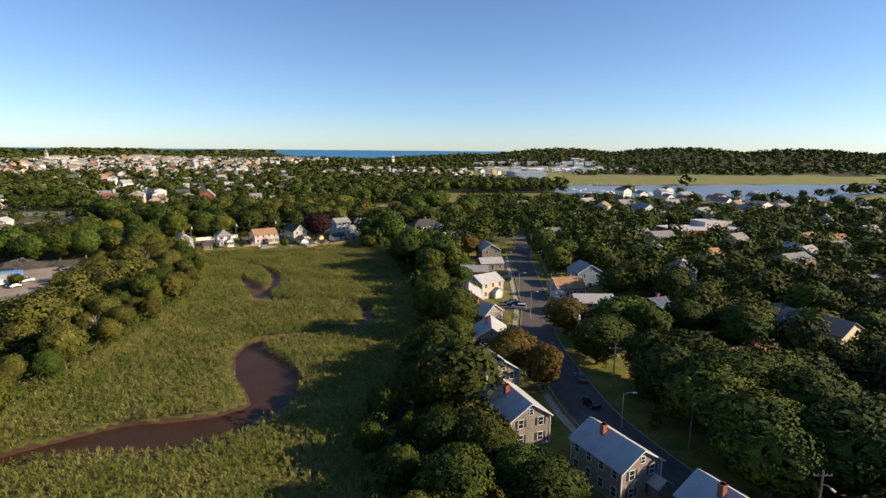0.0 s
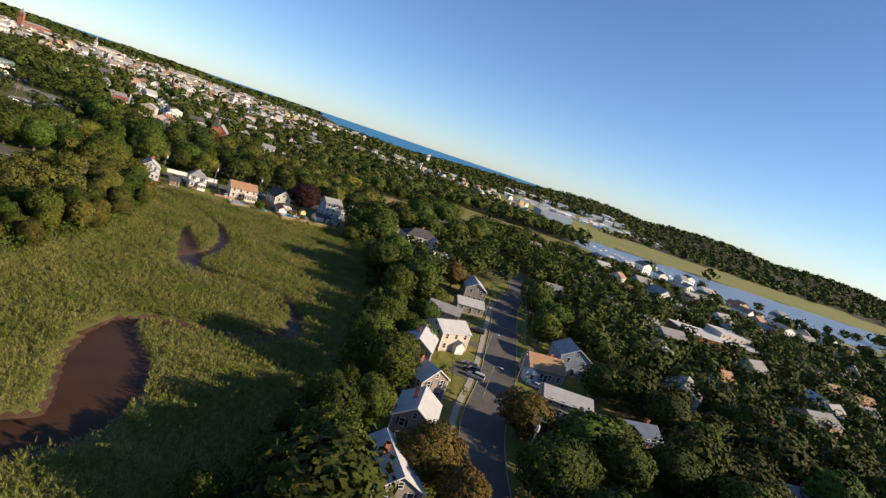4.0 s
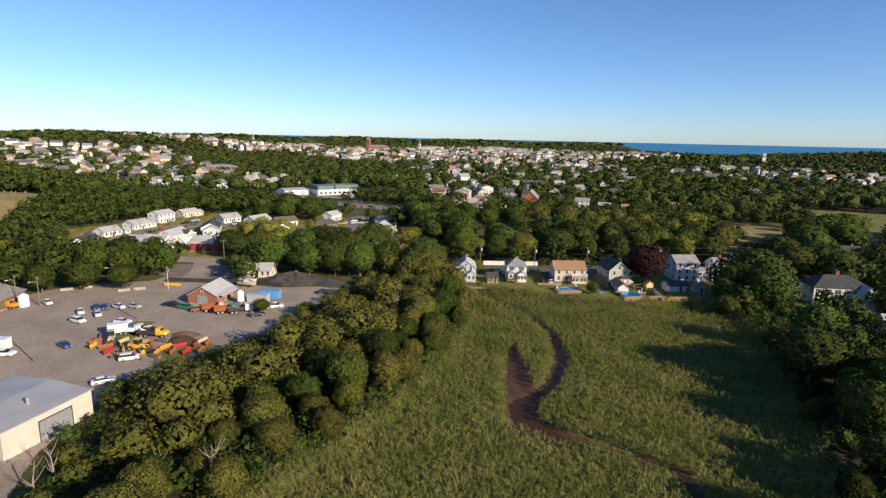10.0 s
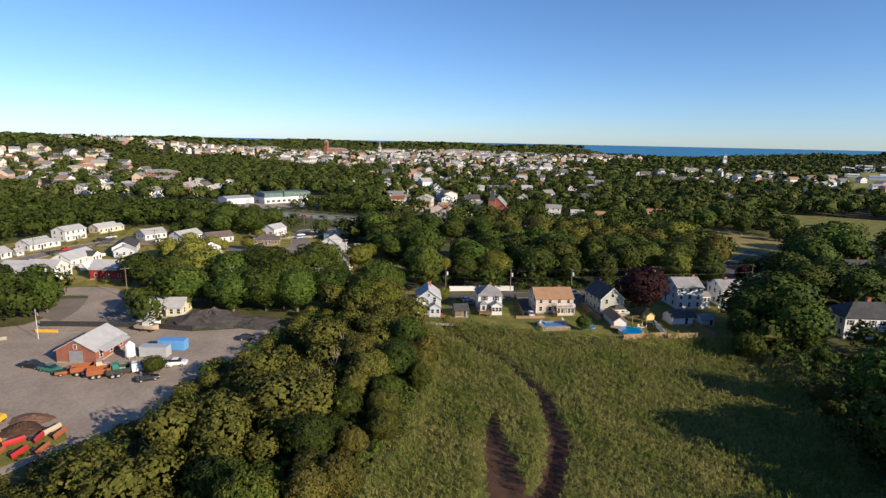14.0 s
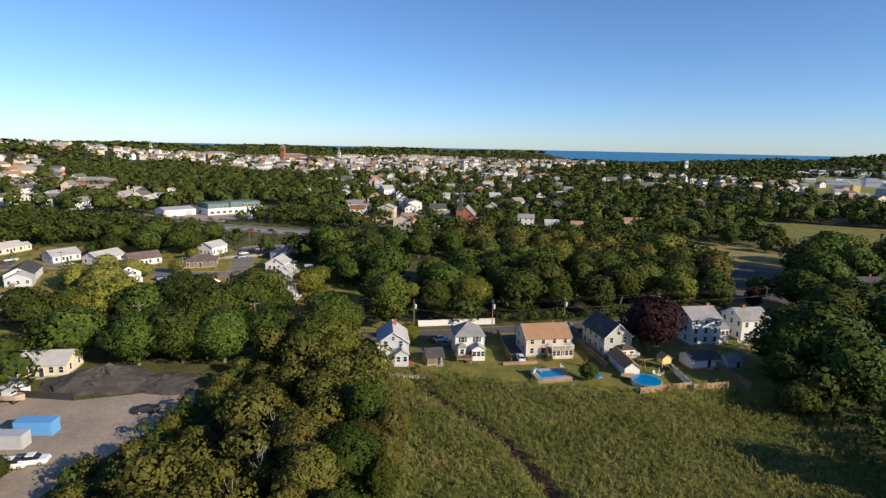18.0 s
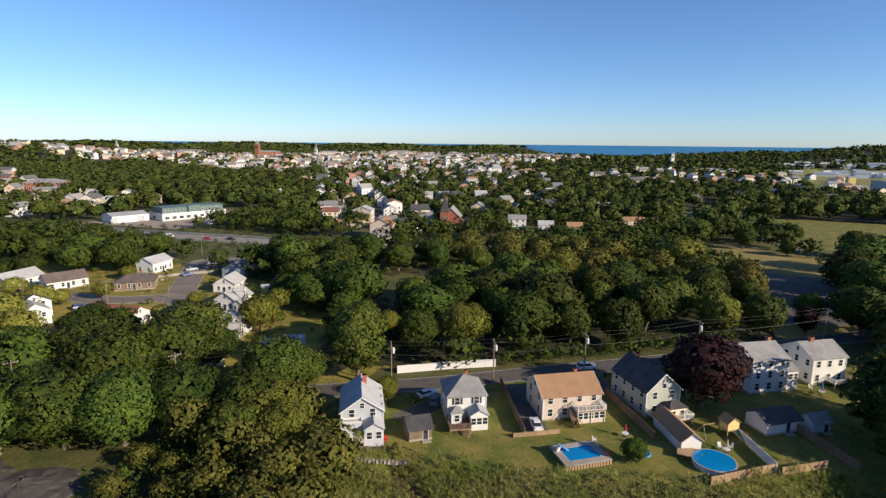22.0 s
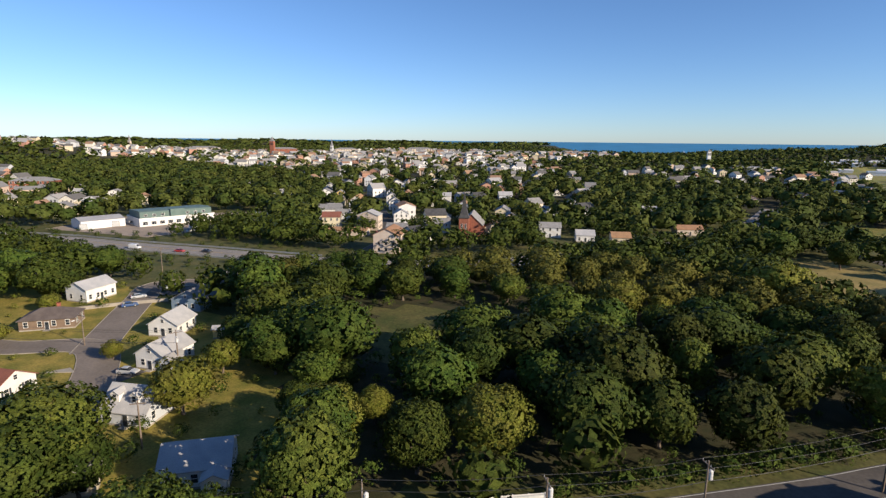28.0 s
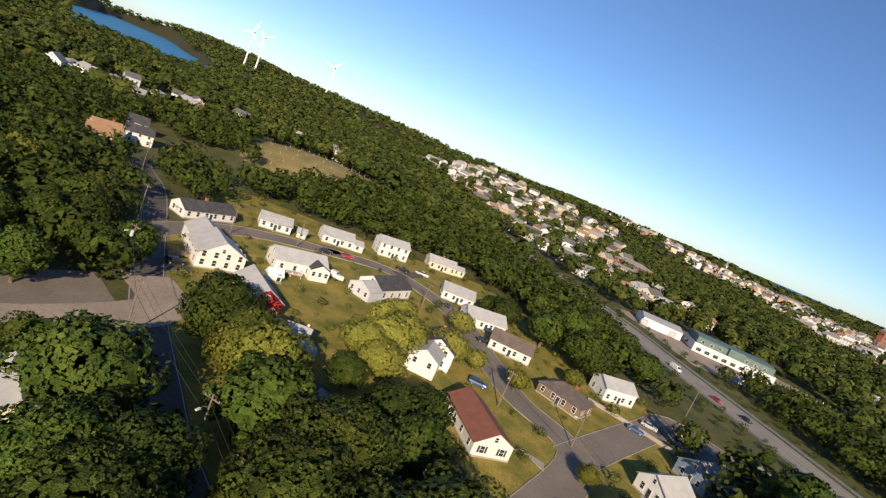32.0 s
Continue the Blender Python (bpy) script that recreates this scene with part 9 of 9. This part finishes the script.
p = thin_in_town(clear_of(free(p, 3.0), WET + BUILT, FOOT + far_foot + seen_side(FOOT, 13, 1.0) + seen_side(far_foot, 8, -3.0), 2.0), (0.4, 0.75, 0.6, 0.6, 0.85, 0.85))
wood("trees_middle", p, rng.uniform(9, 15, len(p)), forms(6, 110, 0.62, 12, 2, 0.25, 0.34), far_leaf, "green treetops between the houses of the town")
fan = [(-3300, -1700), (-1900, -1200), (-1200, -800), (-700, -500), (-500, -200), (-1000, -150), (-1100, 400), (-800, 800), (-300, 950), (60, 900), (160, 720), (420, 640), (620, 500), (420, 80), (700, 50), (2300, 1100), (1500, 2000), (600, 2320), (-100, 2260), (-450, 2300), (-900, 2700), (-1900, 1900), (-2500, 600)]
p = scatter(fan, 21.0, 73, 90000)
p = thin_in_town(clear_of(p, WET, FOOT + far_foot, 4.0), (0.45, 0.65, 0.6, 1, 1, 0.9))
wood("trees_far", p, rng.uniform(11, 17, len(p)), forms(5, 30, 1.5, 6, 2, 0.2, 0.44), far_leaf, "wooded slopes and treetops of the far town and hills", 3.5, 1.3)
rim = [(-900, 2700), (-950, 3200), (-2500, 3100), (-3300, 1500), (-2500, 600), (-1900, 1900)]
p = clear_of(scatter(rim, 42.0, 74), [SEA], [])
wood("trees_horizon", p, rng.uniform(14, 20, len(p)), forms(4, 18, 3.0, 6, 2, 0.15, 0.5), far_leaf, "low wooded land along the horizon", 6.0, 1.6)
verge = free(scatter(HIGHWAY_VERGE, 7.0, 75), 1.5)
wood("bushes_verge", verge, rng.uniform(1.2, 3.2, len(verge)), forms(4, 130, 0.5, 10, 4, 0.3, 0.26), leaf, "low scrub along the highway verge")
# bushes under the woods' edges and along the garden ends
low = []
for poly, gap in ((WOODS_LEFT, 2.7), (WOODS_RIGHT, 3.2), (WOODS_STREET, 5.0)):
    low.append(free(scatter(poly, gap, 81), 0.8, 0.2))
low = np.concatenate(low)
low = low[~inside(low[:, 0], low[:, 1], GLADE) & ~inside(low[:, 0], low[:, 1], CLEAR)]
rest = np.array(rest)
wood("trees_wood_inner", rest[:, :2], rest[:, 2], forms(6, 900, 0.27, 30, 4, 0.32, 0.15), leaf_olive, "inner trees of the woods beside the marsh and street")
side = []
for ln, off, step in ((ROADS[0], 5.4, 2.4),):
    for (x0, y0, _), (x1, y1, _) in zip(ln, ln[1:]):
        L = math.hypot(x1 - x0, y1 - y0)
        side.append((x0 - (y1 - y0) / L * -off, y0 + (x1 - x0) / L * -off))
side = np.array([q for q in side if -112 < q[0] < -62] + [(q[0] + rng.uniform(-1.5, 1.5), q[1] + rng.uniform(0.5, 2.5)) for q in side if -112 < q[0] < -62])
low = np.concatenate([low, side])
wood("undergrowth", low, rng.uniform(1.6, 4.4, len(low)), forms(5, 130, 0.38, 12, 4, 0.3, 0.26), leaf, "dense bushes under the trees")

# garden shrubs and hedges between the houses
shrubs = free(np.concatenate([scatter(YARDS, 6.5, 91), scatter(ROWGARDENS, 11.0, 92), scatter(STREETYARDS, 8.0, 93)]), 1.6, -1.2)
half_ = len(shrubs) // 2
pick_ = np.random.default_rng(94).permutation(len(shrubs))
wood("garden_shrubs", shrubs[pick_[:half_]], rng.uniform(1.0, 3.4, half_), forms(4, 130, 0.42, 12, 4, 0.3, 0.24), leaf, "rounded green shrubs on lawns and beside houses")
wood("garden_bushes", shrubs[pick_[half_:]], rng.uniform(0.8, 2.6, len(shrubs) - half_), forms(4, 130, 0.42, 12, 4, 0.3, 0.24), leaf_light, "bright yellow-green bushes on lawns and beside houses")

# ---- reeds of the marsh ----
g = np.random.default_rng(5)
n = 122000
rx, ry = g.uniform(-130, 0, n), g.uniform(32, 286, n)
d = np.minimum(to_line(rx, ry, CREEK), to_line(rx, ry, BRANCH))
e = to_edge(rx, ry, MARSH)
patch = np.sin(rx / 7.0 + 2 * np.sin(ry / 11.0)) * np.sin(ry / 8.0 + 1.5 * np.sin(rx / 13.0))
clump = np.sin(rx * 1.7 + 1.6 * np.sin(ry * 0.9)) * np.sin(ry * 1.5 + 1.9 * np.sin(rx * 0.8))
ok = (e > -2.6 - 1.4 * np.sin(rx * 0.9 + np.sin(ry * 0.7)) * g.uniform(0.3, 1.0, n)) & (d > 0.1 + 0.8 * g.uniform(size=n))
rx, ry, d, patch, clump = rx[ok], ry[ok], d[ok], patch[ok], clump[ok]
rz = bed(rx, ry)
tall = np.clip(1.75 + 0.3 * patch + 0.42 * clump + 0.2 * g.normal(size=len(rx)), 0.8, 2.7)
blades = []
for k in range(9):
    m = len(rx)
    a = g.uniform(0, 6.28, m)
    ox, oy = rx + 0.1 * g.normal(size=m), ry + 0.1 * g.normal(size=m)
    low_ = tall * g.uniform(0.35, 0.85, m)
    reach = g.uniform(0.25, 0.6, m)
    w = g.uniform(0.045, 0.085, m)
    t = a + 1.57 + g.normal(size=m) * 0.4
    wx, wy = w * np.cos(t), w * np.sin(t)
    v = np.empty((m, 3, 3))
    v[:, 0] = np.stack([ox - wx, oy - wy, rz + low_], 1)
    v[:, 1] = np.stack([ox + wx, oy + wy, rz + low_], 1)
    v[:, 2] = np.stack([ox + reach * np.cos(a), oy + reach * np.sin(a), rz + low_ + tall * g.uniform(0.02, 0.32, m)], 1)
    blades.append(v)
v = np.concatenate(blades)
under = np.cross(v[:, 1] - v[:, 0], v[:, 2] - v[:, 0])[:, 2] < 0
v[under] = v[under][:, ::-1]
v = v.astype(np.float32).reshape(-1, 3)
me = bpy.data.meshes.new("reeds")
k = len(v) // 3
me.vertices.add(3 * k)
me.vertices.foreach_set("co", v.ravel())
me.loops.add(3 * k)
me.loops.foreach_set("vertex_index", np.arange(3 * k, dtype=np.int32))
me.polygons.add(k)
me.polygons.foreach_set("loop_start", np.arange(0, 3 * k, 3, dtype=np.int32))
me.polygons.foreach_set("loop_total", np.full(k, 3, dtype=np.int32))
me.materials.append(reed)
me.update()
# the leaves of a reed bed light up together: each leans towards the sky
face = np.cross(v.reshape(-1, 3, 3)[:, 1] - v.reshape(-1, 3, 3)[:, 0], v.reshape(-1, 3, 3)[:, 2] - v.reshape(-1, 3, 3)[:, 0])
face /= np.linalg.norm(face, axis=1)[:, None] + 1e-9
face = face * 0.8 + np.array([0.12, 0.0, 0.45])
face /= np.linalg.norm(face, axis=1)[:, None]
me.normals_split_custom_set_from_vertices(np.repeat(face, 3, axis=0).tolist())
tagged(new("reeds", me), "dense green marsh reeds with paler patches", "reeds", kind="stuff")

# gravestones of the cemetery
for q in scatter(CEMETERY, 8.0, 91)[:150]:
    key = "grave"
    if key not in CACHE:
        CACHE[key] = Build().span(-0.35, 0.35, -0.1, 0.1, -0.1, 0.9).rod((0, -0.1, 0.9), (0, 0.1, 0.9), 0.35, 0.35, 10).span(-0.45, 0.45, -0.2, 0.2, -0.1, 0.12).mesh("gravestone", concrete)
    ob = new("gravestone", CACHE[key])
    ob.matrix_basis = pose(q[0], q[1], float(ground(q[0], q[1])), 0, 0, float(rng.uniform(-15, 15)))
    tagged(ob, "pale upright gravestone on dry grass", "gravestone", "gravestones")
